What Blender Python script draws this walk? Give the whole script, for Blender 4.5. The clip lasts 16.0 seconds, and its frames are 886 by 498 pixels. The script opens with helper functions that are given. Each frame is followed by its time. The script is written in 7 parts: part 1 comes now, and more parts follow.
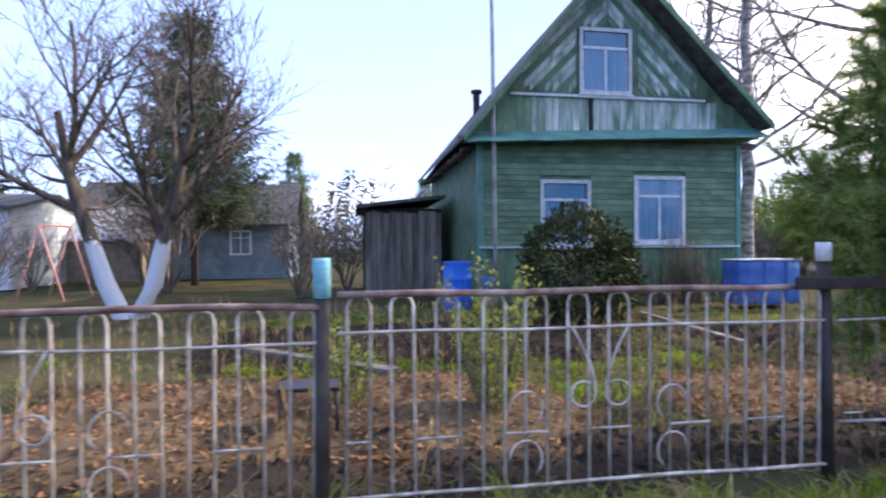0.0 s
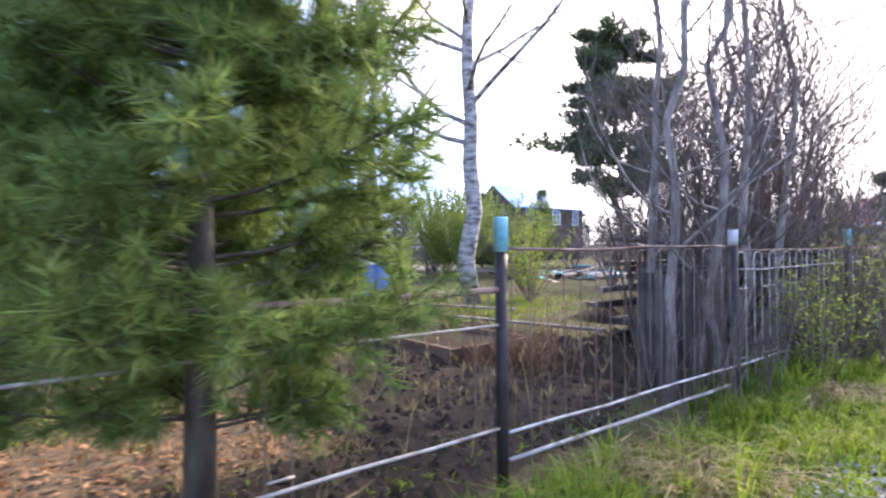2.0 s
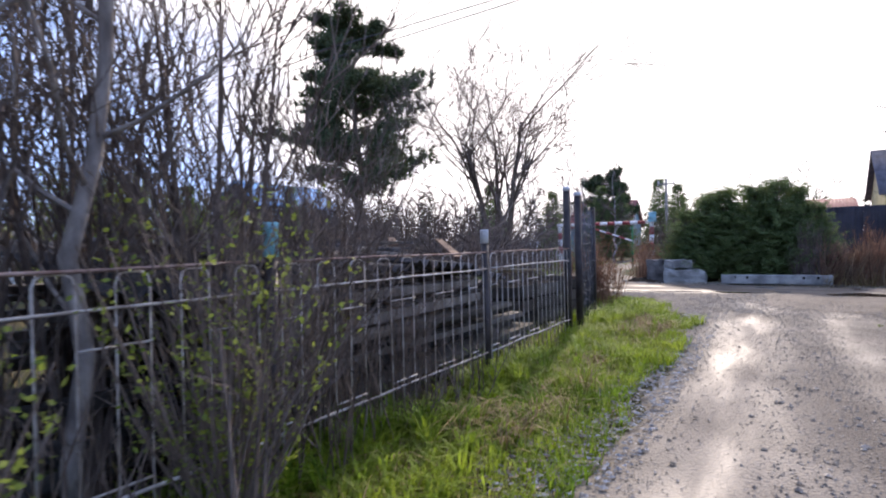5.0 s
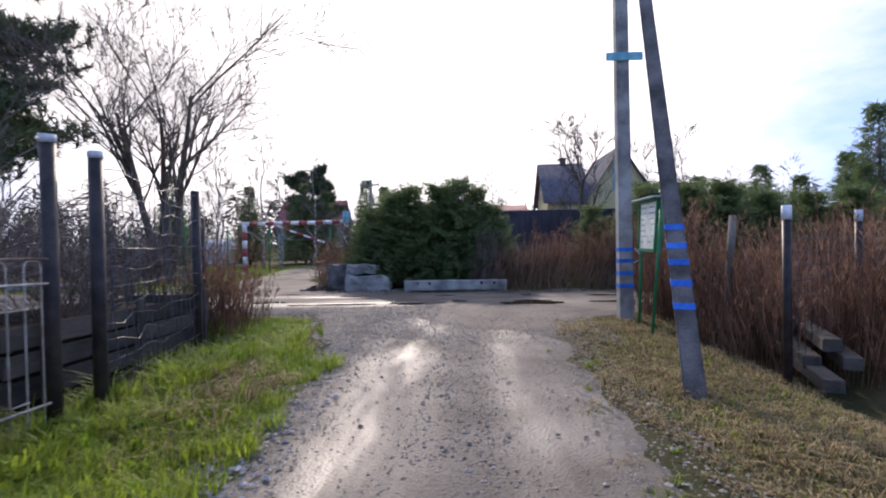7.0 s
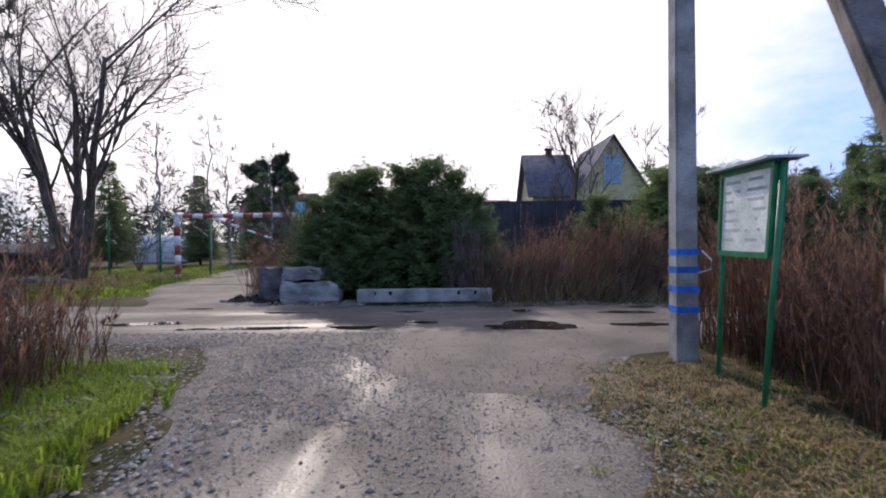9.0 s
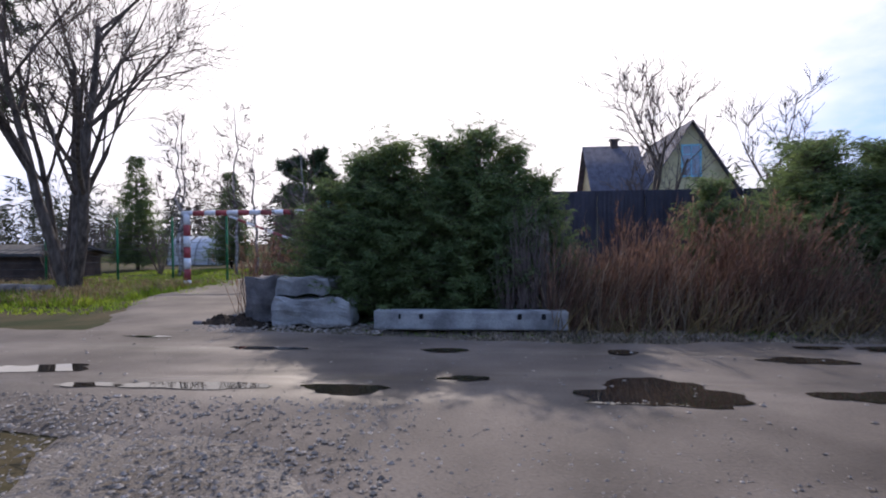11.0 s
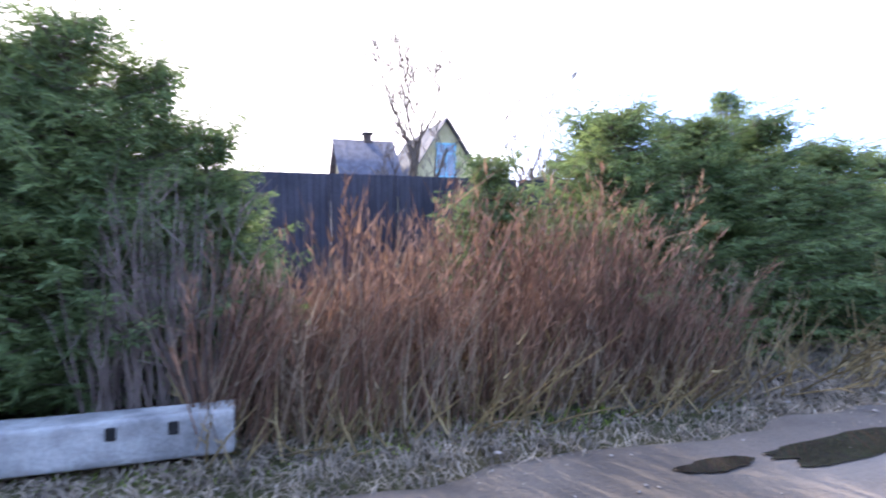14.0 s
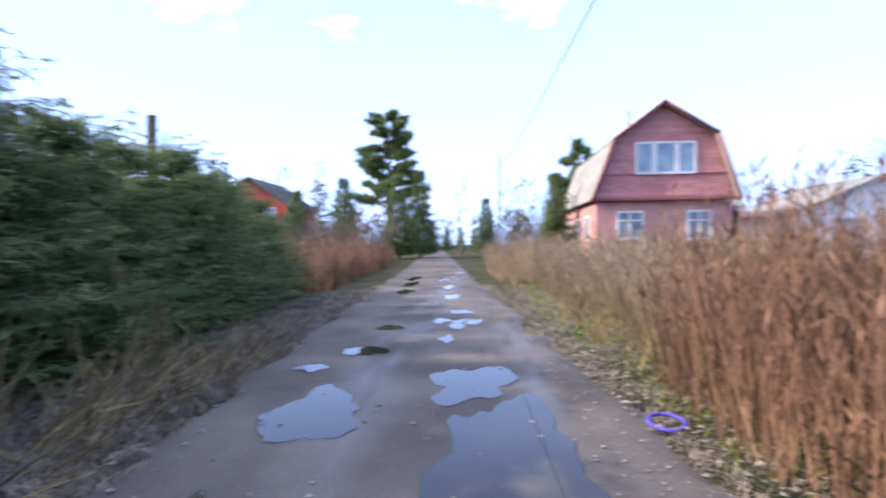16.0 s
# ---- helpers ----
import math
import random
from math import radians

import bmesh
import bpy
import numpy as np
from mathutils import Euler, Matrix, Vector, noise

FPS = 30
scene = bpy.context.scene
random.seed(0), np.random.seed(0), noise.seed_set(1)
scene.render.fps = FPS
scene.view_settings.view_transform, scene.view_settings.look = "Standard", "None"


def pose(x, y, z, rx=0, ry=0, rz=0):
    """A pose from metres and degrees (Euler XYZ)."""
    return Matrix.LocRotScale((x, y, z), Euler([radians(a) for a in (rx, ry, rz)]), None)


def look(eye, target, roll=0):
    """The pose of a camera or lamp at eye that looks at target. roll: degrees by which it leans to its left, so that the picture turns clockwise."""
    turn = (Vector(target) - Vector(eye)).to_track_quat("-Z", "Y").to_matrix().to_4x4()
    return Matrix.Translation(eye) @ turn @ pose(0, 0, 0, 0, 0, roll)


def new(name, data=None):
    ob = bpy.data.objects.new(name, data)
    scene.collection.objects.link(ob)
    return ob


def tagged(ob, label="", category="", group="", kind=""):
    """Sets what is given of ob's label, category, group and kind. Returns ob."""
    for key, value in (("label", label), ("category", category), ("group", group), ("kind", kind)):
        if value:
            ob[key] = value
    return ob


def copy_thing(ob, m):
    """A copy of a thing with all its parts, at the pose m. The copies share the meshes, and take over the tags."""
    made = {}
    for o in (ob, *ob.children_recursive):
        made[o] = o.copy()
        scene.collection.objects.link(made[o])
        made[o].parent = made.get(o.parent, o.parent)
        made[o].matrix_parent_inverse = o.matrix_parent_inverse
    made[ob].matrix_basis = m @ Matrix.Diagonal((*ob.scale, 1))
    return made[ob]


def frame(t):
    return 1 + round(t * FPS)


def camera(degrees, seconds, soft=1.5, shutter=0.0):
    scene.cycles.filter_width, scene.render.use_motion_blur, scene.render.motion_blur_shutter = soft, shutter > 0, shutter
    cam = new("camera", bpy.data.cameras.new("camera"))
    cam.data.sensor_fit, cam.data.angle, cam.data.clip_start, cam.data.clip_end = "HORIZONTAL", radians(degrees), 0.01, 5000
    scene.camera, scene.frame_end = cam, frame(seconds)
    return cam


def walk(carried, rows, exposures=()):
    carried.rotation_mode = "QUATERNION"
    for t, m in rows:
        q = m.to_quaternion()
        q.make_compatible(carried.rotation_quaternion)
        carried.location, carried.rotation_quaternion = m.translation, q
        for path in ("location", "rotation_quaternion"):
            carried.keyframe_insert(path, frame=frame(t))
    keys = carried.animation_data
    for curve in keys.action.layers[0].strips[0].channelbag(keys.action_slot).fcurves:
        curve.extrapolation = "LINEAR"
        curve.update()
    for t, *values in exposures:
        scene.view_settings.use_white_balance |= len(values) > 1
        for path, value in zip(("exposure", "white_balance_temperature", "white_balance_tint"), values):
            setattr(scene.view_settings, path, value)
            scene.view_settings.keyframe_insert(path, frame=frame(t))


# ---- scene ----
cam = camera(77.2, 16.0, soft=2.0, shutter=0.2)
PATH = [
    (0.0, (0.305, -10.035, 1.42), (-4.629, -9.227, 1.407), -0.3),
    (0.5, (0.104, -9.256, 1.42), (-4.586, -7.521, 1.407), -0.3),
    (1.0, (-0.026, -8.47, 1.42), (-4.441, -6.123, 1.407), -0.4),
    (1.5, (-0.215, -7.575, 1.42), (-4.532, -5.053, 1.407), -0.5),
    (2.0, (-0.212, -6.624, 1.42), (-4.163, -3.559, 1.42), -0.7),
    (2.5, (-0.229, -5.651, 1.42), (-3.807, -2.159, 1.42), -0.9),
    (3.0, (-0.15, -4.7, 1.42), (-3.249, -0.777, 1.42), -1.0),
    (5.5, (0.027, 0.07, 1.45), (-2.251, 4.521, 1.415), -1.3),
    (6, (0.144, 1.109, 1.46), (-1.688, 5.761, 1.408), -1.25),
    (6.5, (0.331, 2.147, 1.445), (-0.978, 6.973, 1.392), -1.15),
    (7, (0.45, 3.065, 1.435), (0.233, 8.06, 1.37), -1.05),
    (7.5, (0.512, 3.991, 1.43), (0.443, 8.989, 1.351), -1),
    (8, (0.576, 4.948, 1.41), (0.552, 9.947, 1.334), -0.7),
    (8.5, (0.587, 5.905, 1.42), (0.565, 10.904, 1.326), -0.7),
    (10.8, (0.491, 10.242, 1.37), (0.15, 15.23, 1.315), -0.5),
    (11, (0.49, 10.577, 1.375), (0.022, 15.555, 1.314), -0.5),
    (11.5, (0.447, 11.415, 1.402), (-0.28, 16.362, 1.341), -0.6),
    (12, (0.547, 12.254, 1.428), (-0.206, 17.197, 1.365), -0.7),
    (12.5, (0.658, 13.072, 1.434), (-0.02, 18.025, 1.378), -0.8),
    (13, (0.909, 13.809, 1.437), (0.59, 18.798, 1.377), -0.8),
    (13.5, (1.249, 14.544, 1.449), (1.63, 19.529, 1.368), -0.7),
    (14, (1.711, 15.035, 1.423), (3.333, 19.765, 1.375), -0.5),
    (14.5, (2.312, 15.469, 1.367), (5.077, 19.635, 1.328), -0.5),
    (15, (2.863, 15.84, 1.315), (6.519, 19.25, 1.29), -0.7),
    (15.5, (3.404, 16.074, 1.367), (7.625, 18.754, 1.335), -0.7),
    (15.8, (3.791, 16.175, 1.324), (8.545, 17.721, 1.289), -0.6),
    (16, (3.902, 16.21, 1.329), (8.887, 16.584, 1.291), -0.7),
]
EXPOSURES = [(0.0, 0.44, 7040, 21), (0.5, 0.87, 7040, 21), (1.5, 1.31, 7040, 21), (2.0, 1.1, 7040, 21), (3.2, 0.09, 6990, 21), (5.5, 0.01, 6840, 19), (6.5, -0.12, 6770, 19), (7.0, -0.33, 6770, 19), (8.5, -0.49, 6720, 19), (11.5, -0.47, 6640, 19), (12.0, -0.27, 6640, 19), (12.4, 0.03, 6640, 19), (13.0, 0.35, 6640, 19), (13.4, 0.85, 6640, 19), (14.0, 1.3, 6640, 19), (15.0, 1.12, 6640, 19), (16.0, 0.55, 6730, 19)]
walk(cam, [(t, look(eye, target, roll)) for t, eye, target, roll in PATH], EXPOSURES)

# ---- sky and sun ----
SUN_TURN, SUN_UP = 10.5, 31.0
SUN_DIR = Vector((-math.sin(radians(SUN_TURN)) * math.cos(radians(SUN_UP)), math.cos(radians(SUN_TURN)) * math.cos(radians(SUN_UP)), math.sin(radians(SUN_UP))))
world = bpy.data.worlds.new("sky")
scene.world = world
world.use_nodes = True
wn, wl = world.node_tree.nodes, world.node_tree.links
wn.clear()
w_out, w_bg = wn.new("ShaderNodeOutputWorld"), wn.new("ShaderNodeBackground")
w_sky = wn.new("ShaderNodeTexSky")
w_sky.sky_type, w_sky.sun_disc = "NISHITA", False
w_sky.sun_elevation, w_sky.sun_rotation = radians(SUN_UP), radians(-SUN_TURN)
w_sky.air_density, w_sky.dust_density, w_sky.ozone_density = 1.0, 0.3, 1.5
w_tc, w_map = wn.new("ShaderNodeTexCoord"), wn.new("ShaderNodeMapping")
w_map.inputs["Scale"].default_value = (1.0, 1.0, 2.6)
w_noise = wn.new("ShaderNodeTexNoise")
w_noise.inputs["Scale"].default_value, w_noise.inputs["Detail"].default_value, w_noise.inputs["Roughness"].default_value = 2.6, 7.0, 0.58
w_ramp = wn.new("ShaderNodeValToRGB")
w_ramp.color_ramp.elements[0].position, w_ramp.color_ramp.elements[1].position = 0.6, 0.8
w_mix = wn.new("ShaderNodeMixRGB")
w_mix.inputs[2].default_value = (13.0, 13.4, 14.2, 1)
w_veil = wn.new("ShaderNodeMixRGB")
w_veil.inputs[2].default_value = (4.7, 7.5, 14.4, 1)
wl.new(w_tc.outputs["Generated"], w_map.inputs["Vector"])
wl.new(w_map.outputs["Vector"], w_noise.inputs["Vector"])
wl.new(w_noise.outputs["Fac"], w_ramp.inputs["Fac"])
# thin haze that thickens towards the horizon
w_sep, w_haze = wn.new("ShaderNodeSeparateXYZ"), wn.new("ShaderNodeMapRange")
wl.new(w_tc.outputs["Generated"], w_sep.inputs[0])
wl.new(w_sep.outputs["Z"], w_haze.inputs["Value"])
w_haze.inputs["From Min"].default_value, w_haze.inputs["From Max"].default_value = 0.0, 0.46
w_haze.inputs["To Min"].default_value, w_haze.inputs["To Max"].default_value = 0.85, 0.55
wl.new(w_haze.outputs[0], w_veil.inputs[0])
wl.new(w_sky.outputs["Color"], w_veil.inputs[1])
wl.new(w_ramp.outputs["Color"], w_mix.inputs[0])
wl.new(w_veil.outputs["Color"], w_mix.inputs[1])
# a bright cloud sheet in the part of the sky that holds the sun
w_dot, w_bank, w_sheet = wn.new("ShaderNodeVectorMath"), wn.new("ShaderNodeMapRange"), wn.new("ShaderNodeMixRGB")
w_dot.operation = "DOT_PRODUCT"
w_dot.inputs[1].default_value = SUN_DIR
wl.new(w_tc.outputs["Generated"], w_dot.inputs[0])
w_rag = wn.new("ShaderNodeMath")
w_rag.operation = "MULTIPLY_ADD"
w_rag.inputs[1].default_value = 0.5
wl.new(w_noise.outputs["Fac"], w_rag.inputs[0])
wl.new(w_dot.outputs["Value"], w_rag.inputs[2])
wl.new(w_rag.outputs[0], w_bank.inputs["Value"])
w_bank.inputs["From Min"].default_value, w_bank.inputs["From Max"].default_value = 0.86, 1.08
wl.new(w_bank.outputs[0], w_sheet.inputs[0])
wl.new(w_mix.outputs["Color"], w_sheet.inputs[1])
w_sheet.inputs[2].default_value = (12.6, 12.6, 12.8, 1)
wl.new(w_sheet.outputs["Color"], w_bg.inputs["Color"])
wl.new(w_bg.outputs["Background"], w_out.inputs["Surface"])
w_bg.inputs["Strength"].default_value = 0.15
sun = new("sun", bpy.data.lights.new("sun", "SUN"))
sun.data.energy, sun.data.angle, sun.data.color = 4.2, radians(0.6), (1.0, 0.93, 0.82)
sun.matrix_world = look(SUN_DIR * 50, (0, 0, 0))


# ---- materials ----
def mat(name, c1, c2, scale=6.0, rough=0.8, bump=0.3, fine=60.0, metal=0.0, stretch=(1, 1, 1), vary=0.15, spec=0.3, island=False, through_light=0.0):
    """A surface of two colours mixed by coarse noise, with fine grain, bump and a per-piece shift of brightness."""
    m = bpy.data.materials.new(name)
    m.use_nodes = True
    n, l = m.node_tree.nodes, m.node_tree.links
    b = n["Principled BSDF"]
    tc, mp = n.new("ShaderNodeTexCoord"), n.new("ShaderNodeMapping")
    mp.inputs["Scale"].default_value = stretch
    l.new(tc.outputs["Object"], mp.inputs["Vector"])
    info = n.new("ShaderNodeObjectInfo")
    shift = n.new("ShaderNodeVectorMath")
    shift.operation = "MULTIPLY_ADD"
    shift.inputs[1].default_value = (37.0, 53.0, 71.0)
    l.new(info.outputs["Random"], shift.inputs[0])
    l.new(mp.outputs["Vector"], shift.inputs[2])
    big, small = n.new("ShaderNodeTexNoise"), n.new("ShaderNodeTexNoise")
    for t, sc, de in ((big, scale, 4.0), (small, fine, 3.0)):
        t.inputs["Scale"].default_value, t.inputs["Detail"].default_value = sc, de
        l.new(shift.outputs["Vector"], t.inputs["Vector"])
    ramp = n.new("ShaderNodeValToRGB")
    ramp.color_ramp.elements[0].position, ramp.color_ramp.elements[1].position = 0.34, 0.66
    ramp.color_ramp.elements[0].color, ramp.color_ramp.elements[1].color = (*c1, 1), (*c2, 1)
    l.new(big.outputs["Fac"], ramp.inputs["Fac"])
    hsv = n.new("ShaderNodeHueSaturation")
    val = n.new("ShaderNodeMath")
    val.operation = "MULTIPLY_ADD"
    val.inputs[1].default_value, val.inputs[2].default_value = vary * 2, 1.0 - vary
    if island:
        geo = n.new("ShaderNodeNewGeometry")
        l.new(geo.outputs["Random Per Island"], val.inputs[0])
    else:
        l.new(info.outputs["Random"], val.inputs[0])
    grain = n.new("ShaderNodeMath")
    grain.operation = "MULTIPLY_ADD"
    grain.inputs[1].default_value, grain.inputs[2].default_value = 0.7, 0.65
    l.new(small.outputs["Fac"], grain.inputs[0])
    mul = n.new("ShaderNodeMath")
    mul.operation = "MULTIPLY"
    l.new(val.outputs[0], mul.inputs[0])
    l.new(grain.outputs[0], mul.inputs[1])
    l.new(mul.outputs[0], hsv.inputs["Value"])
    l.new(ramp.outputs["Color"], hsv.inputs["Color"])
    l.new(hsv.outputs["Color"], b.inputs["Base Color"])
    b.inputs["Roughness"].default_value, b.inputs["Metallic"].default_value = rough, metal
    b.inputs["Specular IOR Level"].default_value = spec
    if bump:
        bp = n.new("ShaderNodeBump")
        bp.inputs["Strength"].default_value, bp.inputs["Distance"].default_value = bump, 0.018 if bump >= 1 else 0.01
        l.new(small.outputs["Fac"], bp.inputs["Height"])
        l.new(bp.outputs["Normal"], b.inputs["Normal"])
    if through_light:
        tr, mx = n.new("ShaderNodeBsdfTranslucent"), n.new("ShaderNodeMixShader")
        l.new(hsv.outputs["Color"], tr.inputs["Color"])
        mx.inputs[0].default_value = through_light
        l.new(b.outputs[0], mx.inputs[1])
        l.new(tr.outputs[0], mx.inputs[2])
        l.new(mx.outputs[0], n["Material Output"].inputs["Surface"])
    return m


M = {}
M["soil"] = mat("garden soil", (0.018, 0.014, 0.011), (0.045, 0.033, 0.024), 2.0, 0.95, 0.9, 26, spec=0.08)
M["ground"] = mat("rough ground with thin grass", (0.03, 0.038, 0.014), (0.085, 0.068, 0.036), 0.9, 0.95, 0.9, 22, spec=0.08)


def road_mat(name, c1, c2, tracks, axis_name, dry, wet, fine, bump):
    """A road surface: worn colour at three scales, stones in relief, and smoother damp wheel tracks."""
    m = mat(name, c1, c2, 0.9, dry, bump, fine, spec=0.35)
    n, l = m.node_tree.nodes, m.node_tree.links
    b = n["Principled BSDF"]
    tc, sep = n.new("ShaderNodeTexCoord"), n.new("ShaderNodeSeparateXYZ")
    l.new(tc.outputs["Object"], sep.inputs[0])
    nz = n.new("ShaderNodeTexNoise")
    nz.inputs["Scale"].default_value, nz.inputs["Detail"].default_value = 1.3, 6.0
    along = n.new("ShaderNodeMapping")
    along.inputs["Scale"].default_value = (1.6, 0.3, 1.0) if axis_name == "X" else (0.3, 1.6, 1.0)
    l.new(tc.outputs["Object"], along.inputs["Vector"])
    l.new(along.outputs["Vector"], nz.inputs["Vector"])
    total = None
    for centre, half in tracks:
        d, a, s = n.new("ShaderNodeMath"), n.new("ShaderNodeMath"), n.new("ShaderNodeMapRange")
        d.operation, a.operation = "SUBTRACT", "ABSOLUTE"
        d.inputs[1].default_value = centre
        l.new(sep.outputs[axis_name], d.inputs[0])
        l.new(d.outputs[0], a.inputs[0])
        l.new(a.outputs[0], s.inputs["Value"])
        s.inputs["From Min"].default_value, s.inputs["From Max"].default_value = half, half * 0.1
        if total is None:
            total = s
        else:
            ad = n.new("ShaderNodeMath")
            ad.operation = "MAXIMUM"
            l.new(total.outputs[0], ad.inputs[0])
            l.new(s.outputs[0], ad.inputs[1])
            total = ad
    mix = n.new("ShaderNodeMath")
    mix.operation = "MULTIPLY"
    rg = n.new("ShaderNodeMapRange")
    rg.inputs["From Min"].default_value, rg.inputs["From Max"].default_value = 0.36, 0.64
    l.new(nz.outputs["Fac"], rg.inputs["Value"])
    l.new(rg.outputs[0], mix.inputs[0])
    l.new(total.outputs[0], mix.inputs[1])
    out = n.new("ShaderNodeMapRange")
    out.inputs["To Min"].default_value, out.inputs["To Max"].default_value = dry, wet
    l.new(mix.outputs[0], out.inputs["Value"])
    l.new(out.outputs[0], b.inputs["Roughness"])
    # packed tracks lie smoother than the loose stones beside them
    calm = n.new("ShaderNodeMapRange")
    calm.inputs["To Min"].default_value, calm.inputs["To Max"].default_value = bump, bump * 0.3
    l.new(mix.outputs[0], calm.inputs["Value"])
    for nd in n:
        if nd.bl_idname == "ShaderNodeBump":
            l.new(calm.outputs[0], nd.inputs["Strength"])
    return m


M["gravel"] = road_mat("grey gravel with damp wheel tracks", (0.12, 0.101, 0.082), (0.23, 0.2, 0.165), [(-0.35, 0.75), (1.05, 0.5)], "X", 0.9, 0.4, 38, 1.0)
M["dirt"] = road_mat("packed damp dirt", (0.085, 0.07, 0.058), (0.19, 0.158, 0.13), [(15.8, 0.9), (17.3, 0.6)], "Y", 0.85, 0.36, 38, 0.6)
M["stone"] = mat("road stones", (0.15, 0.13, 0.108), (0.31, 0.275, 0.235), 20, 0.7, 0.3, 90, vary=0.4, island=True)
M["bluestone"] = mat("bluish grey gravel", (0.15, 0.155, 0.165), (0.33, 0.34, 0.36), 20, 0.65, 0.3, 90, vary=0.4, island=True)
M["water"] = mat("muddy puddle water", (0.02, 0.017, 0.013), (0.035, 0.029, 0.022), 3.0, 0.015, 0.0, 10, spec=0.27)
M["grass"] = mat("fresh grass blades", (0.13, 0.23, 0.02), (0.29, 0.37, 0.045), 1.2, 0.6, 0, vary=0.45, island=True, through_light=0.6)
M["drygrass"] = mat("dry matted grass", (0.22, 0.16, 0.075), (0.36, 0.27, 0.13), 2.0, 0.8, 0, vary=0.4, island=True, through_light=0.2)
M["reed"] = mat("dry reddish stems", (0.15, 0.082, 0.056), (0.34, 0.2, 0.13), 0.9, 0.8, 0, vary=0.6, island=True, through_light=0.32)
M["reedpale"] = mat("dry straw stems", (0.21, 0.15, 0.1), (0.4, 0.305, 0.205), 0.9, 0.8, 0, vary=0.5, island=True, through_light=0.3)
M["needle"] = mat("spruce needles", (0.095, 0.15, 0.06), (0.195, 0.26, 0.1), 1.5, 0.6, 0, vary=0.5, island=True, through_light=0.5)
M["needlepine"] = mat("young cedar pine needles", (0.14, 0.22, 0.055), (0.29, 0.37, 0.11), 1.6, 0.55, 0, vary=0.45, island=True, through_light=0.5)
M["needledark"] = mat("dark pine needles", (0.05, 0.08, 0.04), (0.11, 0.14, 0.07), 1.5, 0.6, 0, vary=0.4, island=True, through_light=0.2)
M["leaf"] = mat("spring leaves", (0.17, 0.24, 0.04), (0.3, 0.36, 0.08), 3, 0.6, 0, vary=0.35, island=True, through_light=0.55)
M["evergreen"] = mat("dense dark evergreen leaves", (0.02, 0.036, 0.012), (0.06, 0.075, 0.022), 2, 0.6, 0, vary=0.45, island=True, through_light=0.2)
M["bark"] = mat("grey brown bark", (0.06, 0.045, 0.035), (0.16, 0.13, 0.105), 9, 0.9, 0.8, 40, stretch=(1, 1, 0.3))
M["palebark"] = mat("pale grey sapling bark", (0.13, 0.11, 0.1), (0.34, 0.3, 0.27), 9, 0.85, 0.6, 40, stretch=(1, 1, 0.4))
M["twig"] = mat("bare twigs", (0.095, 0.072, 0.06), (0.21, 0.165, 0.14), 4, 0.85, 0, vary=0.3, island=True)
M["birch"] = mat("birch bark", (0.09, 0.08, 0.075), (0.5, 0.47, 0.44), 3.5, 0.8, 0.5, 25, stretch=(1, 1, 2.5))
M["limedbark"] = mat("grey brown bark", (0.06, 0.045, 0.035), (0.16, 0.13, 0.105), 9, 0.9, 0.8, 40, stretch=(1, 1, 0.3))
lb_n, lb_l = M["limedbark"].node_tree.nodes, M["limedbark"].node_tree.links
lb_tc, lb_sep, lb_rg, lb_mix, lb_nz, lb_add = lb_n.new("ShaderNodeTexCoord"), lb_n.new("ShaderNodeSeparateXYZ"), lb_n.new("ShaderNodeMapRange"), lb_n.new("ShaderNodeMixRGB"), lb_n.new("ShaderNodeTexNoise"), lb_n.new("ShaderNodeMath")
lb_nz.inputs["Scale"].default_value = 7.0
lb_l.new(lb_tc.outputs["Object"], lb_sep.inputs[0])
lb_l.new(lb_tc.outputs["Object"], lb_nz.inputs["Vector"])
lb_add.operation = "MULTIPLY_ADD"
lb_add.inputs[1].default_value = 0.5
lb_l.new(lb_nz.outputs["Fac"], lb_add.inputs[0])
lb_l.new(lb_sep.outputs["Z"], lb_add.inputs[2])
lb_l.new(lb_add.outputs[0], lb_rg.inputs["Value"])
lb_rg.inputs["From Min"].default_value, lb_rg.inputs["From Max"].default_value = 1.85, 1.75
lb_l.new(lb_rg.outputs[0], lb_mix.inputs[0])
lb_old = lb_n["Principled BSDF"].inputs["Base Color"].links[0].from_socket
lb_l.new(lb_old, lb_mix.inputs[1])
lb_mix.inputs[2].default_value = (0.62, 0.65, 0.7, 1)
lb_l.new(lb_mix.outputs[0], lb_n["Principled BSDF"].inputs["Base Color"])
M["greenpaint"] = mat("worn green board paint", (0.065, 0.135, 0.08), (0.135, 0.23, 0.15), 2.2, 0.65, 0.4, 30, vary=0.2)
M["greenworn"] = mat("flaking green paint on grey boards", (0.1, 0.2, 0.14), (0.52, 0.6, 0.57), 2.6, 0.75, 0.5, 30, stretch=(1.5, 1.5, 0.35), vary=0.2)
M["tealtin"] = mat("teal painted tin", (0.055, 0.17, 0.15), (0.1, 0.27, 0.24), 2.5, 0.5, 0.2, 30)
M["frame"] = mat("weathered pale blue window paint", (0.4, 0.46, 0.5), (0.62, 0.67, 0.7), 7, 0.7, 0.4, 50)
M["curtain"] = mat("white lace curtain", (0.5, 0.52, 0.55), (0.75, 0.76, 0.78), 6, 0.9, 0.3, 60)
M["roofdark"] = mat("old grey slate roof", (0.05, 0.05, 0.05), (0.12, 0.115, 0.11), 3, 0.85, 0.5, 30)
M["greyboard"] = mat("weathered grey boards", (0.1, 0.085, 0.07), (0.26, 0.23, 0.2), 2.5, 0.85, 0.6, 30, stretch=(2, 2, 0.3), vary=0.25)
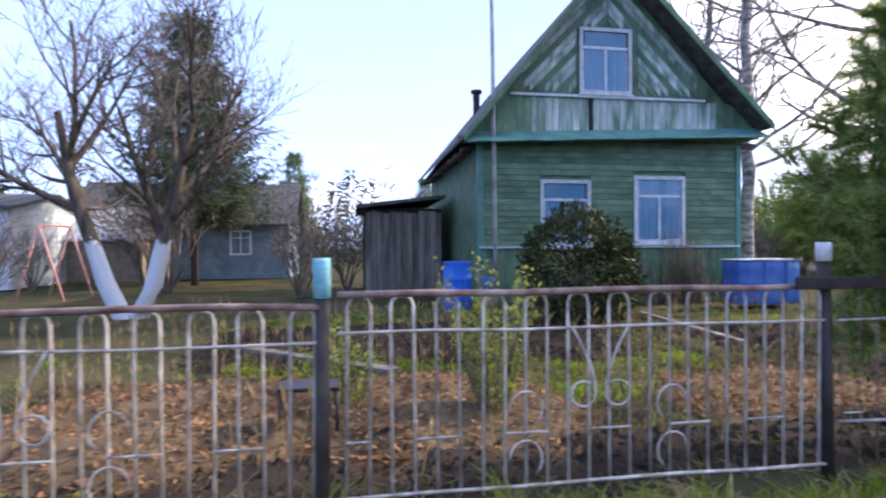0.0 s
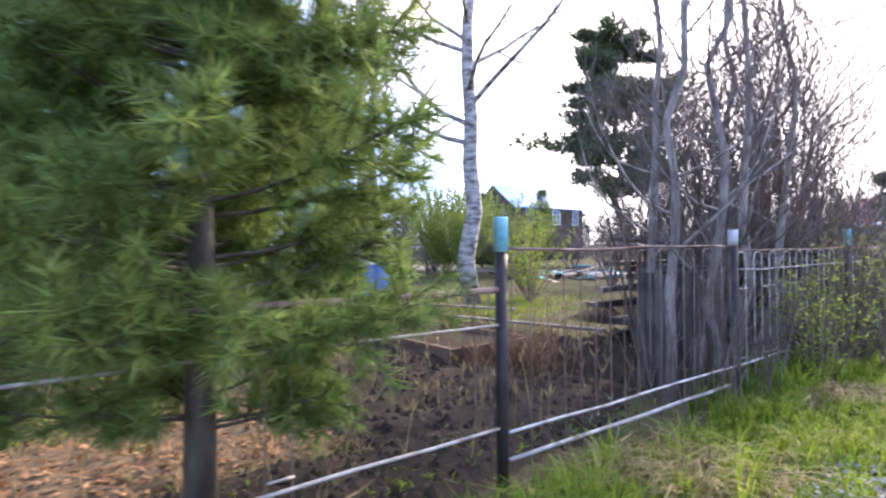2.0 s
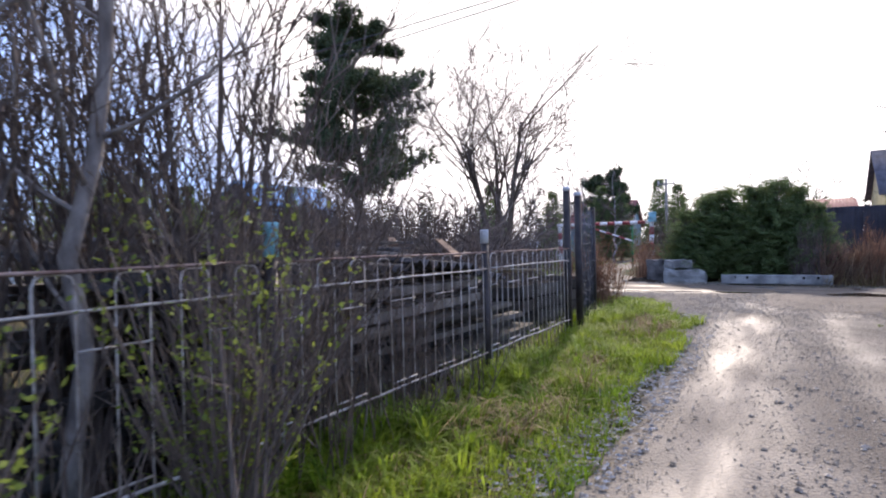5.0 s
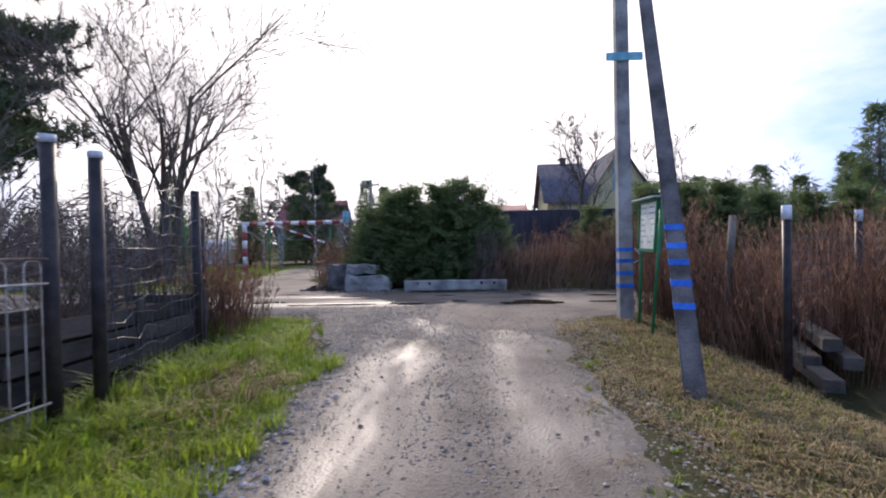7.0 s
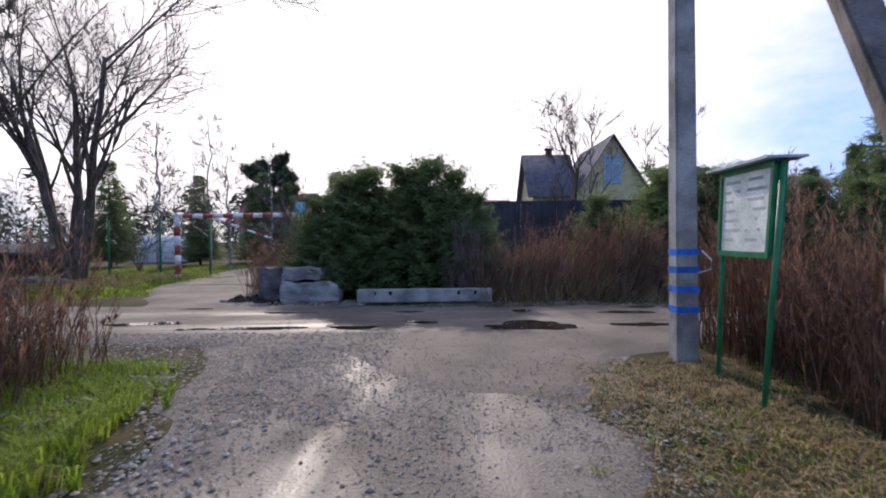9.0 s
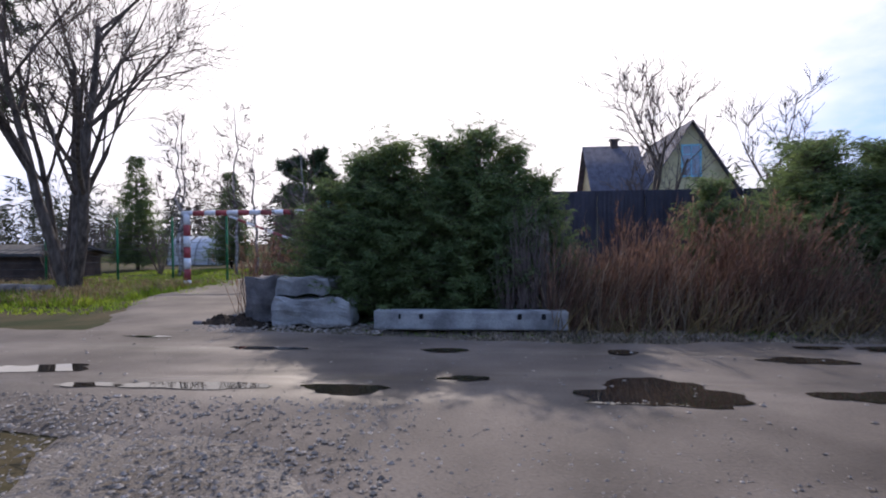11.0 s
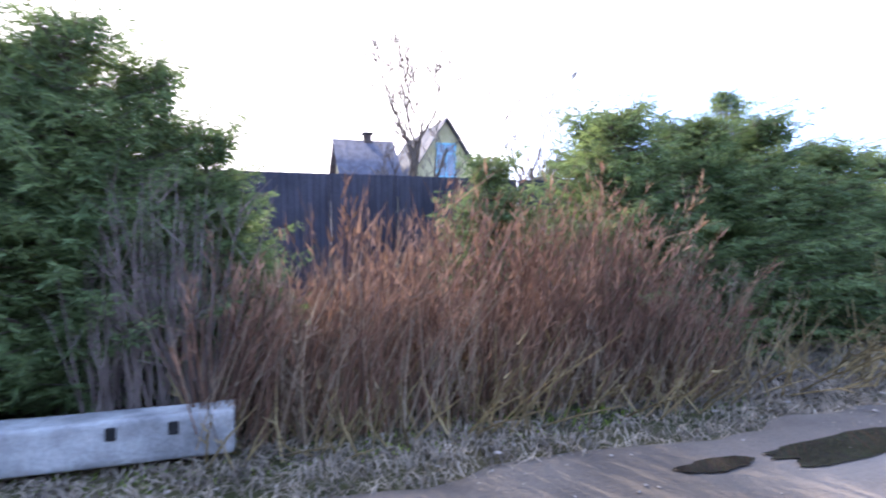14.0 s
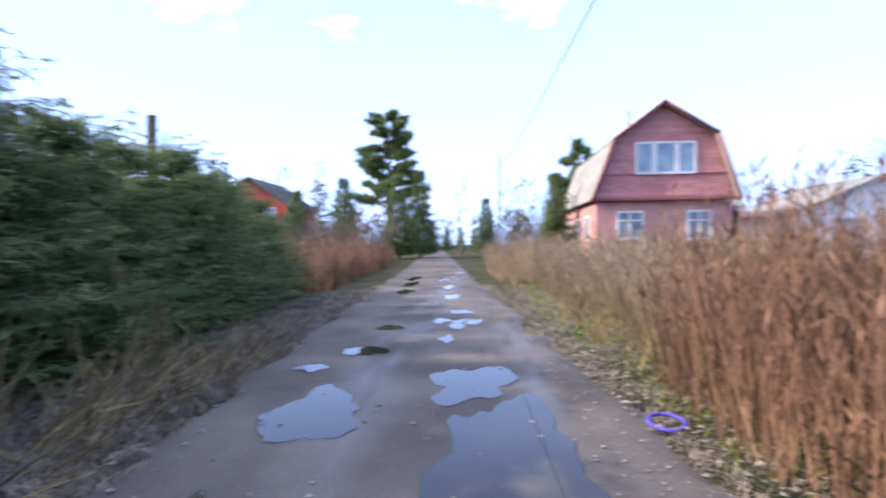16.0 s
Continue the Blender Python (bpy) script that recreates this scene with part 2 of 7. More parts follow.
M["lumber"] = mat("old stacked timber", (0.03, 0.026, 0.023), (0.13, 0.112, 0.095), 2.0, 0.9, 0.6, 30, stretch=(1, 0.3, 1), vary=0.3)
M["slate"] = mat("wavy asbestos sheet", (0.045, 0.042, 0.043), (0.125, 0.115, 0.115), 3, 0.85, 0.5, 30)
M["plywood"] = mat("pale plywood", (0.26, 0.2, 0.14), (0.38, 0.31, 0.22), 4, 0.8, 0.3, 40)
M["barrelblue"] = mat("blue plastic", (0.01, 0.12, 0.55), (0.02, 0.17, 0.68), 3, 0.35, 0.05, 30)
M["boxblue"] = mat("blue painted sheet metal", (0.035, 0.11, 0.36), (0.07, 0.18, 0.46), 3, 0.5, 0.2, 30)
M["rod"] = mat("rusty whitish painted rods", (0.3, 0.25, 0.22), (0.64, 0.6, 0.56), 9, 0.7, 0.3, 60, vary=0.2)
M["rustrail"] = mat("rusty rail", (0.14, 0.075, 0.06), (0.34, 0.25, 0.22), 6, 0.8, 0.4, 60)
M["post"] = mat("dark brown painted steel", (0.022, 0.017, 0.018), (0.05, 0.04, 0.038), 8, 0.45, 0.2, 60)
M["capblue"] = mat("pale blue paint", (0.12, 0.42, 0.52), (0.28, 0.6, 0.7), 8, 0.6, 0.2, 60)
M["capwhite"] = mat("whitish paint", (0.5, 0.55, 0.6), (0.75, 0.78, 0.82), 8, 0.6, 0.2, 60)
M["wire"] = mat("dark wire", (0.06, 0.06, 0.065), (0.14, 0.14, 0.15), 8, 0.5, 0.1, 60, metal=0.3)
M["concrete"] = mat("weathered concrete", (0.2, 0.2, 0.195), (0.42, 0.42, 0.4), 3.2, 0.9, 0.6, 40)
M["concretedark"] = mat("dark stained concrete", (0.075, 0.07, 0.068), (0.19, 0.178, 0.172), 3.2, 0.9, 0.6, 40)
M["strutconcrete"] = mat("weathered strut concrete", (0.075, 0.067, 0.063), (0.22, 0.2, 0.19), 3.2, 0.9, 0.6, 40)
M["bandblue"] = mat("blue band paint", (0.01, 0.1, 0.5), (0.03, 0.2, 0.66), 6, 0.7, 0.3, 40)
M["signgreen"] = mat("green enamel", (0.01, 0.16, 0.06), (0.02, 0.24, 0.1), 6, 0.4, 0.1, 40)
M["paper"] = mat("faded notice sheets", (0.5, 0.56, 0.5), (0.75, 0.78, 0.74), 5, 0.35, 0.1, 40)
# ink lightened to imitate sky reflected in the board's glass
M["ink"] = mat("print paled by painted glass sheen", (0.36, 0.42, 0.38), (0.5, 0.55, 0.5), 9, 0.8, 0)
M["darkmetal"] = mat("dark blue-brown corrugated metal", (0.035, 0.033, 0.045), (0.06, 0.055, 0.07), 1.5, 0.5, 0.15, 30)
M["yellowwall"] = mat("cream siding", (0.5, 0.42, 0.22), (0.6, 0.52, 0.3), 2, 0.7, 0.2, 30)
M["tileroof"] = mat("grey blue tile roof", (0.075, 0.075, 0.095), (0.14, 0.14, 0.17), 3, 0.75, 0.5, 25)
M["white"] = mat("white paint", (0.7, 0.72, 0.74), (0.82, 0.83, 0.84), 5, 0.6, 0.1, 40)
M["redpaint"] = mat("faded red paint", (0.3, 0.05, 0.06), (0.45, 0.1, 0.1), 6, 0.6, 0.2, 40)
M["pinkwall"] = mat("pink brick wall", (0.55, 0.27, 0.25), (0.66, 0.36, 0.33), 2.5, 0.8, 0.4, 40)
M["pinksiding"] = mat("dusty rose siding", (0.45, 0.19, 0.19), (0.56, 0.26, 0.25), 2, 0.7, 0.2, 30)
M["maroon"] = mat("maroon trim", (0.2, 0.06, 0.06), (0.3, 0.1, 0.1), 4, 0.6, 0.2, 30)
M["greyroof"] = mat("pale grey slate roof", (0.27, 0.26, 0.24), (0.42, 0.4, 0.37), 2, 0.85, 0.4, 30)
M["blueroof"] = mat("bright blue metal roof", (0.03, 0.2, 0.5), (0.06, 0.3, 0.62), 2, 0.4, 0.1, 30)
M["redwall"] = mat("red painted boards", (0.4, 0.06, 0.04), (0.55, 0.12, 0.08), 2, 0.7, 0.3, 30)
M["brownwall"] = mat("dark brown boards", (0.06, 0.042, 0.035), (0.13, 0.09, 0.07), 2, 0.8, 0.3, 30)
M["bluewall"] = mat("faded blue boards", (0.16, 0.25, 0.31), (0.3, 0.4, 0.46), 2, 0.75, 0.3, 30)
M["purple"] = mat("purple plastic", (0.07, 0.05, 0.36), (0.1, 0.08, 0.45), 5, 0.4, 0.0)
M["deadleaf"] = mat("brown dead leaves", (0.16, 0.075, 0.032), (0.36, 0.2, 0.1), 6, 0.8, 0, vary=0.5, island=True, through_light=0.25)
M["clod"] = mat("dark soil clods", (0.018, 0.014, 0.011), (0.06, 0.045, 0.033), 8, 0.95, 0.5, 60, vary=0.4, island=True, spec=0.08)
M["brownboard"] = mat("damp brown boards", (0.09, 0.05, 0.035), (0.2, 0.12, 0.08), 3, 0.85, 0.5, 30, stretch=(0.4, 2, 2), vary=0.25)
M["mulch"] = mat("tan straw mulch", (0.045, 0.032, 0.019), (0.15, 0.1, 0.052), 5, 0.95, 0.9, 40, vary=0.3, island=True)
M["litter"] = mat("dead leaves and stalks", (0.1, 0.08, 0.06), (0.32, 0.26, 0.19), 3, 0.95, 0, vary=0.5, island=True)
M["woods"] = mat("distant woods", (0.05, 0.065, 0.035), (0.15, 0.14, 0.09), 0.15, 0.9, 0, vary=0.35, island=True)
# near-black colour that stands in for shade inside hollows; also the flue
M["black"] = mat("flat black for unlit hollows and flue", (0.01, 0.01, 0.01), (0.02, 0.02, 0.02), 3, 0.8, 0)
M["glass"] = bpy.data.materials.new("glass with painted sky reflection")
M["glass"].use_nodes = True
gb = M["glass"].node_tree.nodes["Principled BSDF"]
# blue base colour imitates the sky mirrored in the panes
gb.inputs["Base Color"].default_value, gb.inputs["Roughness"].default_value = (0.08, 0.26, 0.42, 1), 0.04
gb.inputs["Specular IOR Level"].default_value = 0.8
gb.inputs["Alpha"].default_value = 0.55


# ---- mesh tools ----
def part(name, bm, material, parent=None, label=""):
    """Links a bmesh, or a ready mesh, as one mesh object."""
    if isinstance(bm, bmesh.types.BMesh):
        me = bpy.data.meshes.new(name)
        bm.to_mesh(me)
        bm.free()
    else:
        me = bm
    if material is not None and not me.materials:
        me.materials.append(material)
    ob = new(name, me)
    if parent is not None:
        ob.parent = parent
    if label:
        ob["label"] = label
    return ob


def thing(name, label, category, group="", kind="", at=None):
    ob = tagged(new(name), label, category, group, kind)
    if at is not None:
        ob.matrix_basis = at
    return ob


def box(bm, lo, hi, bevel=0.0):
    """A box between two corners."""
    c = [(a + b) / 2 for a, b in zip(lo, hi)]
    s = [abs(b - a) for a, b in zip(lo, hi)]
    r = bmesh.ops.create_cube(bm, size=1.0, matrix=Matrix.Translation(c) @ Matrix.Diagonal((*s, 1)))
    if bevel:
        es = list({e for v in r["verts"] for e in v.link_edges})
        bmesh.ops.bevel(bm, geom=es, offset=bevel, segments=1, affect="EDGES")
    return bm


def boxm(lo, hi, bevel=0.0):
    return box(bmesh.new(), lo, hi, bevel)


class Heap:
    """Gathers vertices and faces for one mesh."""

    def __init__(self):
        self.v, self.f = [], []

    def tube(self, pts, radii, n=5, cap=True):
        base = len(self.v)
        for i, p in enumerate(pts):
            a = pts[max(i - 1, 0)]
            b = pts[min(i + 1, len(pts) - 1)]
            d = (b - a).normalized()
            u = d.cross(Vector((0.31, 0.17, 0.93)) if abs(d.z) < 0.9 else Vector((1, 0, 0))).normalized()
            w = d.cross(u)
            for k in range(n):
                an = 2 * math.pi * k / n
                self.v.append(p + (u * math.cos(an) + w * math.sin(an)) * radii[i])
        for i in range(len(pts) - 1):
            for k in range(n):
                k2 = (k + 1) % n
                self.f.append((base + i * n + k, base + i * n + k2, base + (i + 1) * n + k2, base + (i + 1) * n + k))
        if cap and n > 3:
            self.f.append(tuple(base + k for k in range(n))[::-1])
            self.f.append(tuple(base + (len(pts) - 1) * n + k for k in range(n)))

    def spike(self, p, d, side, w):
        """One slender triangle from p along d."""
        b = len(self.v)
        self.v += [p - side * w, p + side * w, p + d]
        self.f.append((b, b + 1, b + 2))

    def leafy(self, p, d, side, w):
        """One slender diamond from p along d."""
        b = len(self.v)
        self.v += [p, p + d * 0.45 + side * w, p + d, p + d * 0.45 - side * w]
        self.f.append((b, b + 1, b + 2, b + 3))

    def mesh(self, name, material=None, smooth=False):
        me = bpy.data.meshes.new(name)
        me.from_pydata(self.v, [], self.f)
        if material is not None:
            me.materials.append(material)
        if smooth:
            me.polygons.foreach_set("use_smooth", [True] * len(me.polygons))
        me.update()
        return me


def tubes(name, lines, r, material, n=6):
    h = Heap()
    for pts in lines:
        pts = [Vector(p) for p in pts]
        h.tube(pts, [r] * len(pts), n)
    return h.mesh(name, material, True)


def rnd_dir(rng):
    while True:
        v = Vector((rng.uniform(-1, 1), rng.uniform(-1, 1), rng.uniform(-1, 1)))
        if 0.05 < v.length < 1:
            return v.normalized()


def height(x, y):
    """The lie of the land: nearly level, with small dips, a slight bank along the fence and a ditch by the notice board."""
    z = -0.03 + 0.03 * noise.noise(Vector((x * 0.25, y * 0.25, 0))) + 0.015 * noise.noise(Vector((x * 1.3, y * 1.3, 5)))
    if -2.4 < x < -1.2 and y < 11.5:
        z += 0.07 * (1 - abs((x + 1.8) / 0.6))
    ditch = math.exp(-((x - 4.4) / 0.7) ** 2) * (1 if 0 < y < 11.5 else 0)
    z -= 0.3 * ditch
    return z


# ---- ground and roads ----
def axis(lo, hi, fine_lo, fine_hi, step):
    """Grid lines: fine in the middle, growing towards the ends."""
    out, p, s = [], fine_lo, step
    while p > lo:
        out.append(p)
        s *= 1.35
        p -= s
    out = [lo] + out[::-1]
    p = fine_lo + step
    while p < fine_hi:
        out.append(p)
        p += step
    s = step
    while p < hi:
        out.append(p)
        s *= 1.35
        p += s
    return out + [hi]


def build_ground():
    xs, ys = axis(-1500, 1500, -16, 16, 0.4), axis(-1500, 1500, -16, 26, 0.4)
    vs = [(x, y, height(x, y)) for y in ys for x in xs]
    w = len(xs)
    fs = [(j * w + i, j * w + i + 1, (j + 1) * w + i + 1, (j + 1) * w + i) for j in range(len(ys) - 1) for i in range(w - 1)]
    me = bpy.data.meshes.new("ground")
    me.from_pydata(vs, [], fs)
    me.polygons.foreach_set("use_smooth", [True] * len(me.polygons))
    me.materials.append(M["ground"])
    tagged(new("ground", me), "rough garden land with thin spring grass and soil", "ground", kind="structure")


def strip(name, line, material, label, z, step=0.25, cross=14, seed=0, rough=0.012):
    """A road along rows of (x, y, half width left, half width right) with frayed edges and a worn surface."""
    pts = []
    for (x0, y0, a0, b0), (x1, y1, a1, b1) in zip(line, line[1:]):
        k = max(1, int(math.hypot(x1 - x0, y1 - y0) / step)) if math.hypot(x1 - x0, y1 - y0) < 45 else 40
        pts += [tuple(p + (q - p) * i / k for p, q in zip((x0, y0, a0, b0), (x1, y1, a1, b1))) for i in range(k)]
    pts.append(line[-1])
    vs, fs = [], []
    for i, (x, y, a, b) in enumerate(pts):
        x2, y2 = pts[min(i + 1, len(pts) - 1)][:2]
        x1, y1 = pts[max(i - 1, 0)][:2]
        d = Vector((x2 - x1, y2 - y1, 0)).normalized()
        side = Vector((d.y, -d.x, 0))
        wob = lambda o: 0.28 * noise.noise(Vector((x * 0.9, y * 0.9, o + seed))) + 0.12 * noise.noise(Vector((x * 4, y * 4, o + seed)))
        for j in range(cross + 1):
            t = j / cross
            off = -(a + wob(1)) + t * (a + b + wob(1) + wob(9))
            px, py = x + side.x * off, y + side.y * off
            edge = min(t, 1 - t) * 2
            pz = z + rough * noise.noise(Vector((px * 1.7, py * 1.7, 3))) + rough * 0.5 * noise.noise(Vector((px * 6, py * 6, 7))) - (0.05 if j in (0, cross) else 0) + 0.015 * min(1, edge * 2)
            vs.append((px, py, pz))
    w = cross + 1
    for i in range(len(pts) - 1):
        for j in range(cross):
            fs.append((i * w + j, i * w + j + 1, (i + 1) * w + j + 1, (i + 1) * w + j))
    me = bpy.data.meshes.new(name)
    me.from_pydata(vs, [], [f[::-1] for f in fs])
    me.polygons.foreach_set("use_smooth", [True] * len(me.polygons))
    me.materials.append(material)
    bm = bmesh.new()
    bm.from_mesh(me)
    if bm.faces and sum(f.normal.z for f in bm.faces) < 0:
        bmesh.ops.reverse_faces(bm, faces=bm.faces)
    bm.to_mesh(me)
    bm.free()
    return tagged(new(name, me), label, "road", kind="structure")


build_ground()
strip("road_gravel", [(0.35, -70, 1.3, 1.5), (0.35, -12, 1.3, 1.5), (0.35, 6, 1.5, 1.4), (0.2, 9, 1.6, 1.55), (0.1, 11.5, 1.9, 1.8), (0.4, 13.3, 2.9, 2.2), (0.7, 15.5, 4.2, 3.4)], M["gravel"],
      "grey gravel lane with wet wheel tracks", 0.012, seed=2)
strip("road_dirt", [(-90, 19.5, 2.4, 2.4), (-30, 18.6, 2.6, 2.6), (-6, 17.0, 2.0, 2.0), (-3, 16.6, 2.4, 2.2), (-0.9, 16.45, 2.1, 2.5), (0.6, 16.4, 1.95, 4.6), (1.5, 16.37, 1.9, 4.9), (2.5, 16.4, 1.85, 3.0), (4.5, 16.5, 1.75, 1.8), (9, 16.85, 1.7, 1.7), (16, 17.5, 1.7, 1.7), (27, 18.4, 1.6, 1.6), (60, 21.2, 1.6, 1.6), (140, 28, 1.6, 1.6)], M["dirt"],
      "damp brown dirt road with puddles", 0.034, seed=5, cross=22, rough=0.006)
strip("road_side", [(-4.2, 17.2, 1.6, 1.6), (-5.2, 20.5, 1.5, 1.5), (-7.2, 24.5, 1.5, 1.4), (-8.0, 28, 1.5, 1.5), (-8.5, 36, 1.5, 1.5), (-8, 60, 1.5, 1.5)], M["dirt"],
      "bare dirt track leading under the height barrier", 0.02, seed=8)


def puddle(name, x, y, rx, ry, seed, label="shallow brown puddle on the road", z=0.056):
    """A flat pool with a wandering shore."""
    bm = bmesh.new()
    vs = []
    for k in range(44):
        a = 2 * math.pi * k / 44
        r = 1 + 0.6 * noise.noise(Vector((math.cos(a) * 1.3, math.sin(a) * 1.3, seed * 3.7))) + 0.2 * noise.noise(Vector((math.cos(a) * 4, math.sin(a) * 4, seed)))
        vs.append(bm.verts.new((x + rx * r * math.cos(a), y + ry * r * math.sin(a), z)))
    bm.faces.new(vs)
    tagged(part(name, bm, M["water"]), label, "puddle", group="road puddles")


for i, (x, y, rx, ry) in enumerate([
        (-4.5, 16.1, 0.6, 0.2), (-2.38, 17.36, 0.48, 0.12), (-0.9, 15.5, 0.36, 0.2), (0.2, 15.95, 0.22, 0.08), (1.85, 15.5, 0.72, 0.4), (1.95, 17.3, 0.2, 0.13), (3.85, 16.92, 0.42, 0.18),
        (3.6, 15.5, 0.42, 0.2), (-2.3, 15.5, 0.7, 0.13), (-3.35, 15.5, 0.3, 0.08), (-0.14, 17.3, 0.28, 0.12), (-4.5, 18.15, 0.35, 0.06),
        (5.7, 17.62, 0.95, 0.2), (4.4, 17.7, 0.25, 0.08), (8.1, 17.48, 0.68, 0.42), (9.0, 16.33, 0.66, 0.4), (7.15, 16.08, 1.35, 0.5), (10.5, 17.63, 0.26, 0.27), (9.6, 18.03, 0.17, 0.14), (12.6, 16.65, 0.28, 0.15),
        (13.1, 16.5, 0.3, 0.25), (13.2, 16.95, 0.3, 0.12), (14.4, 16.65, 0.3, 0.2), (17.4, 17.0, 0.6, 0.16), (11.4, 16.72, 0.26, 0.1), (12.45, 17.7, 0.25, 0.2), (19, 18.4, 0.8, 0.2), (22, 18.6, 1.0, 0.2), (20.5, 17.3, 0.8, 0.15), (25, 18.9, 1.3, 0.2), (24, 17.7, 1.0, 0.15)]):
    puddle("puddle", x, y, rx, ry, i + 1)


# ---- plants ----
def grow(h, rng, p, d, length, r, depth, spread, bend, up, kids, thin, twigs, shrink=0.62, rmin=0.004):
    """One branch with its side branches, as tapering tubes."""
    segs = 5 if depth > 1 else 3
    pts, rad = [p.copy()], [r]
    q, e = p.copy(), d.copy()
    for i in range(segs):
        e = (e + rnd_dir(rng) * bend + Vector((0, 0, up))).normalized()
        q = q + e * (length / segs)
        pts.append(q.copy())
        rad.append(max(r * (1 - (i + 1) / segs * (0.65 if depth else 0.85)), rmin * 0.6))
    target = h if r > thin else twigs
    target.tube(pts, rad, 6 if r > 0.05 else (4 if r > 0.015 else 3), cap=False)
    if depth <= 0:
        return
    for k in range(kids[depth - 1] if depth - 1 < len(kids) else kids[-1]):
        t = rng.uniform(0.3, 1.0)
        i = min(int(t * segs), segs - 1)
        b = pts[i].lerp(pts[i + 1], t * segs - i)
        ax = (pts[i + 1] - pts[i]).normalized()
        out = ax.cross(rnd_dir(rng)).normalized()
        nd = (ax * math.cos(spread) + out * math.sin(spread)).normalized()
        grow(h, rng, b, nd, length * shrink * rng.uniform(0.7, 1.15), max(rad[i] * 0.55, rmin), depth - 1, spread * rng.uniform(0.85, 1.15), bend, up, kids, thin, twigs, shrink, rmin)


def bare_tree(name, at, label, tall=9.0, r=0.14, stems=1, lean=0.15, depth=4, kids=(4, 4, 4, 6), spread=0.7, bend=0.16, up=0.08, seed=1, bark="bark", first=0.45, turn=0.0, shrink=0.6, cat="tree", twigmat="twig", rmin=0.006):
    rng = random.Random(seed)
    root = thing(name, label, cat, at=pose(*at))
    trunk, twigs = Heap(), Heap()
    for s in range(stems):
        a = turn + 2 * math.pi * s / stems + rng.uniform(-0.4, 0.4)
        d = Vector((math.cos(a) * lean, math.sin(a) * lean, 1)).normalized()
        grow(trunk, rng, Vector((math.cos(a) * r * 0.6 * (stems > 1), math.sin(a) * r * 0.6 * (stems > 1), -0.08)), d, tall * first * rng.uniform(0.9, 1.1), r, depth, spread, bend * 0.6, up, kids, max(0.012, rmin * 1.3), twigs, shrink, rmin)
    if trunk.f:
        part("trunk", trunk.mesh("trunk", M[bark], True), None, root)
    if twigs.f:
        part("crown", twigs.mesh("crown", M[twigmat]), None, root)
    return root


def straight_tree(name, at, label, tall, r, seed, bark="birch", clear=0.3, limbs=22, reach=0.3, depth=2, kids=(5, 5), up=0.1, lean=(0, 0), cat="tree", rmin=0.01):
    """A single stem to the top with limbs along it."""
    rng = random.Random(seed)
    root = thing(name, label, cat, at=pose(*at))
    trunk, twigs = Heap(), Heap()
    pts, rad = [], []
    for i in range(13):
        t = i / 12
        pts.append(Vector((lean[0] * t * tall + 0.12 * rng.uniform(-1, 1) * (i > 0), lean[1] * t * tall + 0.12 * rng.uniform(-1, 1) * (i > 0), -0.08 + t * tall)))
        rad.append(r * (1 - 0.9 * t) + 0.01)
    trunk.tube(pts, rad, 9)
    for k in range(limbs):
        t = clear + (1 - clear) * (k + rng.random()) / limbs
        i = min(int(t * 12), 11)
        b = pts[i].lerp(pts[i + 1], t * 12 - i)
        a = rng.uniform(0, 2 * math.pi)
        d = Vector((math.cos(a), math.sin(a), rng.uniform(0.1, 0.6))).normalized()
        grow(trunk, rng, b, d, tall * reach * (1.15 - t) * rng.uniform(0.6, 1.2) + 0.3, max(rad[i] * 0.4, 0.008), depth, 0.7, 0.22, up, kids, 0.014, twigs, 0.55, rmin)
    part("trunk", trunk.mesh("trunk", M[bark], True), None, root)
    part("crown", twigs.mesh("crown", M["twig"]), None, root)
    return root


